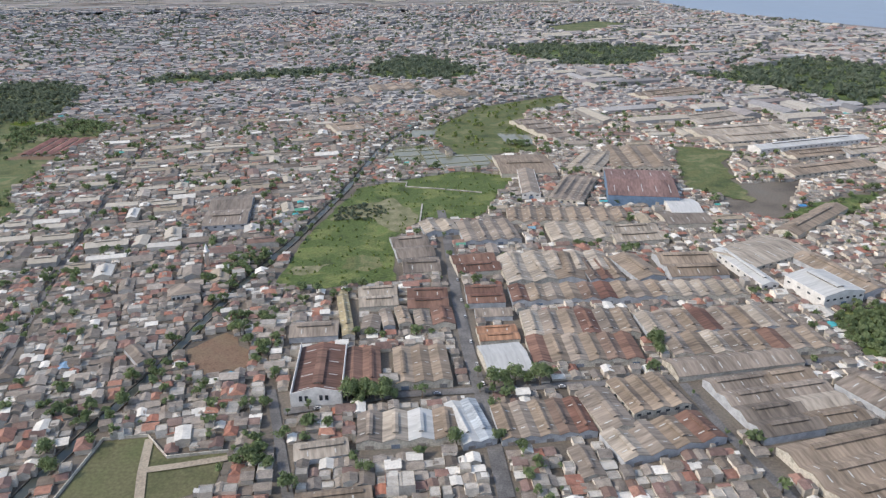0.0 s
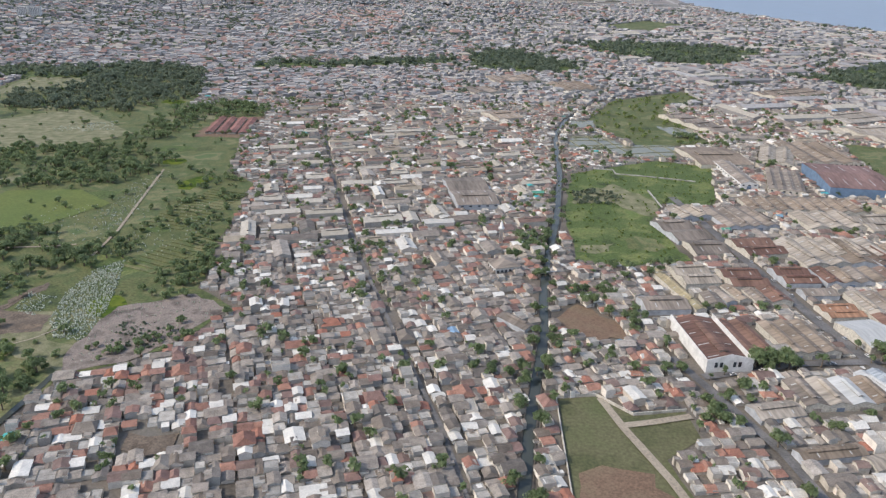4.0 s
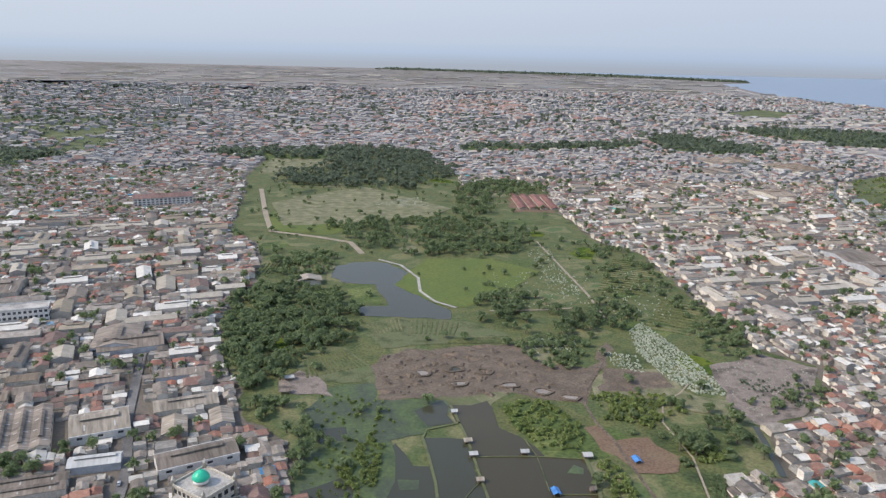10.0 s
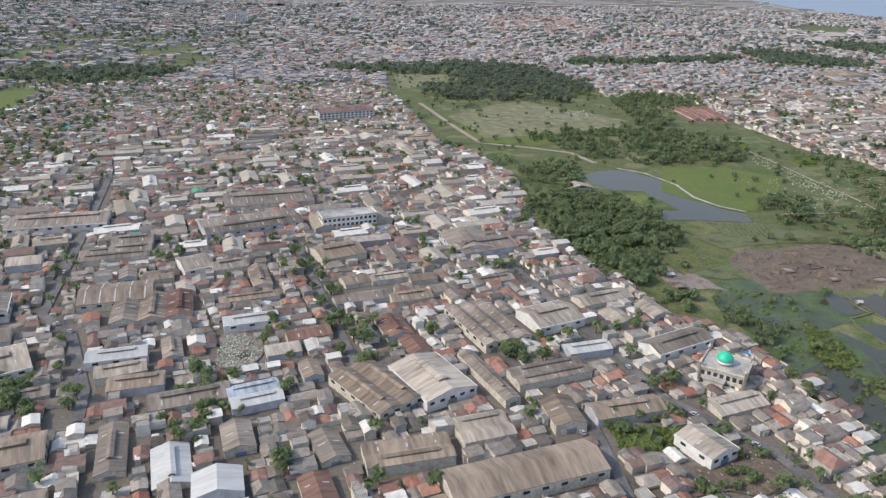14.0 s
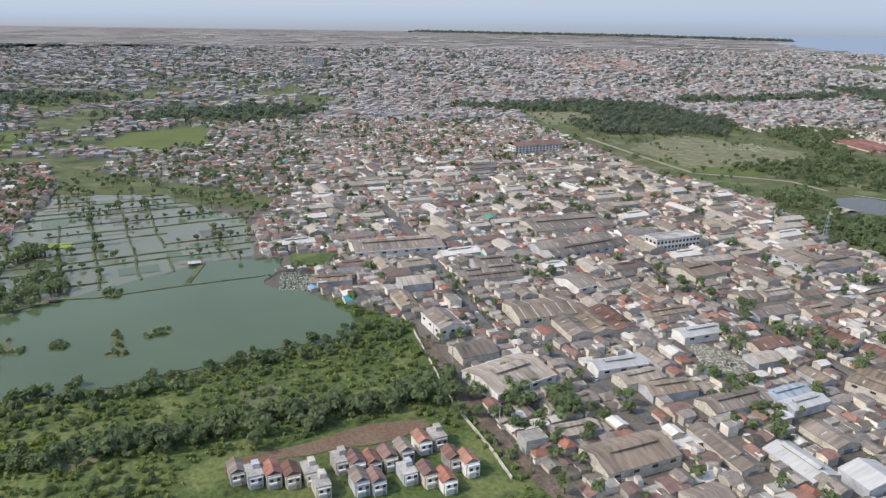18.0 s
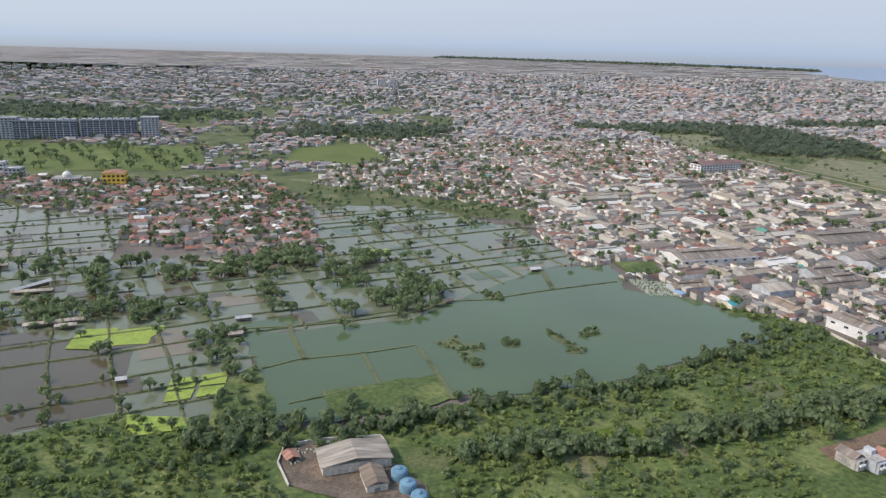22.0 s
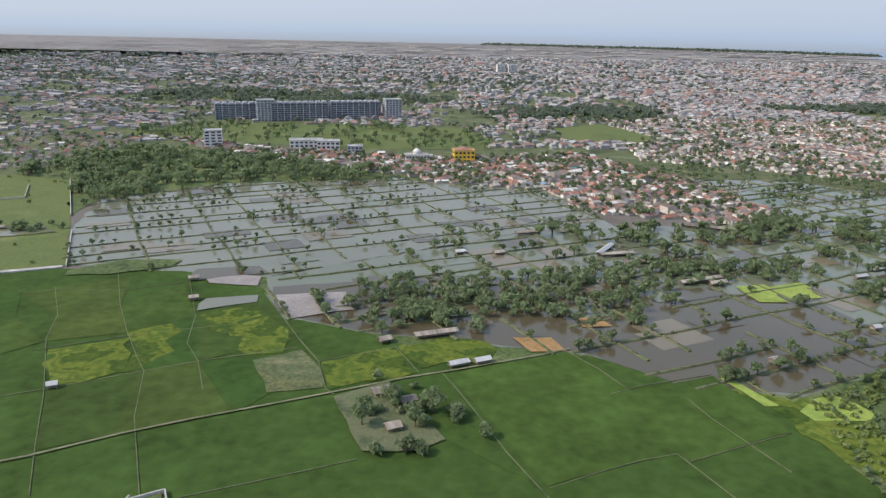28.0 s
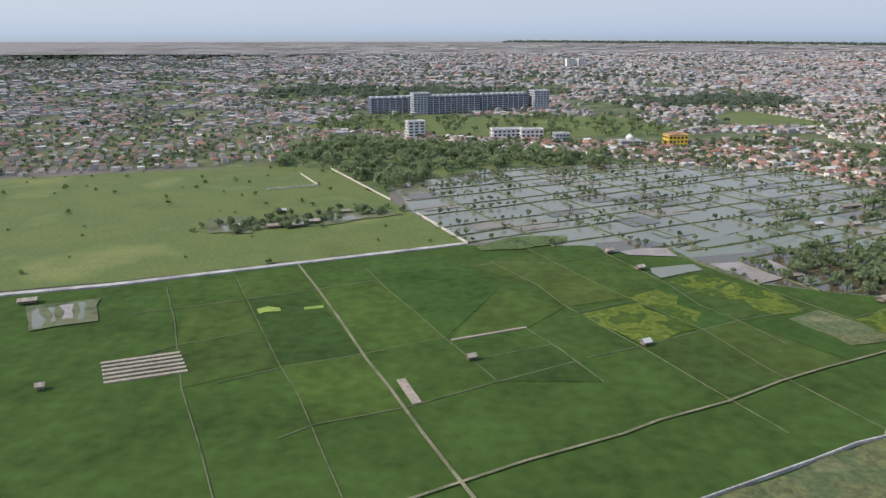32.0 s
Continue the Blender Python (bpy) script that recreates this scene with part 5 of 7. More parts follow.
# workshops and sheds between the houses
shed_rng = random.Random(23)
cand = []
for _ in range(2600):
    zone = shed_rng.random()
    if zone < 0.62:
        x, y, deg = shed_rng.uniform(-1400, -830), shed_rng.uniform(165, 900), 22
    elif zone < 0.8:
        x, y, deg = shed_rng.uniform(-500, -150), shed_rng.uniform(560, 1250), 15
    else:
        x, y, deg = shed_rng.uniform(-100, 700), shed_rng.uniform(200, 1300), 8
    turn_ = radians(deg + (90 if shed_rng.random() < 0.65 else 0) + shed_rng.gauss(0, 2))
    cand.append((x, y, turn_, shed_rng.uniform(10, 17), shed_rng.uniform(18, 40), shed_rng.uniform(3.8, 6.2), shed_rng.choice((1, 1, 1, 4, 7, 7, 8, 8, 8, 2))))
cd = np.array(cand)
reach = np.hypot(cd[:, 3], cd[:, 4]) / 2
ok = free(cd[:, 0], cd[:, 1])
for poly in OPEN:
    ok &= line_dist(cd[:, 0], cd[:, 1], poly + poly[:1]) > reach
for line, d in ROADS:
    ok &= line_dist(cd[:, 0], cd[:, 1], line) > reach * 0.8 + d
shed = []
for row, R in zip(cd[ok], reach[ok]):
    if all(math.hypot(row[0] - q[0], row[1] - q[1]) > R * 0.85 + 0.42 * math.hypot(q[2], q[3]) for q in SITES):
        SITES.append((row[0], row[1], row[3] - 4, row[4] - 4, row[2]))
        if row[1] < 430:
            wh(float(row[0]), float(row[1]), float(row[3]), float(row[4]), math.degrees(row[2]), float(row[5]), 1, "c", {1: "grey", 2: "rust", 4: "white", 7: "tan", 8: "pale"}[int(row[6])])
        else:
            shed.append(row)
sh = np.array(shed)
gables(town, sh[:, 0], sh[:, 1], sh[:, 2], sh[:, 3], sh[:, 4], sh[:, 5], sh[:, 3] * 0.15, 0.4, 0, sh[:, 6].astype(int))
mon = rng.random(len(sh)) < 0.45
gables(town, sh[mon, 0], sh[mon, 1], sh[mon, 2], sh[mon, 3] * 0.16, sh[mon, 4] * 0.6, sh[mon, 5] + sh[mon, 3] * 0.15 + 0.8, np.full(mon.sum(), 0.5), 0.4, 5, sh[mon, 6].astype(int))
px, py, an = [np.concatenate(c) for c in zip(grid(-150, 1100, 60, 1300, 6, C9), grid(-560, -150, 60, 1300, 15, C9), grid(-1440, -560, 60, 1300, 22, C9), grid(-1700, -1440, 480, 1300, 22, C9))]
ok = free(px, py) & (rng.random(len(px)) < 0.94) & ((px > -1440) | (py > 690 - 0.5 * (px + 1440)) & (rng.random(len(px)) < 0.6))
px, py, an = px[ok], py[ok], an[ok]
close = ((py < 312) & (px < -230) & (px > -560) | (py < 235) & (px < -830) & (px > -1240) | (py < 300) & (px > -95) & (px < 200)) & (py > 170)
pick = np.nonzero(close)[0]
house_rng = random.Random(5)
for i in pick[:300]:
    near_house(px[i], py[i], an[i], house_rng)
rest = np.ones(len(px), bool)
rest[pick[:300]] = False
raise_houses(town, px[rest], py[rest], an[rest], C9, 2.15, 0.145, 0.24, 0.95)
vx, vy, va = grid(-2450, -1600, 440, 1000, 20, (8.2, 9.0))
clump = np.array([noise.noise((x / 45, y / 45, 6)) for x, y in zip(vx, vy)])
ok = inside(vx, vy, VILLAGE) & (rng.random(len(vx)) < 0.85 + 0.9 * clump)
raise_houses(town, vx[ok], vy[ok], va[ok], (7.4, 8.2), 2.2, 0.36, 0.16)
vx, vy, va = grid(-3300, -2380, 560, 960, 20, (12.5, 13.5))
ok = inside(vx, vy, VILLAGE_W) & (rng.random(len(vx)) < 0.6)
raise_houses(town, vx[ok], vy[ok], va[ok], C9, 2.5, 0.28, 0.16)
tagged(town.build("town_houses", ROOFS), "close-packed low houses with grey, rusty and red roofs", "houses", kind="stuff")

far = Batch()
c = (14.0, 14.5)
px, py, an = grid(-1500, 2000, 1300, 1800, 14, (11.0, 11.5))
clump = np.array([noise.noise((x / 160, y / 160, 0)) for x, y in zip(px, py)])
ok = free(px, py) & (rng.random(len(px)) < 0.8 + 0.6 * clump)
raise_houses(far, px[ok], py[ok], an[ok], (10.5, 11.0), 3.0, 0.14, lean=0.2)
px, py, an = [np.concatenate(c_) for c_ in zip(grid(-1500, 2300, 1800, 2300, 14, c), grid(-4600, -1500, 1500, 2300, 20, c))]
clump = np.array([noise.noise((x / 160, y / 160, 0)) for x, y in zip(px, py)])
ok = free(px, py) & (rng.random(len(px)) < np.where(px < -1500, 0.26, 0.74) + 0.6 * clump) & ~inside(px, py, VILLAGE)
raise_houses(far, px[ok], py[ok], an[ok], c, 3.6, lean=0.15)
px, py, an = grid(-4600, -1500, 900, 1500, 20, (10.0, 10.5))
clump = np.array([noise.noise((x / 110, y / 110, 1)) for x, y in zip(px, py)])
ok = free(px, py) & (rng.random(len(px)) < 0.3 + 0.9 * clump) & ~inside(px, py, VILLAGE)
raise_houses(far, px[ok], py[ok], an[ok], (8.5, 9.0), 2.5, 0.28, lean=0.3)
c = (23.0, 25.0)
px, py, an = grid(-6500, 1500, 2300, 4600, 18, c)
clump = np.array([noise.noise((x / 260, y / 260, 3)) for x, y in zip(px, py)])
ok = free(px, py) & (rng.random(len(px)) < 0.72 + 0.7 * clump - np.clip(py - 3600, 0, 2000) / 1500 - np.clip(-2600 - px, 0, 1500) / 2600)
raise_houses(far, px[ok], py[ok], an[ok], (18, 19), 4.6, 0.10, 0.35, lean=0.0)
px, py, an = grid(-800, -400, 2650, 3450, 18, (34, 22))
gables(far, px, py, an, np.full(len(px), 15.0), np.full(len(px), 28.0), np.full(len(px), 5.0), np.full(len(px), 4.0), 0.6, 0, 3)
# long pale sheds in rows on the plain
k = 420
px, py = rng.uniform(-3600, 1450, k), 2900 + 4200 * rng.random(k) ** 1.3
py = np.round(py / 170) * 170 + 0.3 * px * 0.5 % 60
ok = free(px, py) & (py > 4100 - 0.9 * np.clip(px, 0, 1300))
k = ok.sum()
gables(far, px[ok], py[ok], rng.normal(0.12, 0.04, k) + math.pi / 2, rng.uniform(12, 22, k), rng.uniform(50, 150, k), rng.uniform(5, 9, k), rng.uniform(2, 4, k), 0.4, 0, rng.choice([4, 4, 1, 2, 4], k))
for x, y, w, l in ((715, 2725, 45, 100), (745, 2550, 50, 70), (386, 2615, 40, 95), (1120, 2900, 30, 110), (1180, 2700, 40, 80)):
    o1 = np.ones(1)
    gables(far, o1 * x, o1 * y, o1 * 1.75, o1 * w, o1 * l, o1 * 12, o1 * 4, 0.4, 0, 4)
# distant sheds and factories
k = 260
px, py = rng.uniform(200, 1500, k), rng.uniform(1100, 3000, k)
ok = free(px, py)
k = ok.sum()
gables(far, px[ok], py[ok], rng.choice([0.25, 0.25 + math.pi / 2], k), rng.uniform(20, 40, k), rng.uniform(40, 110, k), rng.uniform(7, 10, k), rng.uniform(2, 4, k), 0.4, 0, rng.choice([1, 4, 4, 1, 2], k))
tagged(far.build("distant_town", [P_FAR, R_FAR, R_FAR, R_FARTILE, R_PALE, R_FAR, R_FAR]), "mass of distant low houses and sheds", "houses", kind="stuff")

# salt pans and dry plots in long strips on the plain
pans = Batch()
k = 900
px, py = rng.uniform(-5200, 1500, k), 3300 + 5300 * rng.random(k)
ok = ~inside(px, py, COAST) & (py > 4300 - 1.1 * np.clip(px, 0, 1300)) & (line_dist(px, py, COAST[:13]) > 160)
px, py = px[ok], py[ok]
k = len(px)
q4 = box_pts(rng.uniform(90, 420, k), rng.uniform(14, 60, k), 0.0, 0.0)[:, :4]
q4[..., 2] = (0.7 + 0.004 * np.arange(k))[:, None]
pans.add(turned(px, py, rng.normal(0.1, 0.03, k), q4), [(0, 1, 2, 3)], rng.choice([0, 0, 1, 2, 3, 4], k))
tagged(pans.build("salt_pans", [M_PLAIN, M_TRACK, M_BANK, W_POND, M_DIRT]), "long strips of dry plots and salt pans on the plain", "plots", kind="stuff")

# ---------------------------------------------------------------- bunds, paddies and pond grids


def bunds(poly, deg, pitch_a, pitch_b, width, height, mat, name, label, seed, wob=0.14, gaps=0.0):
    """Low earth banks on a loose grid inside a polygon."""
    r = np.random.default_rng(seed)
    p = np.asarray(poly)
    cx, cy = p.mean(0)
    a = radians(deg)
    ca, sa = math.cos(a), math.sin(a)
    reach = max(np.ptp(p[:, 0]), np.ptp(p[:, 1]))
    B = Batch()
    segs = []
    for axis, pitch, other in ((0, pitch_b, pitch_a), (1, pitch_a, pitch_b)):
        at = -reach
        while at < reach:
            at += pitch * r.uniform(1 - 3 * wob, 1 + 3 * wob)
            skip, u, off = False, -reach, 0.0
            while u < reach:
                step = other * r.uniform(0.75, 1.25)
                skip = r.random() < gaps
                jog = r.normal(0, wob * 2)
                if not skip:
                    n = max(2, int(step / 7))
                    for i in range(n):
                        q = []
                        for uu in (u + step * i / n, u + step * (i + 1) / n):
                            d = at + jog + 0.8 * math.sin(uu / 17 + at)
                            s, t = (uu, d) if axis == 0 else (d, uu)
                            q.append((cx + s * ca - t * sa, cy + s * sa + t * ca))
                        segs.append(q)
                u += step
    s = np.array(segs)
    m = s.mean(1)
    s = s[inside(m[:, 0], m[:, 1], poly)]
    d = s[:, 1] - s[:, 0]
    d /= np.linalg.norm(d, axis=1, keepdims=True)
    nrm = np.stack([-d[:, 1], d[:, 0]], 1)
    k = len(s)
    wd = (width * r.uniform(0.7, 1.3, k))[:, None]
    v = np.zeros((k, 8, 3))
    for e in (0, 1):
        c2 = s[:, e] + d * (0.5 if e else -0.5)
        for i, (o, z) in enumerate(((0.5, 0.0), (0.28, height), (-0.28, height), (-0.5, 0.0))):
            v[:, e * 4 + i, :2] = c2 + nrm * wd * o
            v[:, e * 4 + i, 2] = z
    B.add(v, [(0, 1, 5, 4), (1, 2, 6, 5), (2, 3, 7, 6), (0, 3, 2, 1), (4, 5, 6, 7)], 0)
    tagged(B.build(name, [mat]), label, "bank", kind="stuff")
    return s.mean(1)


line_w = bunds(PONDS_W, 26, 38, 28, 2.6, 0.95, M_BANK, "pond_banks", "low grassy earth banks between fish ponds", 11, gaps=0.12)
line_g = bunds(PONDS_G, 27, 42, 29, 2.0, 0.85, M_BANK, "pond_banks", "narrow earth banks in a grid of grey ponds", 12, gaps=0.08)
bunds(PONDS_A, 12, 30, 24, 1.6, 0.9, M_BUND, "pond_banks", "narrow banks between grey ponds", 13)
for line, wd in (([(-705, 395), (-693, 345), (-689, 320), (-686, 301), (-681, 273), (-668, 200)], 1.5), ([(-689, 325), (-661, 327), (-648, 327), (-628, 326)], 0.7), ([(-658, 345), (-653, 327), (-650, 293)], 0.5), ([(-644, 290), (-624, 291)], 0.6), ([(-648, 277), (-626, 280)], 0.6),
                 ([(-625, 327), (-623, 299), (-624, 283), (-623, 265), (-628, 220)], 2.2), ([(-697, 365), (-718, 355), (-720, 345), (-716, 326), (-711, 298), (-709, 275)], 1.6), ([(-687, 300), (-699, 277)], 0.4)):
    ribbon("pond_walkway", line, wd, 0.3, M_BANK, "thin earth walkway across dark ponds", "bank", 0.7)
for line, wd in (([(-1672, 326), (-1634, 333), (-1602, 343), (-1552, 366), (-1533, 387), (-1508, 391), (-1460, 415), (-1400, 441)], 1.7), ([(-1640, 269), (-1623, 282), (-1583, 294), (-1556, 306)], 1.6), ([(-1618, 282), (-1633, 319), (-1638, 340)], 3.0), ([(-1573, 253), (-1586, 294)], 2.0),
                 ([(-1617, 229), (-1601, 237), (-1585, 249)], 1.3), ([(-1533, 237), (-1541, 266), (-1553, 303)], 2.6), ([(-1454, 420), (-1456, 468)], 4.0)):
    ribbon("lake_bank", line, wd, 0.25, M_BANK, "thin weedy earth bank across the lake", "bank", 0.65)
# water pits in the dug ground
for x, y in ((-724, 436), (-701, 444), (-679, 441), (-698, 420), (-662, 420), (-640, 411), (-622, 403)):
    loop_ = [(x + 6.5 * math.cos(t) * (1 + 0.2 * math.sin(3 * t + x)), y + 4.5 * math.sin(t) * (1 + 0.2 * math.cos(2 * t + y))) for t in [i * math.pi / 6 for i in range(13)]]
    patch("water_pit", loop_[:-1], 1.0, W_DARK if int(x) % 2 else M_SILT, "small dug pit holding water", "pit", 0.3)
    ribbon("pit_rim", loop_, 1.8, 0.2, M_DIRT, "heaped earth rim round a pit", "earth", 1.4)

# ponds of other tones
pd = random.Random(77)
lay = 0.30
for poly, n, deg, tones_ in ((PONDS_W, 250, 26, (W_POND, W_GREEN, W_LAKE, W_LAKE, W_MUD, W_SILT)), (PONDS_G, 60, 27, (W_MUD, W_SILT, W_LAKE))):
    q = np.asarray(poly)
    c_, s_ = math.cos(radians(deg)), math.sin(radians(deg))
    for _ in range(n):
        x, y = pd.uniform(q[:, 0].min(), q[:, 0].max()), pd.uniform(q[:, 1].min(), q[:, 1].max())
        a, b = pd.uniform(10, 19), pd.uniform(8, 14)
        cell_ = [(x + u * a * c_ - v * b * s_, y + u * a * s_ + v * b * c_) for u, v in ((-1, -1), (1, -1), (1, 1), (-1, 1))]
        lay += 0.0012
        if all(inside(np.array([u]), np.array([v]), poly)[0] for u, v in cell_):
            patch("pond", cell_, lay, pd.choice(tones_ if x > -1700 else (W_MUD, W_MUD, W_SILT, W_GREEN)), "shallow fish pond between earth banks", "pond", 0.4)



CELLS = (((-2396, 239), (-2364, 262), (-2345, 219), (-2374, 207)), ((-2374, 207), (-2345, 219), (-2326, 175), (-2361, 156)), ((-2362, 262), (-2325, 277), (-2310, 234), (-2345, 219)), ((-2345, 219), (-2310, 234), (-2270, 147), (-2306, 135)),
         ((-2361, 156), (-2326, 175), (-2306, 135), (-2343, 113)), ((-2325, 277), (-2282, 274), (-2273, 253), (-2310, 234)), ((-2310, 234), (-2273, 253), (-2232, 165), (-2270, 147)), ((-2270, 147), (-2232, 165), (-2209, 120), (-2248, 97)))
CELLS += (((-2282, 274), (-2218, 279), (-2200, 240), (-2232, 165), (-2273, 253)), ((-2306, 135), (-2270, 147), (-2248, 97), (-2281, 83)), ((-2218, 279), (-2165, 315), (-2150, 263), (-2179, 244)), ((-2150, 263), (-2126, 303), (-2101, 248), (-2129, 222)),
          ((-2179, 244), (-2150, 263), (-2129, 222), (-2167, 208)), ((-2230, 162), (-2191, 178), (-2167, 208), (-2200, 240)), ((-2219, 141), (-2181, 159), (-2164, 120), (-2209, 120)), ((-2104, 176), (-2080, 189), (-2048, 139), (-2091, 120)))
CELLS += (((-2136, 157), (-2104, 176), (-2091, 120), (-2117, 106)), ((-2129, 222), (-2101, 248), (-2079, 189), (-2104, 176)), ((-2101, 248), (-2070, 285), (-2035, 219), (-2080, 189)), ((-1955, 181), (-1893, 210), (-1869, 167), (-1825, 185), (-1811, 133), (-1839, 120), (-1860, 109), (-1864, 115), (-1900, 100), (-1918, 91)),
          ((-1918, 90), (-1864, 115), (-1840, 60), (-1900, 30)), ((-1983, 170), (-1956, 183), (-1922, 92), (-1956, 121)), ((-2080, 189), (-2053, 193), (-2036, 158), (-2046, 140)))
for i, cell in enumerate(CELLS):
    patch("paddy_field", cell, 0.40 + 0.003 * i, M_PADDY, "deep green rice paddy", "paddy")
BUNDS = ([(-2396, 239), (-2373, 186), (-2359, 153), (-2343, 113), (-2322, 70), (-2285, -10)], [(-2364, 264), (-2336, 201), (-2323, 172), (-2306, 135), (-2292, 106), (-2273, 59), (-2245, -10)], [(-2282, 274), (-2265, 234), (-2249, 201), (-2232, 165), (-2219, 141), (-2209, 120)], [(-2399, 197), (-2374, 207), (-2345, 219), (-2310, 234), (-2273, 253)],
         [(-2369, 147), (-2361, 156), (-2326, 175)], [(-2330, 117), (-2304, 133), (-2270, 147), (-2242, 162), (-2231, 168)], [(-2294, 73), (-2281, 83), (-2246, 97), (-2209, 120), (-2173, 140)], [(-2203, 290), (-2178, 244), (-2167, 212), (-2137, 151), (-2118, 110), (-2103, 78)])
BUNDS += ([(-2219, 141), (-2181, 159)], [(-2191, 178), (-2177, 153), (-2164, 120)], [(-2218, 279), (-2197, 287), (-2160, 287), (-2126, 305)], [(-2166, 196), (-2130, 216), (-2097, 229), (-2073, 238)], [(-2166, 144), (-2135, 159), (-2103, 176), (-2080, 189), (-2034, 208)], [(-2184, 337), (-2150, 263), (-2129, 222), (-2109, 188), (-2102, 176), (-2088, 134), (-2064, 79), (-2040, 20)],
          [(-2124, 308), (-2101, 248), (-2093, 210), (-2079, 189), (-2068, 160)], [(-2070, 288), (-2035, 219), (-2020, 192), (-2012, 163), (-2007, 157)], [(-2020, 192), (-1989, 207), (-1962, 220)], [(-1983, 213), (-1970, 182)])
BUNDS += ([(-1958, 183), (-1951, 165), (-1941, 140), (-1931, 112), (-1912, 70)], [(-1918, 90), (-1900, 100), (-1878, 110), (-1864, 115), (-1860, 109), (-1839, 120), (-1810, 132)], [(-1894, 211), (-1880, 190), (-1869, 166)], [(-1880, 164), (-1865, 172), (-1825, 186)], [(-1846, 162), (-1840, 142), (-1823, 103)], [(-2050, 79), (-2024, 91), (-1990, 106)], [(-1864, 115), (-1846, 74)])
for i, line in enumerate(BUNDS):
    line = [(x + 0.5 * math.sin(7 * x), y + 0.5 * math.cos(5 * y)) for x, y in line]
    ribbon("paddy_bund", line, 0.42 if i % 3 else 0.55, 0.0, M_BANK, "thin weedy earth bund between rice paddies", "bank", 0.55)
for i, poly in enumerate(([(-2159, 198), (-2124, 215), (-2104, 176), (-2136, 157)], [(-2079, 233), (-2058, 251), (-2041, 219), (-2040, 201), (-2057, 197)], [(-2018, 192), (-1986, 210), (-1970, 182), (-1983, 172), (-2010, 162)], [(-1983, 213), (-1958, 225), (-1934, 220), (-1933, 200), (-1968, 186)], [(-2101, 248), (-2080, 262), (-2062, 250), (-2080, 225)],
                             [(-1823, 186), (-1816, 184), (-1797, 160), (-1788, 165), (-1768, 125), (-1780, 92), (-1798, 110), (-1810, 155)], [(-2129, 222), (-2110, 236), (-2095, 200), (-2104, 178)])):
    patch("paddy_field", poly, 0.50 + 0.004 * i, M_PADDY_Y, "yellowing patch of rice", "paddy", 3.0)
patch("fallow_field", [(-2053, 191), (-2031, 205), (-2019, 186), (-2013, 164), (-2038, 158)], 0.54, M_GRASS, "dull fallow paddy with dry stubble", "paddy", 0.8)
patch("weed_strip", [(-1798, 151), (-1786, 163), (-1775, 168), (-1764, 148), (-1772, 144), (-1795, 143)], 0.55, M_ALGAE, "strip of yellow-green weed at a pond edge", "weed", 1.0)
patch("weed_strip", [(-1823, 182), (-1817, 183), (-1805, 156), (-1812, 155)], 0.56, M_ALGAE, "strip of yellow-green weed at a paddy edge", "weed", 0.6)
path([(-2330, 290), (-2325, 277), (-2306, 234), (-2286, 186), (-2268, 141), (-2256, 115), (-2240, 77), (-2232, 59), (-2205, 0)], 1.5, "worn earth path between paddies", M_BUND)
path([(-2300, 5), (-2203, 59), (-2165, 77), (-2149, 87), (-2117, 102), (-2109, 107), (-2088, 120), (-2063, 133), (-2033, 147), (-2002, 162), (-1976, 175), (-1951, 185), (-1906, 205), (-1891, 213)], 1.3, "worn earth path between paddies", M_BUND)
ribbon("concrete_drain", [(-2620, 186), (-2485, 225), (-2433, 241), (-2219, 330)], 4.5, 0.3, M_CONC, "concrete-lined drain between paddies and meadow", "drain", 0.8)
for line in ([(-2402, 510), (-2357, 531), (-2385, 589)], [(-2257, 420), (-2217, 331)], [(-2358, 619), (-2282, 468)], [(-2150, 36), (-2103, 59), (-2082, 70), (-2068, 75), (-2056, 82)], [(-2067, 78), (-2070, 59), (-2078, 0)], [(-2056, 82), (-2045, 59), (-2020, 0)], [(-1283, 340), (-1259, 246), (-1243, 207), (-1235, 183)]):
    ribbon("field_wall", line, 0.6, 0, M_CONC if line[0][1] < 100 else M_CREAM, "low whitewashed boundary wall", "wall", 1.9)
ribbon("yard_wall", [(-206, 240), (-199, 352), (-174, 355), (-156, 335), (-123, 340)], 0.5, 0, M_CREAM, "low pale wall round a grass yard", "wall", 1.9)
ribbon("field_wall", [(-2229, 163), (-2191, 179)], 1.6, 0, M_TRACK, "pale spoil strip in a paddy", "bank", 0.8)
ribbon("field_wall", [(-2251, 121), (-2243, 100)], 4.0, 0, M_TRACK, "pale bare strip beside a path", "bank", 0.8)
for i in range(6):
    ribbon("seed_bed", [(-2388 + i * 2.0, 136 - i * 3.8), (-2356 + i * 2.0, 148 - i * 3.8)], 2.2, 0, M_TRACK, "pale raised seed bed", "bank", 0.85)

# floating weed islets in the lake
ISLETS = []
for poly in ([(-1547, 315), (-1539, 312), (-1530, 324), (-1526, 312), (-1514, 309), (-1513, 299), (-1522, 302), (-1519, 287), (-1524, 282), (-1529, 299), (-1541, 309)], [(-1502, 315), (-1498, 320), (-1492, 316), (-1491, 308), (-1499, 308)],
             [(-1472, 332), (-1468, 337), (-1462, 325), (-1457, 312), (-1450, 305), (-1452, 299), (-1464, 299), (-1459, 308)], [(-1450, 328), (-1444, 339), (-1435, 337), (-1435, 332), (-1447, 325)], [(-1523, 288), (-1517, 286), (-1515, 276), (-1520, 277)], [(-1509, 410), (-1495, 405), (-1494, 391), (-1505, 392)]):
    ISLETS.append(poly)
    patch("weed_islet", poly, 0.66, M_BANK, "dark brownish-green weed islet in the lake", "islet", 1.2)

# earth pits and heaps in the dug ground
heap = Batch()
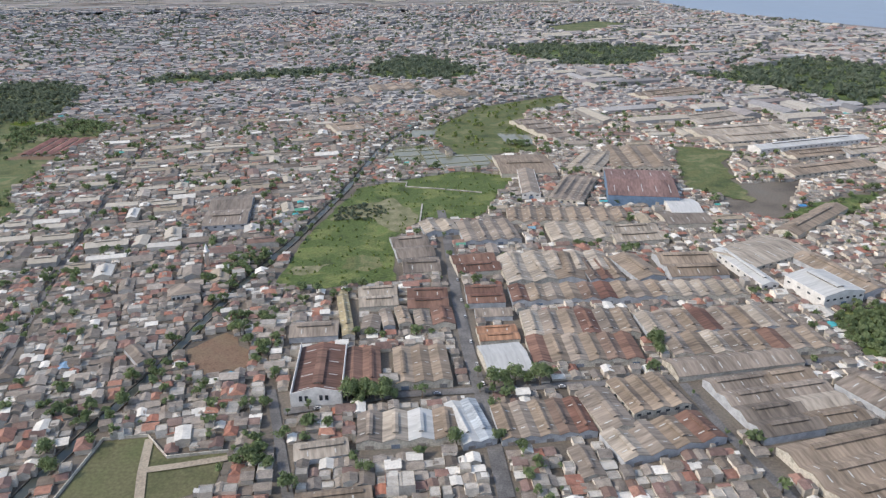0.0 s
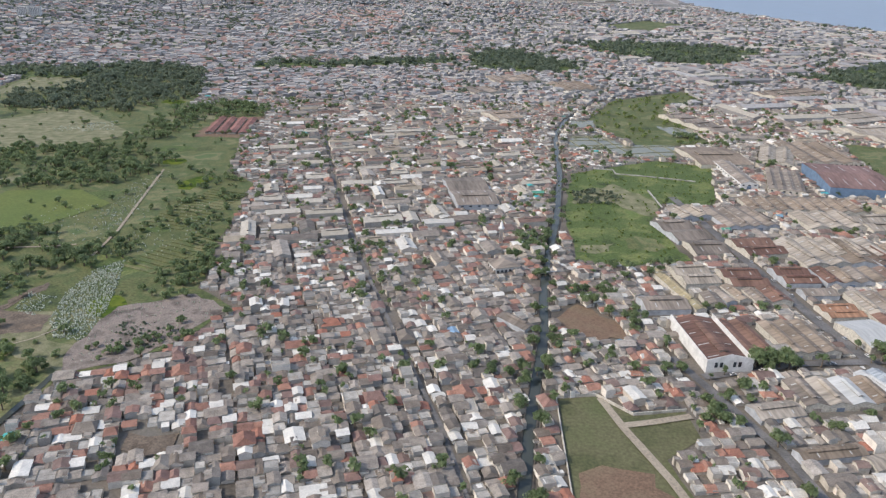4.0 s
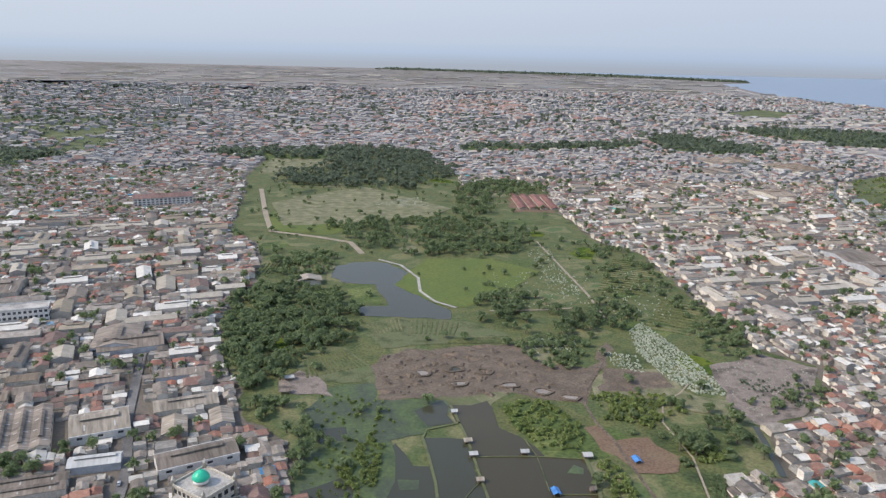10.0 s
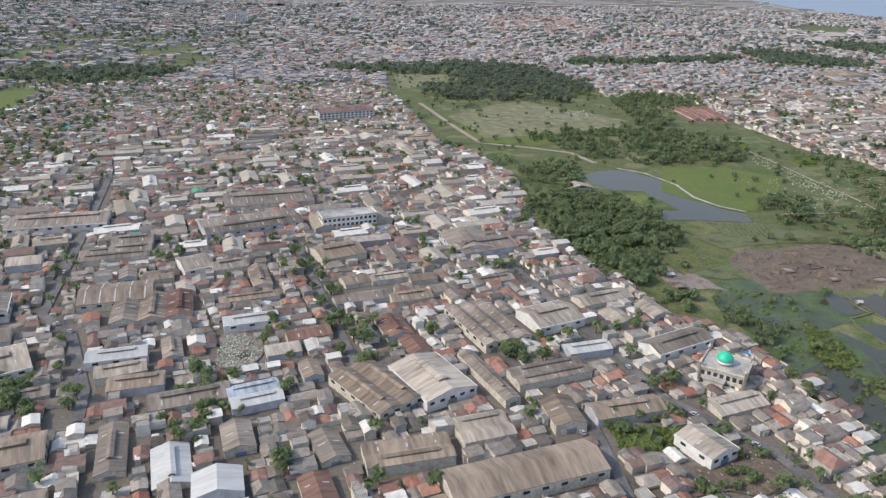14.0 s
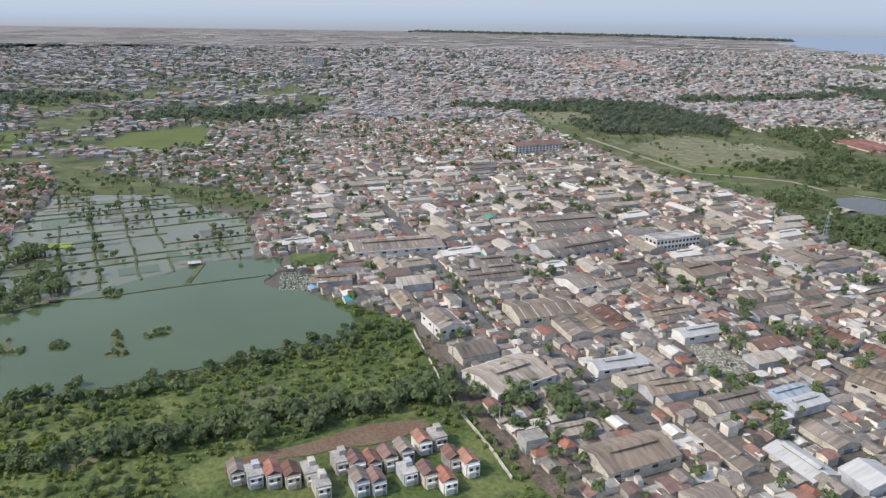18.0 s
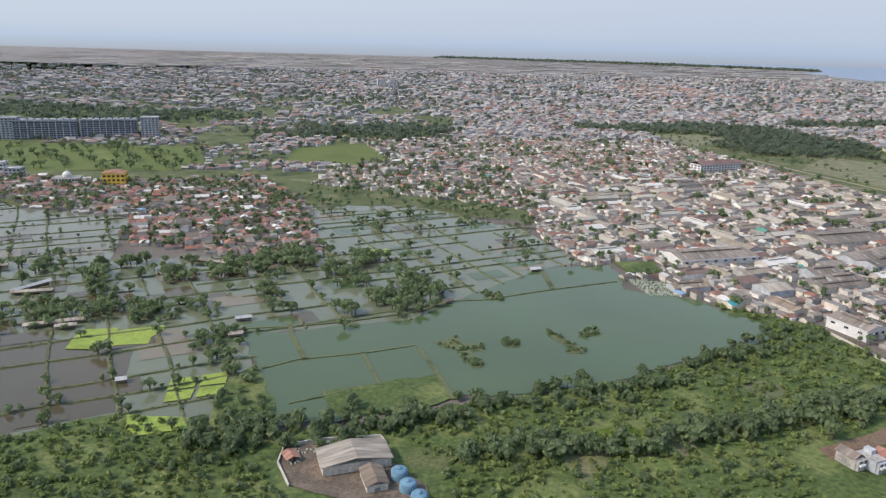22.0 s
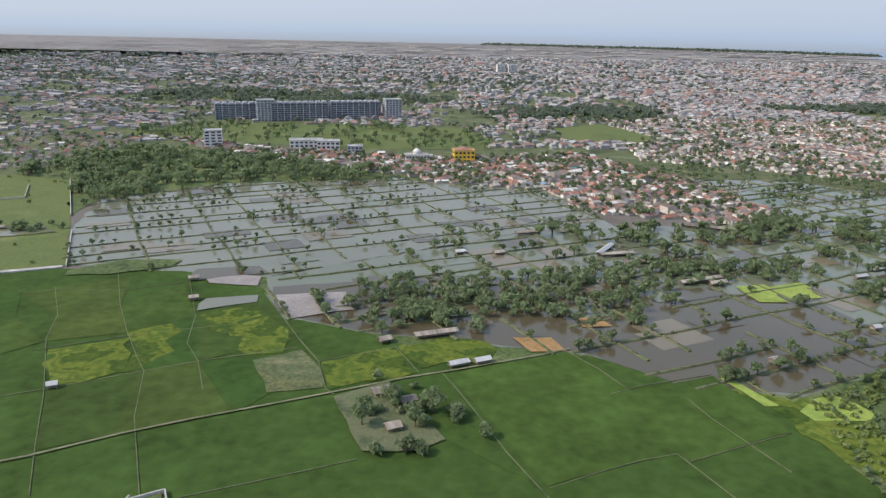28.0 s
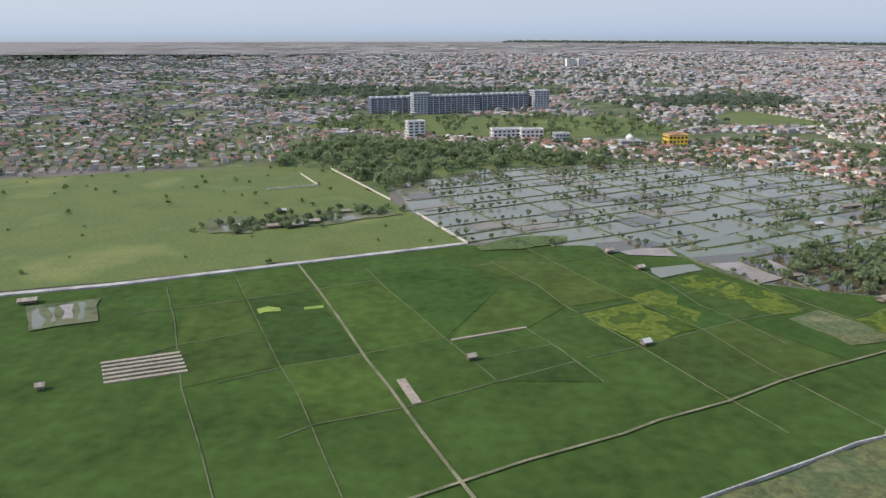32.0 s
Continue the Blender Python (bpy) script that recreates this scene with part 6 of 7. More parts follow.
x, y = np.random.default_rng(3).uniform(-755, -620, 160), np.random.default_rng(4).uniform(398, 485, 160)
ok = inside(x, y, [(-760, 462), (-671, 486), (-640, 440), (-625, 408), (-752, 400)])
x, y = x[ok], y[ok]
k = len(x)
s_ = rng.uniform(1.5, 5, k)
p8 = box_pts(s_ * 2, s_ * 1.3, 0.0, 1.0)
p8[:, 4:, :2] *= 0.35
p8[:, 4:, 2] = (0.9 + s_ * 0.22)[:, None]
heap.add(turned(x, y, rng.uniform(0, 3, k), p8), SIDES + [(4, 5, 6, 7)], 0)
tagged(heap.build("earth_heaps", [M_DIRT]), "low heaps of dug brown earth", "earth", kind="stuff")

# grave stones and refuse
stone = Batch()
for poly, n, sz in (([(-553, 532), (-537, 553), (-522, 496), (-512, 448), (-512, 413), (-533, 416), (-547, 440), (-557, 486)], 2600, 0.8), ([(-584, 486), (-560, 478), (-560, 447), (-580, 454)], 220, 0.8), ([(-651, 501), (-600, 521), (-605, 485), (-638, 476)], 200, 0.8), ([(-617, 769), (-591, 824), (-575, 629), (-595, 611)], 500, 0.8), ([(-832, 1037), (-758, 1091), (-738, 1028), (-820, 1006)], 350, 1.6), ([(-560, 560), (-500, 560), (-480, 700), (-545, 720)], 260, 0.8),
                    ([(-508, 464), (-458, 488), (-428, 458), (-467, 402), (-508, 377)], 260, 0.6), ([(-1390, 448), (-1359, 443), (-1361, 409), (-1383, 408)], 420, 0.9), ([(-1611, 180), (-1601, 192), (-1572, 203), (-1568, 196), (-1596, 182), (-1604, 171)], 220, 0.9), ([(-660, 700), (-560, 690), (-560, 600), (-660, 580)], 160, 0.8), (SCRAP_YARD, 420, 0.9), (DUSTY_YARD, 40, 0.7)):
    p = np.asarray(poly)
    x, y = rng.uniform(p[:, 0].min(), p[:, 0].max(), n), rng.uniform(p[:, 1].min(), p[:, 1].max(), n)
    ok = inside(x, y, poly)
    k = ok.sum()
    b8 = box_pts(sz * rng.uniform(0.5, 1.0, k), sz * rng.uniform(1.0, 1.9, k), 0.0, 1.0)
    b8[:, 4:, 2] = rng.uniform(0.7, 1.4, k)[:, None]
    stone.add(turned(x[ok], y[ok], rng.normal(0.3, 0.2, k), b8), SIDES + [(4, 5, 6, 7)], 0)
tagged(stone.build("grave_stones", [M_STONE]), "many small whitish grave stones and scattered rubble", "stones", kind="stuff")

# garden rows
rows_ = Batch()
for (x0, y0), (x1, y1), wd, n in (((-930, 700), (-915, 640), 40, 9), ((-560, 640), (-520, 760), 50, 16), ((-540, 540), (-500, 620), 40, 12)):
    dx, dy = x1 - x0, y1 - y0
    L = math.hypot(dx, dy)
    i = (np.arange(n) + 0.5) / n
    cx, cy = x0 + dx * i + dy / L * wd / 2, y0 + dy * i - dx / L * wd / 2
    b8 = box_pts(np.full(n, wd * 0.95), np.full(n, L / n * 0.55), 0.4, 0.95)
    rows_.add(turned(cx, cy, np.full(n, math.atan2(-dx, dy)), b8), SIDES + [(4, 5, 6, 7)], 0)
for quad, n in (([(-815, 458), (-788, 478), (-764, 446), (-806, 422)], 14), ([(-777, 532), (-748, 547), (-743, 518), (-768, 508)], 9), ([(-708, 494), (-704, 505), (-655, 513), (-657, 498)], 6), ([(-740, 545), (-695, 543), (-700, 510), (-738, 512)], 10), ([(-907, 705), (-868, 715), (-867, 677), (-907, 660)], 10)):
    (ax, ay), (bx, by), (cx, cy), (dx, dy) = quad
    for i in range(n):
        u = (i + 0.5) / n
        x0, y0, x1, y1 = ax + (bx - ax) * u, ay + (by - ay) * u, dx + (cx - dx) * u, dy + (cy - dy) * u
        L = math.hypot(x1 - x0, y1 - y0)
        b8 = box_pts(np.array([L * 0.94]), np.array([1.5]), 0.35, 1.0)
        rows_.add(turned(np.array([(x0 + x1) / 2]), np.array([(y0 + y1) / 2]), np.array([math.atan2(y1 - y0, x1 - x0)]), b8), SIDES + [(4, 5, 6, 7)], 0)
tagged(rows_.build("garden_rows", [M_GRASS]), "parallel vegetable beds", "garden", kind="stuff")

# ---------------------------------------------------------------- landmark buildings


def windows(ob, w, l, h, rows, cols, depth_cols=0, base=1.2, name="window", mat=M_GLASS, joined=False):
    step = h / rows
    for i in range(rows):
        spots_ = [(-w / 2 + (j + 0.5) * w / cols, -l / 2 - 0.05, w / cols * 0.6, 0.3) for j in range(cols)]
        spots_ += [(s * (w / 2 + 0.05), -l / 2 + (j + 0.5) * l / depth_cols, 0.3, l / depth_cols * 0.55) for j in range(depth_cols) for s in (-1, 1)]
        if joined:
            B = Batch()
            q = np.array(spots_)
            p = box_pts(q[:, 2], q[:, 3], i * step + base, i * step + base + step * 0.5)
            B.add(turned(q[:, 0], q[:, 1], np.zeros(len(q)), p), SIDES + [(4, 5, 6, 7)], 0)
            band_ = tagged(B.build("window_band", [mat]), kind="stuff")
            band_.parent = ob
        else:
            for x, y, a, b in spots_:
                box(name, x, y, i * step + base, a, b, step * 0.5, mat, ob)


def block(name, x, y, deg, w, l, h, rows, cols, wall, label, cat, side_cols=0):
    ob = thing(name, x, y, deg, label, cat)
    SITES.append((x, y, w, l, radians(deg)))
    box("wall", 0, 0, 0, w, l, h, wall, ob)
    box("roof_slab", 0, 0, h, w + 0.8, l + 0.8, 0.5, M_CONC, ob)
    for s in (-1, 1):
        box("parapet", s * (w / 2 + 0.15), 0, h + 0.5, 0.4, l + 0.8, 1.0, wall, ob)
        box("parapet", 0, s * (l / 2 + 0.15), h + 0.5, w, 0.4, 1.0, wall, ob)
    windows(ob, w, l, h, rows, cols, side_cols, joined=y > 900)
    return ob


for x, y, deg, w, h, n in ((-2325, 1190, 21, 105, 26, 16), (-2225, 1180, 18, 100, 30, 18), (-2130, 1215, 18, 92, 30, 18)):
    ob = block("apartment_block", x, y, deg, w, 26, h, 8, n, M_DARKP, "long dark apartment block with pale roof units", "apartment block")
    for i in range(1, 8):
        box("floor_band", 0, -13.2, i * h / 8 - 0.35, w, 0.5, 0.8, M_GREYP, ob)
    for i in range(9):
        box("roof_unit", -w / 2 + (i + 0.5) * w / 9, 0, h + 0.5, w / 13, 12, 3.2, M_GREYP, ob)
        box("pillar", -w / 2 + i * w / 9, -13.4, 0, 1.3, 0.8, h, M_GREYP, ob)
for x, y in ((-2282, 1165), (-2062, 1225)):
    block("apartment_tower", x, y, 18, 30, 26, 36, 9, 5, M_GREYP, "grey-white apartment tower beside a dark block", "apartment block", 3)
for x in (-1760, -1716):
    block("tower_block", x, 2760, 10, 34, 25, 36, 12, 6, M_WHITE, "distant white tower block", "apartment block")
ob = block("yellow_building", -1938, 782, 10, 26, 18, 15, 3, 5, M_YELLOWP, "bright yellow building with rows of windows", "building", 3)
gable_roof("roof", 0, 0, 15.6, 26, 18, 3.0, 0.6, 0.3, S_TILE, ob, 0.35)
block("white_building", -2277, 850, 20, 24, 16, 24, 6, 3, M_WHITE, "tall narrow white building behind trees", "building", 2)
block("white_building", -2150, 848, 12, 44, 18, 14, 3, 7, M_WHITE, "white three-storey building beside the village", "building", 2)
block("white_building", -2118, 836, 8, 30, 16, 15, 3, 5, M_WHITE, "bright white building beside the village", "building", 2)
block("grey_building", -2080, 816, 8, 20, 14, 12, 3, 4, M_GREYP, "small grey plastered building", "building", 2)
block("office_building", -1063, 517, 22, 46, 16, 13, 3, 12, M_WHITE, "long white three-storey office with dark windows", "building", 3)
ob = block("school", -1123, 985, 24, 80, 22, 13, 4, 14, M_WHITE, "long school building with a dark red roof", "building", 3)
gable_roof("roof", 0, 0, 14.6, 22, 80, 4, 0.8, 0.3, S_RED, ob).rotation_euler = (0, 0, math.pi / 2)
for i in range(4):
    ob = thing("market_hall", -602 + i * 16, 1068, 4, "long low hall with a dull red roof", "hall", "market halls")
    box("wall", 0, 0, 0, 11, 100, 3, M_CREAM, ob)
    gable_roof("roof", 0, 0, 3.1, 11.4, 102, 1.8, 0.6, 0.3, S_DULLRED, ob)
ob = thing("park_hall", -846, 640, 15, "hall with a pale curved roof among trees", "hall")
box("wall", 0, 0, 0, 24, 14, 5, M_CREAM, ob)
gable_roof("roof", 0, 0, 5.1, 25, 15, 3, 1.0, 0.3, S_PALE, ob)


def ring(r, z, n=20):
    return [(r * math.cos(2 * math.pi * i / n), r * math.sin(2 * math.pi * i / n), z) for i in range(n)]


def lathe(name, prof, mat, parent, x=0.0, y=0.0, label="", n=20):
    v, f = [], []
    for r, z in prof:
        v += [(a + x, b + y, c) for a, b, c in ring(max(r, 0.02), z, n)]
    for i in range(len(prof) - 1):
        for j in range(n):
            f.append((i * n + j, i * n + (j + 1) % n, (i + 1) * n + (j + 1) % n, (i + 1) * n + j))
    f.append(tuple(range(n))[::-1])
    f.append(tuple((len(prof) - 1) * n + j for j in range(n)))
    ob = part(name, v, f, mat, parent, label)
    if n > 8:
        ob.data.shade_smooth()
    return ob


def dome(ob, x, y, z, r, mat, label):
    lathe("drum", [(r * 0.95, z - 1.6), (r * 0.95, z)], M_WHITE, ob, x, y)
    lathe("dome", [(r * 0.95, z)] + [(r * math.cos(a) * (1.08 if 0.1 < a < 0.7 else 1.0), z + r * 1.15 * math.sin(a)) for a in [i * 0.15 for i in range(1, 11)]], mat, ob, x, y, label)
    lathe("finial", [(0.25, z + r * 1.12), (0.1, z + r * 1.7)], mat, ob, x, y, n=8)


mosque = thing("mosque", -829, 277, -32, "cream mosque with a green dome and arched windows", "mosque")
SITES.append((-829, 277, 30, 30, 0.0))
box("wall", 0, 0, 0, 23, 20, 10, M_CREAM, mosque)
box("roof_slab", 0, 0, 10, 24.5, 21.5, 0.5, M_CONC, mosque)
for s in (-1, 1):
    box("parapet", s * 12, 0, 10.5, 0.5, 21, 1.0, M_CREAM, mosque)
    box("parapet", 0, s * 10.5, 10.5, 23.5, 0.5, 1.0, M_CREAM, mosque)
dome(mosque, -1, -1, 13.2, 4.2, M_GREENP, "glossy green dome")
box("porch", -3, -12.5, 0, 10, 5, 6, M_CREAM, mosque)
box("porch_roof", -3, -12.5, 6, 11, 6, 0.5, M_CONC, mosque)
windows(mosque, 23, 20, 10, 2, 7, 5)
for sx, sy in ((-1, -1), (1, -1), (-1, 1), (1, 1)):
    lathe("minaret", [(0.9, 0), (0.9, 13), (1.2, 13.2), (0.7, 14), (0.1, 15.8)], M_CREAM, mosque, sx * 11.5, sy * 10, n=10)
tower = thing("white_minaret", -212, 601, 0, "tall slender white minaret among houses", "minaret")
lathe("shaft", [(2.0, 0), (1.8, 17), (2.8, 17.3), (2.8, 18.6), (1.6, 18.8), (1.5, 22), (0.2, 25)], M_WHITE, tower, n=12)
mosq2 = thing("small_mosque", -214, 545, 18, "small white mosque with a grey hipped roof", "mosque")
SITES.append((-214, 548, 30, 26, 0.3))
box("wall", 0, 0, 0, 22, 18, 7, M_WHITE, mosq2)
gable_roof("roof", 0, 0, 7, 22, 18, 4, 1.0, 0.3, S_GREY, mosq2, 0.8)
windows(mosq2, 22, 18, 7, 1, 6, 4)
mosq3 = thing("village_mosque", -1997, 782, 10, "white village mosque with a pale dome", "mosque")
box("wall", 0, 0, 0, 30, 20, 8, M_WHITE, mosq3)
box("roof_slab", 0, 0, 8, 31, 21, 0.5, M_CONC, mosq3)
dome(mosq3, 0, 0, 10.2, 5, M_WHITE, "")
windows(mosq3, 30, 20, 8, 2, 8, 4)

# canal bridge
bridge = thing("footbridge", -178, 541, 15, "pale concrete bridge over the canal", "bridge")
box("deck", 0, 0, 1.4, 22, 7, 0.6, M_CONC, bridge)
for s in (-1, 1):
    box("railing", 0, s * 3.4, 2.0, 22, 0.25, 1.0, M_WHITE, bridge)
    box("abutment", s * 8, 0, 0, 2, 7, 1.4, M_CONC, bridge)

# blue tarpaulin shelters beside the track and on the pond
for x, y in ((-596, 325), (-647, 291)):
    ob = thing("tarpaulin_shelter", x, y, 10, "small shelter under a bright blue tarpaulin", "shelter", "tarpaulin shelters")
    gable_roof("roof", 0, 0, 2.2, 4, 6, 1.0, 0.3, 0.1, M_TARP, ob)
    for dx, dy in ((-1.7, -2.6), (1.7, -2.6), (-1.7, 2.6), (1.7, 2.6)):
        box("post", dx, dy, 0, 0.25, 0.25, 2.3, M_WOOD, ob)

# villas beside the red earth
row_rng = random.Random(12)
for x, y in ((-1355, 183), (-1347, 181), (-1339, 181), (-1331, 181), (-1323, 183), (-1311, 191), (-1304, 189), (-1297, 191), (-1290, 194), (-1283, 199), (-1275, 207), (-1268, 211), (-1261, 194), (-1254, 190), (-1301, 176), (-1294, 177), (-1281, 184), (-1272, 182), (-1317, 174), (-1264, 178)):
    flat = row_rng.random() < 0.35
    wallm = row_rng.choice((M_WHITE, M_CREAM, M_GREYP, M_CREAM, M_CONC))
    roofm, word = row_rng.choice(((S_RED, "red-brown"), (S_TILE, "orange tile"), (S_GREY, "grey"), (S_RUST, "dark rust-red")))
    ob = thing("row_house", x, y, 24, "narrow two-storey row house with a flat roof and front gable" if flat else f"narrow two-storey row house with a pitched {word} roof", "house", "row houses")
    hh = row_rng.uniform(5.4, 6.8)
    box("wall", 0, 0, 0, 6.6, 10, hh, wallm, ob)
    if flat:
        box("roof", 0, 0, hh, 6.8, 10.2, 0.3, M_CONC, ob)
        box("stair_head", 1.2, 2, hh + 0.3, 3, 4, 2.2, wallm, ob)
    else:
        gable_roof("roof", 0, 0.6, hh, 6.6, 9.5, 1.8, 0.4, 0.2, roofm, ob)
    box("front_bay", 0, -5.6, 0, 5.6, 1.4, hh - 0.4, wallm, ob)
    box("balcony", -1.0, -6.8, 3.0, 3.2, 1.1, 0.9, M_WHITE, ob)
    box("door", 1.6, -6.35, 0, 1.2, 0.15, 2.2, M_DOOR, ob)
    for sx in (-1.5, 1.5):
        box("window", sx, -6.35, 4.0, 1.4, 0.15, 1.3, M_GLASS, ob)

# farmstead with tanks beside the lake
ob = thing("farm_shed", -1578, 176, 18, "pale shed with a broad tan roof beside water tanks", "shed")
box("wall", 0, 0, 0, 30, 15, 5, M_CREAM, ob)
gable_roof("roof", 0, 0, 5, 30, 15, 2.4, 0.8, 0.3, S_PALE, ob)
box("door", 4, -7.6, 0, 4, 0.2, 3.4, M_DOOR, ob)
for dx, dy in ((-1557.5, 165), (-1553.5, 156), (-1548.5, 148)):
    ob = thing("water_tank", dx, dy, 0, "round dull blue water tank on bare ground", "tank", "water tanks")
    lathe("body", [(3.5, 0), (3.6, 0.4), (3.6, 4.2), (3.0, 4.9)], M_TANK, ob, n=16)
    lathe("lid", [(1.0, 4.9), (0.9, 5.4)], M_TANK, ob, n=12)
ob = thing("farm_shed", -1606, 178, 30, "small open shed with an orange-red roof", "shed")
gable_roof("roof", 0, 0, 2.6, 6, 7, 0.9, 0.4, 0.2, S_TILE, ob)
for dx, dy in ((-2.6, -3.1), (2.6, -3.1), (-2.6, 3.1), (2.6, 3.1)):
    box("post", dx, dy, 0, 0.3, 0.3, 2.7, M_WOOD, ob)
ob = thing("farm_shed", -1568, 161, 18, "low wing of a shed with a tan roof", "shed")
box("wall", 0, 0, 0, 9, 14, 4, M_CREAM, ob)
gable_roof("roof", 0, 0, 4, 9, 14, 1.6, 0.6, 0.25, S_TAN, ob)
box("door", 0, -7.05, 0, 2.4, 0.2, 2.6, M_DOOR, ob)
ribbon("farm_wall", [(-1603, 157), (-1611, 174), (-1611, 188), (-1595, 194), (-1568, 198), (-1565, 192)], 0.6, 0, M_CREAM, "low pale farmyard wall", "wall", 1.8)

# huts and sheds on the banks
for x, y, deg, w, l in ((-1667, 315, 20, 8, 5), (-1669, 342, 20, 10, 4), (-1710, 249, 20, 5, 4), (-1788, 201, 30, 5, 5), (-1989, 217, 30, 6, 5), (-1534, 383, 20, 6, 4), (-1462, 464, 20, 9, 5), (-1947, 381, 20, 7, 5), (-1918, 381, 20, 7, 5),
                        (-1829, 384, 15, 26, 4), (-1816, 366, 15, 26, 4), (-1962, 227, 21, 24, 5), (-1785, 327, 24, 34, 4), (-2136, 158, 25, 4, 4), (-2122, 309, 25, 6, 4), (-2220, 141, 25, 4, 3), (-2110, 273, 25, 5, 4), (-2402, 111, 25, 3, 3), (-2463, 212, 20, 9, 5),
                        (-1985, 159, 25, 9, 6), (-1973, 151, 25, 7, 5), (-1950, 190, 25, 10, 4), (-1938, 194, 25, 8, 4), (-1978, 128, 25, 6, 5), (-817, 421, 15, 8, 6), (-815, 400, 10, 9, 6), (-701, 377, 10, 5, 4), (-693, 341, 10, 6, 5), (-690, 326, 10, 6, 5), (-687, 300, 10, 5, 4), (-699, 277, 5, 6, 5), (-660, 330, 5, 6, 4), (-624, 328, 8, 7, 6), (-627, 294, 10, 4, 4), (-2363, 374, 20, 12, 5), (-2348, 376, 20, 12, 4), (-2336, 388, 20, 9, 5), (-2369, 422, 20, 8, 5), (-2391, 374, 20, 7, 5), (-2316, 420, 20, 9, 4), (-1836, 395, 60, 30, 4), (-1775, 322, 20, 12, 4), (-1890, 440, 20, 22, 4), (-1740, 470, -20, 30, 4), (-1715, 462, -20, 30, 4)):
    if -900 < x < -500:
        w, l = w * 0.7, l * 0.7
    ob = thing("hut", x, y, deg, "small plank hut with a pale sheet roof on a bank", "hut", "bank huts")
    r = random.Random(int(x * 7 + y))
    gm = r.choice((S_WHITE, S_PALE, S_PALE, S_GREY))
    for sx, sy in ((-1, -1), (1, -1), (1, 1), (-1, 1)):
        box("post", sx * (w / 2 - 0.2), sy * (l / 2 - 0.2), 0, 0.25, 0.25, 3.0, M_WOOD, ob)
    box("plank_wall", 0, 0.3, 0.9, w * 0.9, l * 0.7, 1.9, M_WOOD, ob)
    gable_roof("roof", 0, 0, 2.8, l, w, 1.0, 0.5, 0.12, gm, ob)
    ob.children[-1].rotation_euler = (0, 0, math.pi / 2)
    box("door", w * 0.2, -l * 0.35 + 0.28, 0.9, 0.9, 0.1, 1.7, M_DOOR, ob)

def car(x, y, deg, paint, label):
    ob = thing("car", x, y, deg, label, "car", "parked cars", 0.85)
    w, l = 1.75, 4.3
    part("body", [(-w / 2, -l / 2, 0.3), (w / 2, -l / 2, 0.3), (w / 2, l / 2, 0.3), (-w / 2, l / 2, 0.3), (-w / 2, -l / 2, 0.9), (w / 2, -l / 2, 0.9), (w / 2, l / 2, 0.8), (-w / 2, l / 2, 0.8)], BOX, paint, ob)
    box("cabin", 0, -0.3, 0.88, w * 0.94, 2.5, 0.62, M_GLASS, ob, "", 0.78)
    box("roof", 0, -0.3, 1.5, w * 0.76, 2.0, 0.05, paint, ob)
    for sx in (-1, 1):
        for sy in (-1.35, 1.35):
            box("wheel", sx * w / 2, sy, 0.0, 0.25, 0.62, 0.62, M_DARKP, ob)


car_rng = random.Random(3)
for line, n in (([(24, 401), (18, 452), (11, 546), (6, 647)], 7), ([(-90, 378), (-32, 394), (98, 405), (166, 414)], 7), ([(-1169, 257), (-1206, 321), (-1234, 343), (-1255, 420)], 5), ([(-833, 215), (-870, 258), (-882, 300)], 4), ([(-907, 200), (-931, 268), (-955, 320)], 3)):
    for i in range(n):
        u = (i + car_rng.uniform(0.1, 0.9)) / n * (len(line) - 1)
        a, b, f_ = line[int(u)], line[int(u) + 1], u - int(u)
        tone, word = car_rng.choice(((M_WHITE, "white"), (M_WHITE, "white"), (M_DARKP, "dark grey"), (M_GREYP, "silver grey")))
        car(a[0] + (b[0] - a[0]) * f_, a[1] + (b[1] - a[1]) * f_, math.degrees(math.atan2(b[1] - a[1], b[0] - a[0])) - 90, tone, f"small {word} car on the street")

# lattice mast among the houses beside the park
mast = thing("lattice_mast", -924, 527, 20, "slender grey steel lattice mast among houses", "mast")
for sx, sy in ((-1, -1), (1, -1), (1, 1), (-1, 1)):
    part("leg", [(sx * 2.4 - 0.2, sy * 2.4, 0), (sx * 2.4 + 0.2, sy * 2.4, 0), (sx * 2.4, sy * 2.4 + 0.3, 0), (sx * 0.5 - 0.12, sy * 0.5, 34), (sx * 0.5 + 0.12, sy * 0.5, 34), (sx * 0.5, sy * 0.5 + 0.2, 34)], [(0, 1, 4, 3), (1, 2, 5, 4), (2, 0, 3, 5), (0, 2, 1), (3, 4, 5)], M_GREYP, mast)
for i in range(9):
    z_ = 2.0 + i * 3.7
    k_ = 2.4 - 1.9 * z_ / 34
    for s in (-1, 1):
        box("brace", 0, s * k_, z_, 2 * k_, 0.2, 0.25, M_GREYP, mast)
        box("brace", s * k_, 0, z_ + 0.01, 0.2, 2 * k_, 0.25, M_GREYP, mast)

# field electricity poles along the unpaved road
for i in range(5):
    ob = thing("utility_pole", -1226 - i * 11, 192 + i * 34, 0, "grey concrete utility pole beside the road", "pole", "utility poles")
    lathe("shaft", [(0.28, 0), (0.16, 13)], M_CONC, ob, n=8)
    box("crossarm", 0, 0, 12.0, 2.6, 0.2, 0.2, M_WOOD, ob)

# ---------------------------------------------------------------- trees
green = Batch()


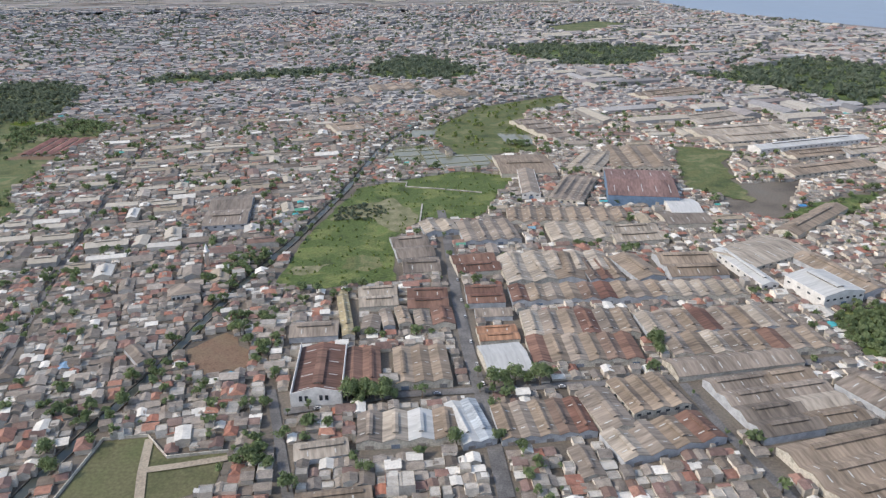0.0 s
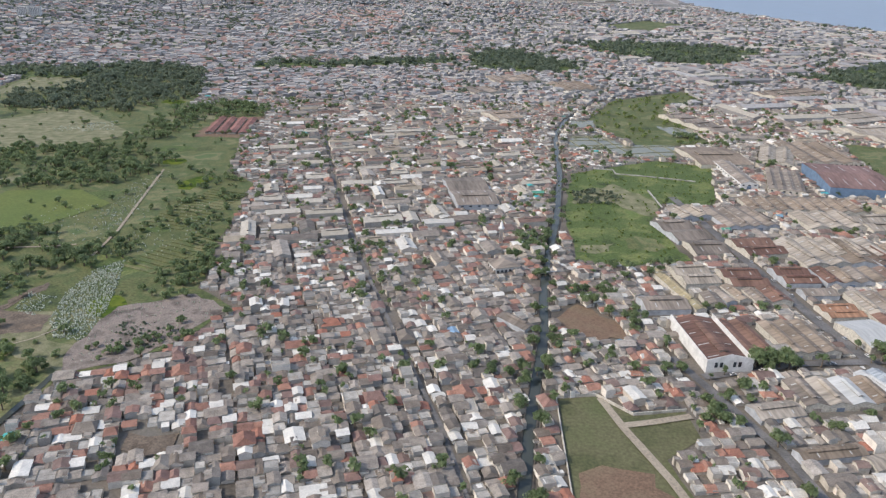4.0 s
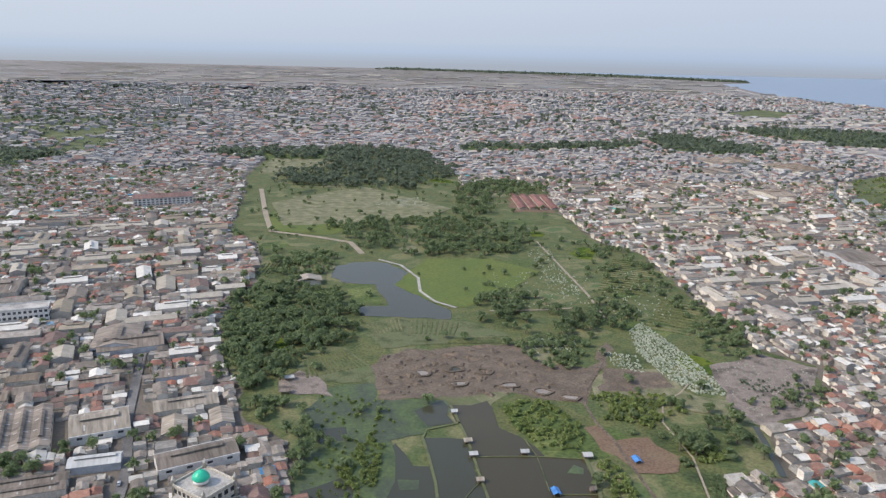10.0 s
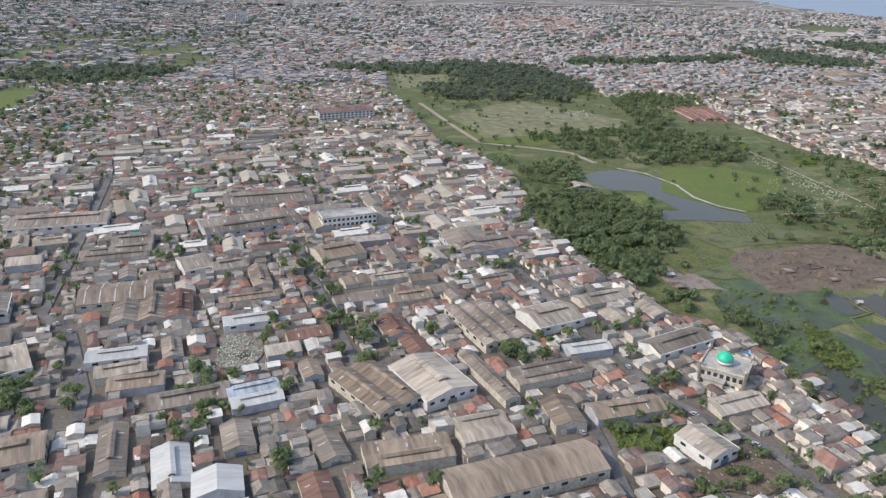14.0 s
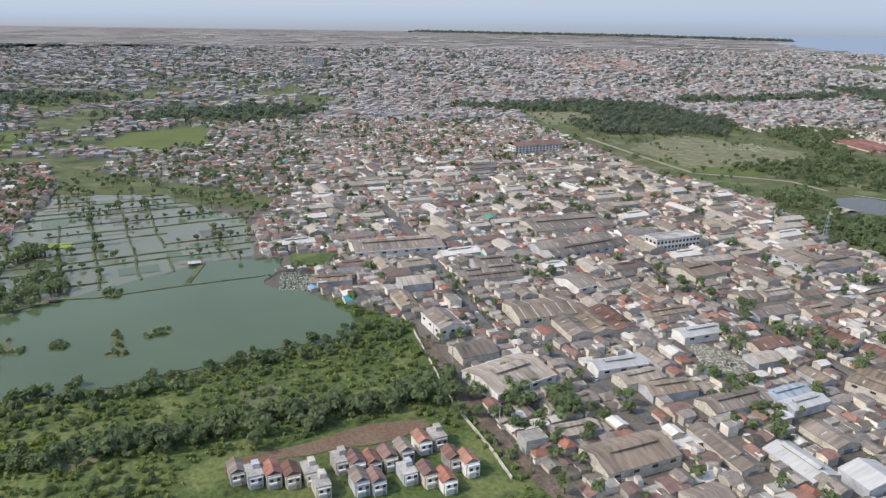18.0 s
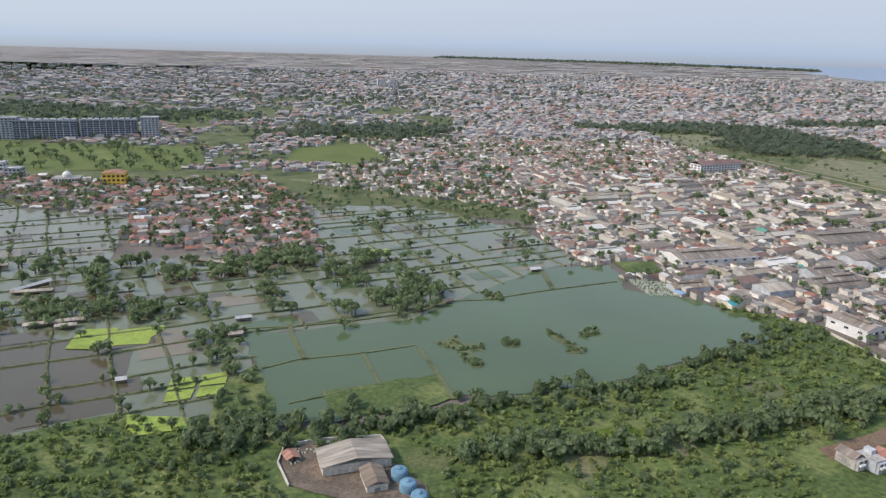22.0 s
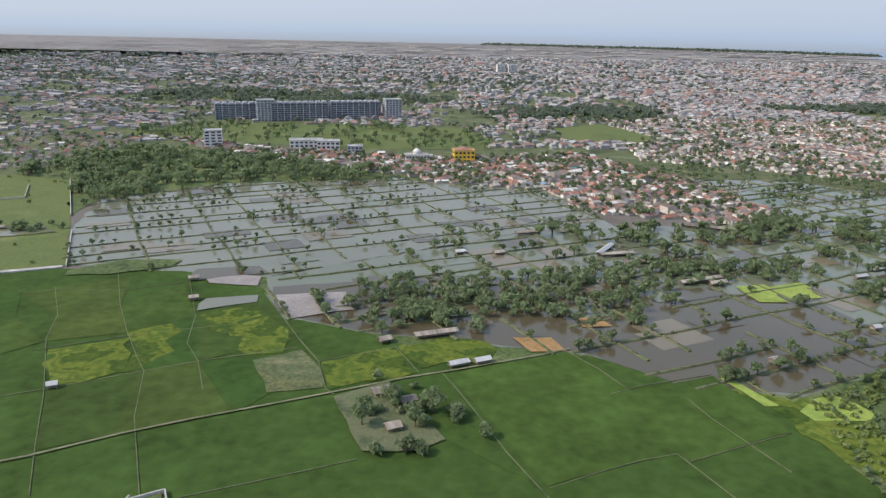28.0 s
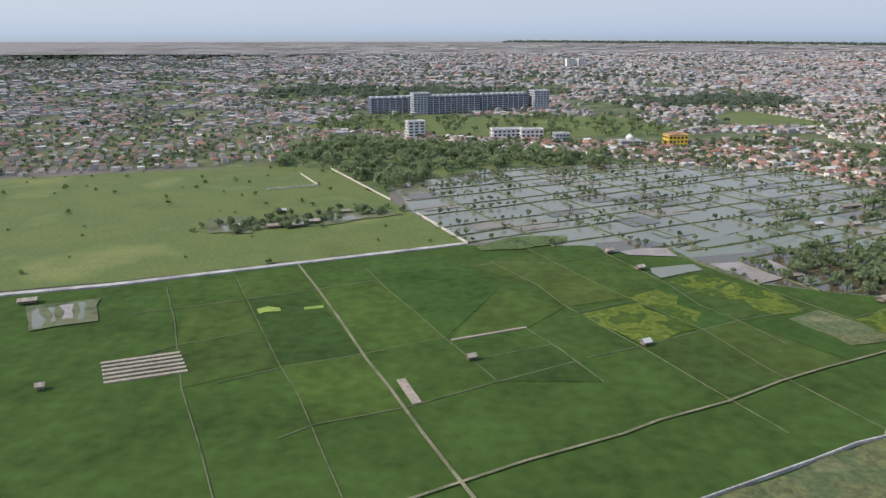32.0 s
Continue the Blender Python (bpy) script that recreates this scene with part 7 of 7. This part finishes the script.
def scatter(poly, n, seed):
    r = np.random.default_rng(seed)
    p = np.asarray(poly)
    x = r.uniform(p[:, 0].min(), p[:, 0].max(), n * 5)
    y = r.uniform(p[:, 1].min(), p[:, 1].max(), n * 5)
    ok = inside(x, y, poly)
    return x[ok][:n], y[ok][:n]


def wood(poly, n, seed, r0, r1, leaves_n=48, size=1.1, mat=0, avoid=()):
    x, y = scatter(poly, n, seed)
    spill = 0.0 if r1 < 3 else 7.0
    x, y = x + rng.normal(0, 1, len(x)) * spill, y + rng.normal(0, 1, len(y)) * spill
    ok = np.ones(len(x), bool)
    for a in avoid:
        ok &= ~inside(x, y, a)
    x, y = x[ok], y[ok]
    r = rng.uniform(r0, r1, len(x)) * (1.0 if r1 < 3 else 1.3)
    leaves(green, x, y, r * 0.35, r, r * 1.35, leaves_n, size * r / (r0 + r1) * 2, rng, mat)
    if r1 > 3:
        trunks(green, x, y, r * 1.1, r * 0.09, 2)


PARK_POND = [(-827, 662), (-829, 700), (-812, 716), (-790, 722), (-772, 716), (-753, 690), (-743, 660), (-736, 620), (-723, 592), (-704, 571), (-704, 548), (-783, 551), (-790, 576), (-761, 578), (-779, 640), (-813, 645)]
DUG = [(-767, 466), (-729, 491), (-671, 489), (-583, 500), (-577, 501), (-600, 340), (-570, 300), (-612, 300), (-621, 404), (-753, 396)]
BLACK = [(-709, 399), (-683, 392), (-663, 359), (-628, 334), (-626, 200), (-740, 200), (-744, 355)]
wood([(-905, 570), (-900, 608), (-862, 618), (-838, 611), (-805, 589), (-785, 547), (-787, 498), (-803, 470), (-827, 450), (-832, 417), (-846, 400), (-869, 444)], 380, 21, 2.2, 4.6, mat=3)
wood([(-900, 720), (-850, 740), (-830, 680), (-880, 660)], 60, 22, 2.5, 4.5)
wood([(-810, 755), (-824, 828), (-868, 882), (-804, 918), (-679, 943), (-606, 870), (-603, 803), (-634, 765), (-685, 762), (-752, 747), (-768, 793)], 330, 23, 2.4, 5.0, mat=3)
wood([(-1030, 1290), (-940, 1400), (-960, 1500), (-970, 1650), (-870, 1690), (-780, 1600), (-690, 1340), (-770, 1150), (-880, 1150), (-1000, 1180)], 800, 24, 3.0, 6.4, 40, 1.4, 4)
wood([(-690, 1200), (-627, 1270), (-552, 1215), (-560, 1150), (-640, 1130), (-640, 960), (-700, 960)], 150, 25, 3.0, 6.0, 45, 1.1, 3)
wood(PARK, 420, 26, 1.2, 3.6, 45, 0.9, 0, (PARK_POND, DUG, BLACK))
wood([(-687, 575), (-674, 609), (-644, 627), (-608, 580), (-544, 599), (-545, 542), (-610, 525), (-678, 538)], 90, 27, 2.4, 5.0, 55, 1.0, 3)
wood([(-655, 496), (-635, 502), (-613, 509), (-594, 492), (-605, 465), (-624, 450), (-644, 469)], 70, 28, 1.4, 3.0, 50, 0.9)
wood([(-603, 389), (-581, 410), (-549, 406), (-549, 375), (-580, 367), (-598, 374)], 40, 30, 1.2, 2.8, 45, 0.9, 1)
wood([(-621, 321), (-608, 327), (-604, 284), (-606, 265), (-611, 262), (-618, 294)], 60, 117, 1.2, 2.2, 45, 0.8, 1)
wood([(-608, 411), (-554, 412), (-574, 364), (-605, 374)], 150, 29, 0.8, 1.8, 36, 0.8, 1)
wood([(-566, 353), (-544, 354), (-540, 329), (-558, 324)], 70, 136, 0.8, 2.0, 40, 0.8, 1)
wood([(-535, 381), (-514, 379), (-518, 349), (-531, 354)], 22, 137, 1.4, 2.9, 50, 0.9, 3)
wood([(-559, 312), (-551, 312), (-558, 285), (-557, 235), (-563, 235), (-566, 285)], 150, 138, 0.8, 1.7, 36, 0.8, 3)
wood([(-570, 327), (-566, 327), (-566, 321), (-570, 321)], 5, 139, 1.6, 2.6, 60, 0.9, 3)
wood([(-454, 310), (-444, 305), (-438, 285), (-446, 276)], 14, 140, 1.4, 2.8, 50, 0.9, 0)
wood([(-500, 500), (-495, 560), (-500, 640), (-475, 640), (-470, 500), (-508, 480)], 45, 31, 1.2, 3.0, 50, 0.9, 0, ([(-515, 470), (-458, 492), (-424, 458), (-467, 395), (-512, 370)],))
wood([(-570, 840), (-500, 820), (-480, 640), (-560, 600)], 70, 32, 1.0, 3.2, 45, 0.9)
# lake bank: a dense belt, then loose bushes
ROW_TREES = [(-1532, 182), (-1501, 188), (-1453, 188), (-1412, 205), (-1372, 219), (-1339, 230), (-1305, 241), (-1251, 266)]
FARM_TREES = [(-1660, 190), (-1630, 208), (-1600, 214), (-1565, 212), (-1540, 203)]
ROW_PLOT = [(-1375, 195), (-1345, 208), (-1300, 232), (-1270, 236), (-1235, 190), (-1240, 150), (-1380, 150)]
FARMYARD = [(-1618, 178), (-1602, 197), (-1568, 203), (-1540, 178), (-1538, 135), (-1575, 135), (-1606, 150)]
wood([(-1640, 200), (-1591, 205), (-1506, 240), (-1444, 258), (-1373, 300), (-1325, 328), (-1300, 345), (-1310, 318), (-1373, 285), (-1444, 243), (-1506, 225), (-1591, 190), (-1650, 180)], 420, 33, 1.4, 3.4, mat=3)
wood(VEG, 5400, 34, 0.8, 1.9, 14, 0.9, 1, (ROW_PLOT, FARMYARD))
wood(VEG, 500, 35, 1.4, 2.8, 40, 0.9, 0, (ROW_PLOT, FARMYARD))
for line, n, wide, s in (((ROW_TREES), 150, 4.0, 36), ((FARM_TREES), 34, 8.0, 37)):
    u = np.sort(np.random.default_rng(s).random(n)) * (len(line) - 1)
    x, y = np.interp(u, range(len(line)), [q[0] for q in line]), np.interp(u, range(len(line)), [q[1] for q in line])
    x, y = x + rng.normal(0, wide, n), y + rng.normal(0, wide, n)
    r = rng.uniform(2.6, 5.2, n)
    leaves(green, x, y, 0.6 + r * 0.35, r, r * 1.4, 60, 0.36 * r, rng, 3)
    trunks(green, x, y, r * 1.1, r * 0.09, 2)
wood(GREEN_PLOT, 130, 118, 0.6, 1.3, 26, 0.8, 1)
wood([(-905, 233), (-864, 233), (-868, 228), (-900, 228)], 16, 119, 1.6, 3.0, 60, 0.9)
wood(DUSTY_YARD, 14, 120, 1.6, 3.2, 60, 0.9)
wood([(-1116, 262), (-1098, 262), (-1090, 222), (-1108, 220)], 26, 121, 1.8, 3.6, 60, 0.9)
wood(GREEN_A, 350, 37, 0.5, 1.2, 22, 0.7, 1)
wood([(-117, 773), (-84, 785), (-58, 755), (-85, 729), (-121, 728)], 130, 130, 1.0, 2.2, 40, 0.8, 4)
wood([(-187, 621), (-167, 633), (-186, 561), (-199, 566)], 22, 131, 2.0, 4.0, 60, 0.9, 3)
wood([(-148, 515), (-132, 516), (-150, 479), (-163, 479)], 12, 132, 2.4, 4.2, 60, 0.9, 3)
wood([(-479, 555), (-452, 570), (-444, 523), (-477, 497)], 40, 133, 1.8, 3.6, 60, 0.9)
wood([(-496, 443), (-444, 432), (-467, 398), (-491, 402)], 90, 134, 0.5, 1.2, 30, 0.7, 4)
wood([(90, 1068), (136, 1063), (140, 1052), (90, 1056)], 16, 135, 2.4, 4.4, 50, 0.9, 3)
wood(GREEN_B, 120, 38, 1.5, 3.0, 35, 1.0, 1)
wood(WOOD_GATES, 380, 39, 3.0, 6.5, 55, 1.2)
wood([(-2001, 237), (-2017, 291), (-1990, 314), (-1915, 319), (-1874, 346), (-1830, 362), (-1751, 367), (-1687, 372), (-1705, 333), (-1800, 327), (-1850, 245), (-1873, 244), (-1900, 260), (-1934, 241), (-1972, 239)], 400, 40, 1.6, 4.0, 44, 0.85)
wood([(-1890, 449), (-1800, 460), (-1690, 480), (-1640, 500), (-1660, 440), (-1800, 400)], 75, 41, 2.4, 5.0, 60)
wood([(-1998, 130), (-1985, 172), (-1960, 150), (-1954, 122), (-1981, 102)], 20, 42, 1.6, 3.4, 70, 0.9)
wood([(-2417, 380), (-2338, 416), (-2275, 436), (-2282, 416), (-2343, 372), (-2403, 356)], 60, 43, 1.4, 3.2, 55, 0.9)
for i, poly in enumerate(ISLETS):
    wood(poly, 26, 80 + i, 0.9, 1.7, 30, 0.7)
for i, (poly, n) in enumerate((([(-1579, 358), (-1552, 369), (-1555, 383), (-1565, 401), (-1590, 392)], 26), ([(-1573, 405), (-1535, 396), (-1545, 415), (-1577, 425)], 22), ([(-1615, 415), (-1592, 396), (-1611, 456), (-1626, 451)], 22), ([(-1612, 343), (-1601, 343), (-1608, 360), (-1618, 360)], 7), ([(-1662, 371), (-1644, 362), (-1664, 405), (-1674, 396)], 12), ([(-1668, 462), (-1641, 456), (-1660, 505), (-1682, 498)], 20), ([(-1606, 456), (-1588, 456), (-1599, 492), (-1615, 492)], 14), ([(-1245, 264), (-1232, 246), (-1218, 251), (-1226, 269)], 14), ([(-1217, 226), (-1202, 234), (-1186, 251), (-1203, 255)], 16), ([(-1285, 259), (-1269, 266), (-1255, 278), (-1253, 269), (-1283, 242)], 16), ([(-1365, 227), (-1341, 238), (-1314, 246), (-1304, 238), (-1325, 223), (-1364, 216)], 22))):
    wood(poly, n, 90 + i, 3.0, 5.0, 70, 0.9)
wood([(-770, 300), (-752, 344), (-741, 335), (-745, 289), (-764, 290)], 110, 110, 1.0, 1.8, 40, 0.8, 1)
wood([(-670, 393), (-640, 398), (-622, 364), (-622, 336), (-650, 337), (-664, 362)], 150, 111, 1.0, 2.2, 40, 0.8, 1)
wood([(-793, 396), (-759, 405), (-738, 375), (-745, 200), (-770, 200), (-784, 345)], 160, 112, 0.6, 1.3, 26, 0.8, 1)
wood([(-1689, 319), (-1683, 339), (-1657, 279), (-1626, 214), (-1639, 211), (-1661, 264)], 34, 113, 1.6, 3.4, 70, 0.8)
wood([(-835, 392), (-799, 376), (-789, 342), (-776, 315), (-784, 312), (-798, 336), (-806, 366), (-838, 380)], 34, 114, 1.8, 3.8, 60, 0.9)
wood([(-1237, 240), (-1231, 241), (-1208, 186), (-1214, 183)], 46, 115, 1.2, 2.4, 45, 0.8)
wood([(-505, 400), (-470, 385), (-440, 430), (-470, 410)], 22, 116, 1.6, 3.2, 50, 0.9)
wood(MEADOW, 150, 44, 3.0, 6.0, 45, 1.3)
wood(GRASS, 90, 45, 1.0, 2.6, 35, 0.9, 1)
for i in (4, 5):
    wood(FAR_WOODS[i], 130 if i == 4 else 22, 50 + i, 1.6, 3.4, 55, 0.9)
for i, n in ((0, 420), (1, 380), (2, 300), (6, 200), (7, 360), (8, 150), (9, 170)):
    x, y = scatter(FAR_WOODS[i], n, 300 + i)
    x, y = x + rng.normal(0, 24, len(x)), y + rng.normal(0, 24, len(y))
    r = rng.uniform(6, 11, len(x))
    leaves(green, x, y, r * 0.2, r, r * 1.1, 14, 0.5 * r, rng, 4)
# wooded spit along the far shore
u = rng.random(900)
x, y = np.interp(u, [0, 0.45, 1], [-1500, 750, 1960]), np.interp(u, [0, 0.45, 1], [8950, 8060, 6800])
x, y = x - np.abs(rng.normal(0, 70, 900)) * (1.1 - u), y - np.abs(rng.normal(0, 110, 900)) * (1.1 - u)
r = rng.uniform(18, 34, 900)
leaves(green, x, y, r * 0.05, r, r * 0.32, 10, 0.6 * r, rng, 4)
# trees on the pond banks
for pts, share, r0, r1, n in ((line_w, 0.55, 1.1, 4.6, 60), (line_g, 0.75, 1.0, 3.4, 45)):
    lump = np.array([noise.noise((a / 38, b / 38, 4)) for a, b in pts])
    keep = rng.random(len(pts)) < share * np.clip(0.6 + 3.2 * lump, 0.08, 2.4)
    x, y = pts[keep].T + rng.normal(0, 0.5, (2, keep.sum()))
    r = r0 + (r1 - r0) * rng.random(len(x)) ** 1.6
    dusk = rng.random(len(x)) < 0.6
    for pick_, m_ in ((dusk, 3), (~dusk, 0)):
        leaves(green, x[pick_], y[pick_], 0.6 + r[pick_] * 0.3, r[pick_], r[pick_] * 1.5, n, 0.34 * r[pick_], rng, m_)
    trunks(green, x, y, r * 1.1, r * 0.1, 2)
# groves between the houses
tx, ty = rng.uniform(-1600, 900, 5200), rng.uniform(330, 1300, 5200)
ok = np.array([noise.noise((x / 55, y / 40, 8)) for x, y in zip(tx, ty)]) > 0.2
for poly in OPEN:
    ok &= ~inside(tx, ty, poly)
for cx, cy, w, l, a in SITES:
    ok &= np.hypot(tx - cx, ty - cy) > 0.42 * math.hypot(w, l)
tx, ty = tx[ok], ty[ok]
r = rng.uniform(2.6, 5.2, len(tx))
leaves(green, tx, ty, 1.6 + r * 0.4, r, r * 1.4, 26, 0.44 * r, rng, 3)
trunks(green, tx, ty, r * 1.2, r * 0.1, 2)
# trees between the houses
tx, ty = rng.uniform(-1700, 900, 11000), rng.uniform(100, 1300, 11000)
ok = np.ones(len(tx), bool)
for poly in OPEN:
    ok &= ~inside(tx, ty, poly)
for cx, cy, w, l, a in SITES:
    ok &= np.hypot(tx - cx, ty - cy) > 0.5 * math.hypot(w, l)
ok &= np.array([noise.noise((x / 70, y / 70, 5)) for x, y in zip(tx, ty)]) > -0.04
tx, ty = tx[ok], ty[ok]
r = 1.4 + 3.2 * rng.random(len(tx)) ** 1.5
leaves(green, tx, ty, 2.0 + r * 0.4, r, r * 1.5, 28, 0.42 * r, rng)
trunks(green, tx, ty, r * 1.2, r * 0.1, 2)
tx, ty = rng.uniform(-5200, 1500, 19000), rng.uniform(900, 4100, 19000)
ok = np.ones(len(tx), bool)
for poly in OPEN:
    ok &= ~inside(tx, ty, poly)
ok &= (ty > 1300) | (tx < -1450)
ok &= np.array([noise.noise((x / 190, y / 190, 9)) for x, y in zip(tx, ty)]) > np.where(tx < -1500, -0.35, -0.15) + np.clip(ty - 2800, 0, 1700) / 4500
ok &= ~inside(tx, ty, VILLAGE) | (rng.random(len(tx)) < 0.4)
tx, ty = tx[ok], ty[ok]
r = rng.uniform(3, 6.5, len(tx)) * np.where(ty > 2000, 1.35, 1.0)
leaves(green, tx, ty, 1.0 + r * 0.2, r, r * 1.3, 13, 0.5 * r, rng, 4)
vx, vy = [np.concatenate(q) for q in zip(scatter(VILLAGE, 760, 61), scatter(VILLAGE_W, 700, 62), scatter([(-1700, 700), (-1440, 620), (-1440, 1000), (-1700, 1000)], 220, 63))]
r = rng.uniform(2, 4, len(vx))
leaves(green, vx, vy, 1.0 + r * 0.4, r, r * 1.5, 36, 0.38 * r, rng, 3)
tagged(green.build("tree_cover", [M_LEAF, M_PALE_LEAF, M_BARK, M_DARK_LEAF, M_DULL_HAZED_LEAF]), "green broadleaf trees, palms and bushes", "trees", kind="stuff")

# near trees with trunk and crown
PROTO = []
for i in range(6):
    tr = np.random.default_rng(100 + i)
    h = (5.5, 7, 8.5, 6, 9, 7.5)[i]
    ob = thing("tree", -5000 - 30 * i, -2400, 0, "broad dark green leafy tree", "tree", "broadleaf trees")
    trunk_ = lathe("trunk", [(0.45, 0), (0.3, h * 0.35), (0.2, h * 0.6)], M_BARK, ob, n=7)
    for j in range(2):
        a = j * 2.9 + i
        ex, ey = math.cos(a) * h * 0.3, math.sin(a) * h * 0.3
        part("limb", [(0.14, 0, h * 0.3), (-0.14, 0, h * 0.3), (0, 0.14, h * 0.36), (ex + 0.05, ey, h * 0.68), (ex - 0.05, ey, h * 0.68), (ex, ey + 0.05, h * 0.7)], [(0, 1, 4, 3), (1, 2, 5, 4), (2, 0, 3, 5), (0, 2, 1), (3, 4, 5)], M_BARK, trunk_)
    Bc = Batch()
    o1 = np.ones(1)
    for q in range(3):
        leaves(Bc, o1 * tr.normal(0, h * 0.12), o1 * tr.normal(0, h * 0.12), o1 * h * (0.32 + 0.1 * q), o1 * h * (0.52 - 0.08 * q), o1 * h * 0.55, 150, 0.55, tr)
    crown = Bc.build("crown", [M_LEAF])
    crown.parent = ob
    PROTO.append(ob)
spots = [(-110, 347), (-103, 338), (-94, 351), (-116, 328), (-97, 325), (-106, 343), (-953, 319), (-943, 324), (-935, 315), (-925, 320), (-920, 311), (-932, 306), (-947, 301), (-871, 353), (-876, 358), (-898, 434), (-930, 269), (-906, 275), (-860, 270), (-865, 332), (-825, 326), (-812, 257), (-1114, 272), (-1100, 242), (-1094, 269), (-1026, 316), (-1029, 309), (-1223, 377), (-1105, 214), (-1108, 266), (-343, 649), (-338, 615), (-312, 627), (-293, 617), (-425, 669), (-394, 427), (-424, 452), (-329, 482), (-196, 579), (-178, 598), (-191, 610), (-190, 561), (-56, 391), (-50, 393), (-62, 389), (-53, 386), (-45, 391), (-38, 396), (-40, 388), (-48, 399), (-58, 396), (-34, 390), (30, 402), (37, 404), (44, 408), (52, 408), (60, 406), (66, 412), (-108, 338), (-102, 331), (-106, 327), (130, 648), (138, 645), (146, 652), (172, 638), (148, 455), (146, 440), (-66, 474), (-56, 472), (-46, 471), (-113, 383), (-15, 335), (5, 343), (-128, 445), (-132, 455), (-131, 436), (-142, 463), (-43, 319), (-106, 337), (-110, 330), (145, 454), (147, 462), (248, 432), (-83, 306), (-158, 485), (-34, 1020), (-152, 478), (120, 655), (126, 652), (-222, 258), (-236, 250)]
for poly, n, s in (([(-905, 620), (-864, 661), (-813, 594), (-806, 522), (-820, 400), (-845, 385), (-885, 530)], 50, 72), ([(-1280, 260), (-1060, 260), (-1000, 180), (-1240, 180)], 26, 73), ([(-800, 330), (-790, 380), (-785, 300), (-785, 220)], 8, 74), ([(-1998, 130), (-1985, 172), (-1960, 150), (-1954, 122)], 6, 75), ([(-560, 400), (-520, 400), (-520, 330), (-570, 330)], 14, 76), ([(-960, 330), (-900, 330), (-900, 270), (-950, 280)], 20, 77)):
    spots += list(zip(*scatter(poly, n, s)))
for i in range(14):
    y_ = 270 + i * 15
    spots.append((float(np.interp(y_, [262, 295, 341, 397, 440, 480], [-1024, -1034, -1050, -1070, -1088, -1096])) + (5 if i % 2 else -5), y_))
for i in range(46):
    y_ = 240 + i * 16
    x_ = float(np.interp(y_, [q[1] for q in CANAL], [q[0] for q in CANAL]))
    if i % 3 != 1:
        spots.append((x_ + (6.5 if i % 2 else -6.5), y_))
tree_rng = random.Random(8)
for x, y in spots:
    if any(abs((x - cx) * math.cos(a) + (y - cy) * math.sin(a)) < w / 2 + 1 and abs((y - cy) * math.cos(a) - (x - cx) * math.sin(a)) < l / 2 + 1 for cx, cy, w, l, a in SITES):
        continue
    copy_thing(tree_rng.choice(PROTO), pose(x * K, y * K, 0.1, 0, 0, tree_rng.uniform(0, 360)) @ Matrix.Scale(tree_rng.uniform(1.4, 1.8) if -70 < x < 70 and 380 < y < 415 else tree_rng.uniform(0.9, 1.5), 4))
for p_ in PROTO:
    for o in (*p_.children_recursive, p_):
        bpy.data.objects.remove(o)
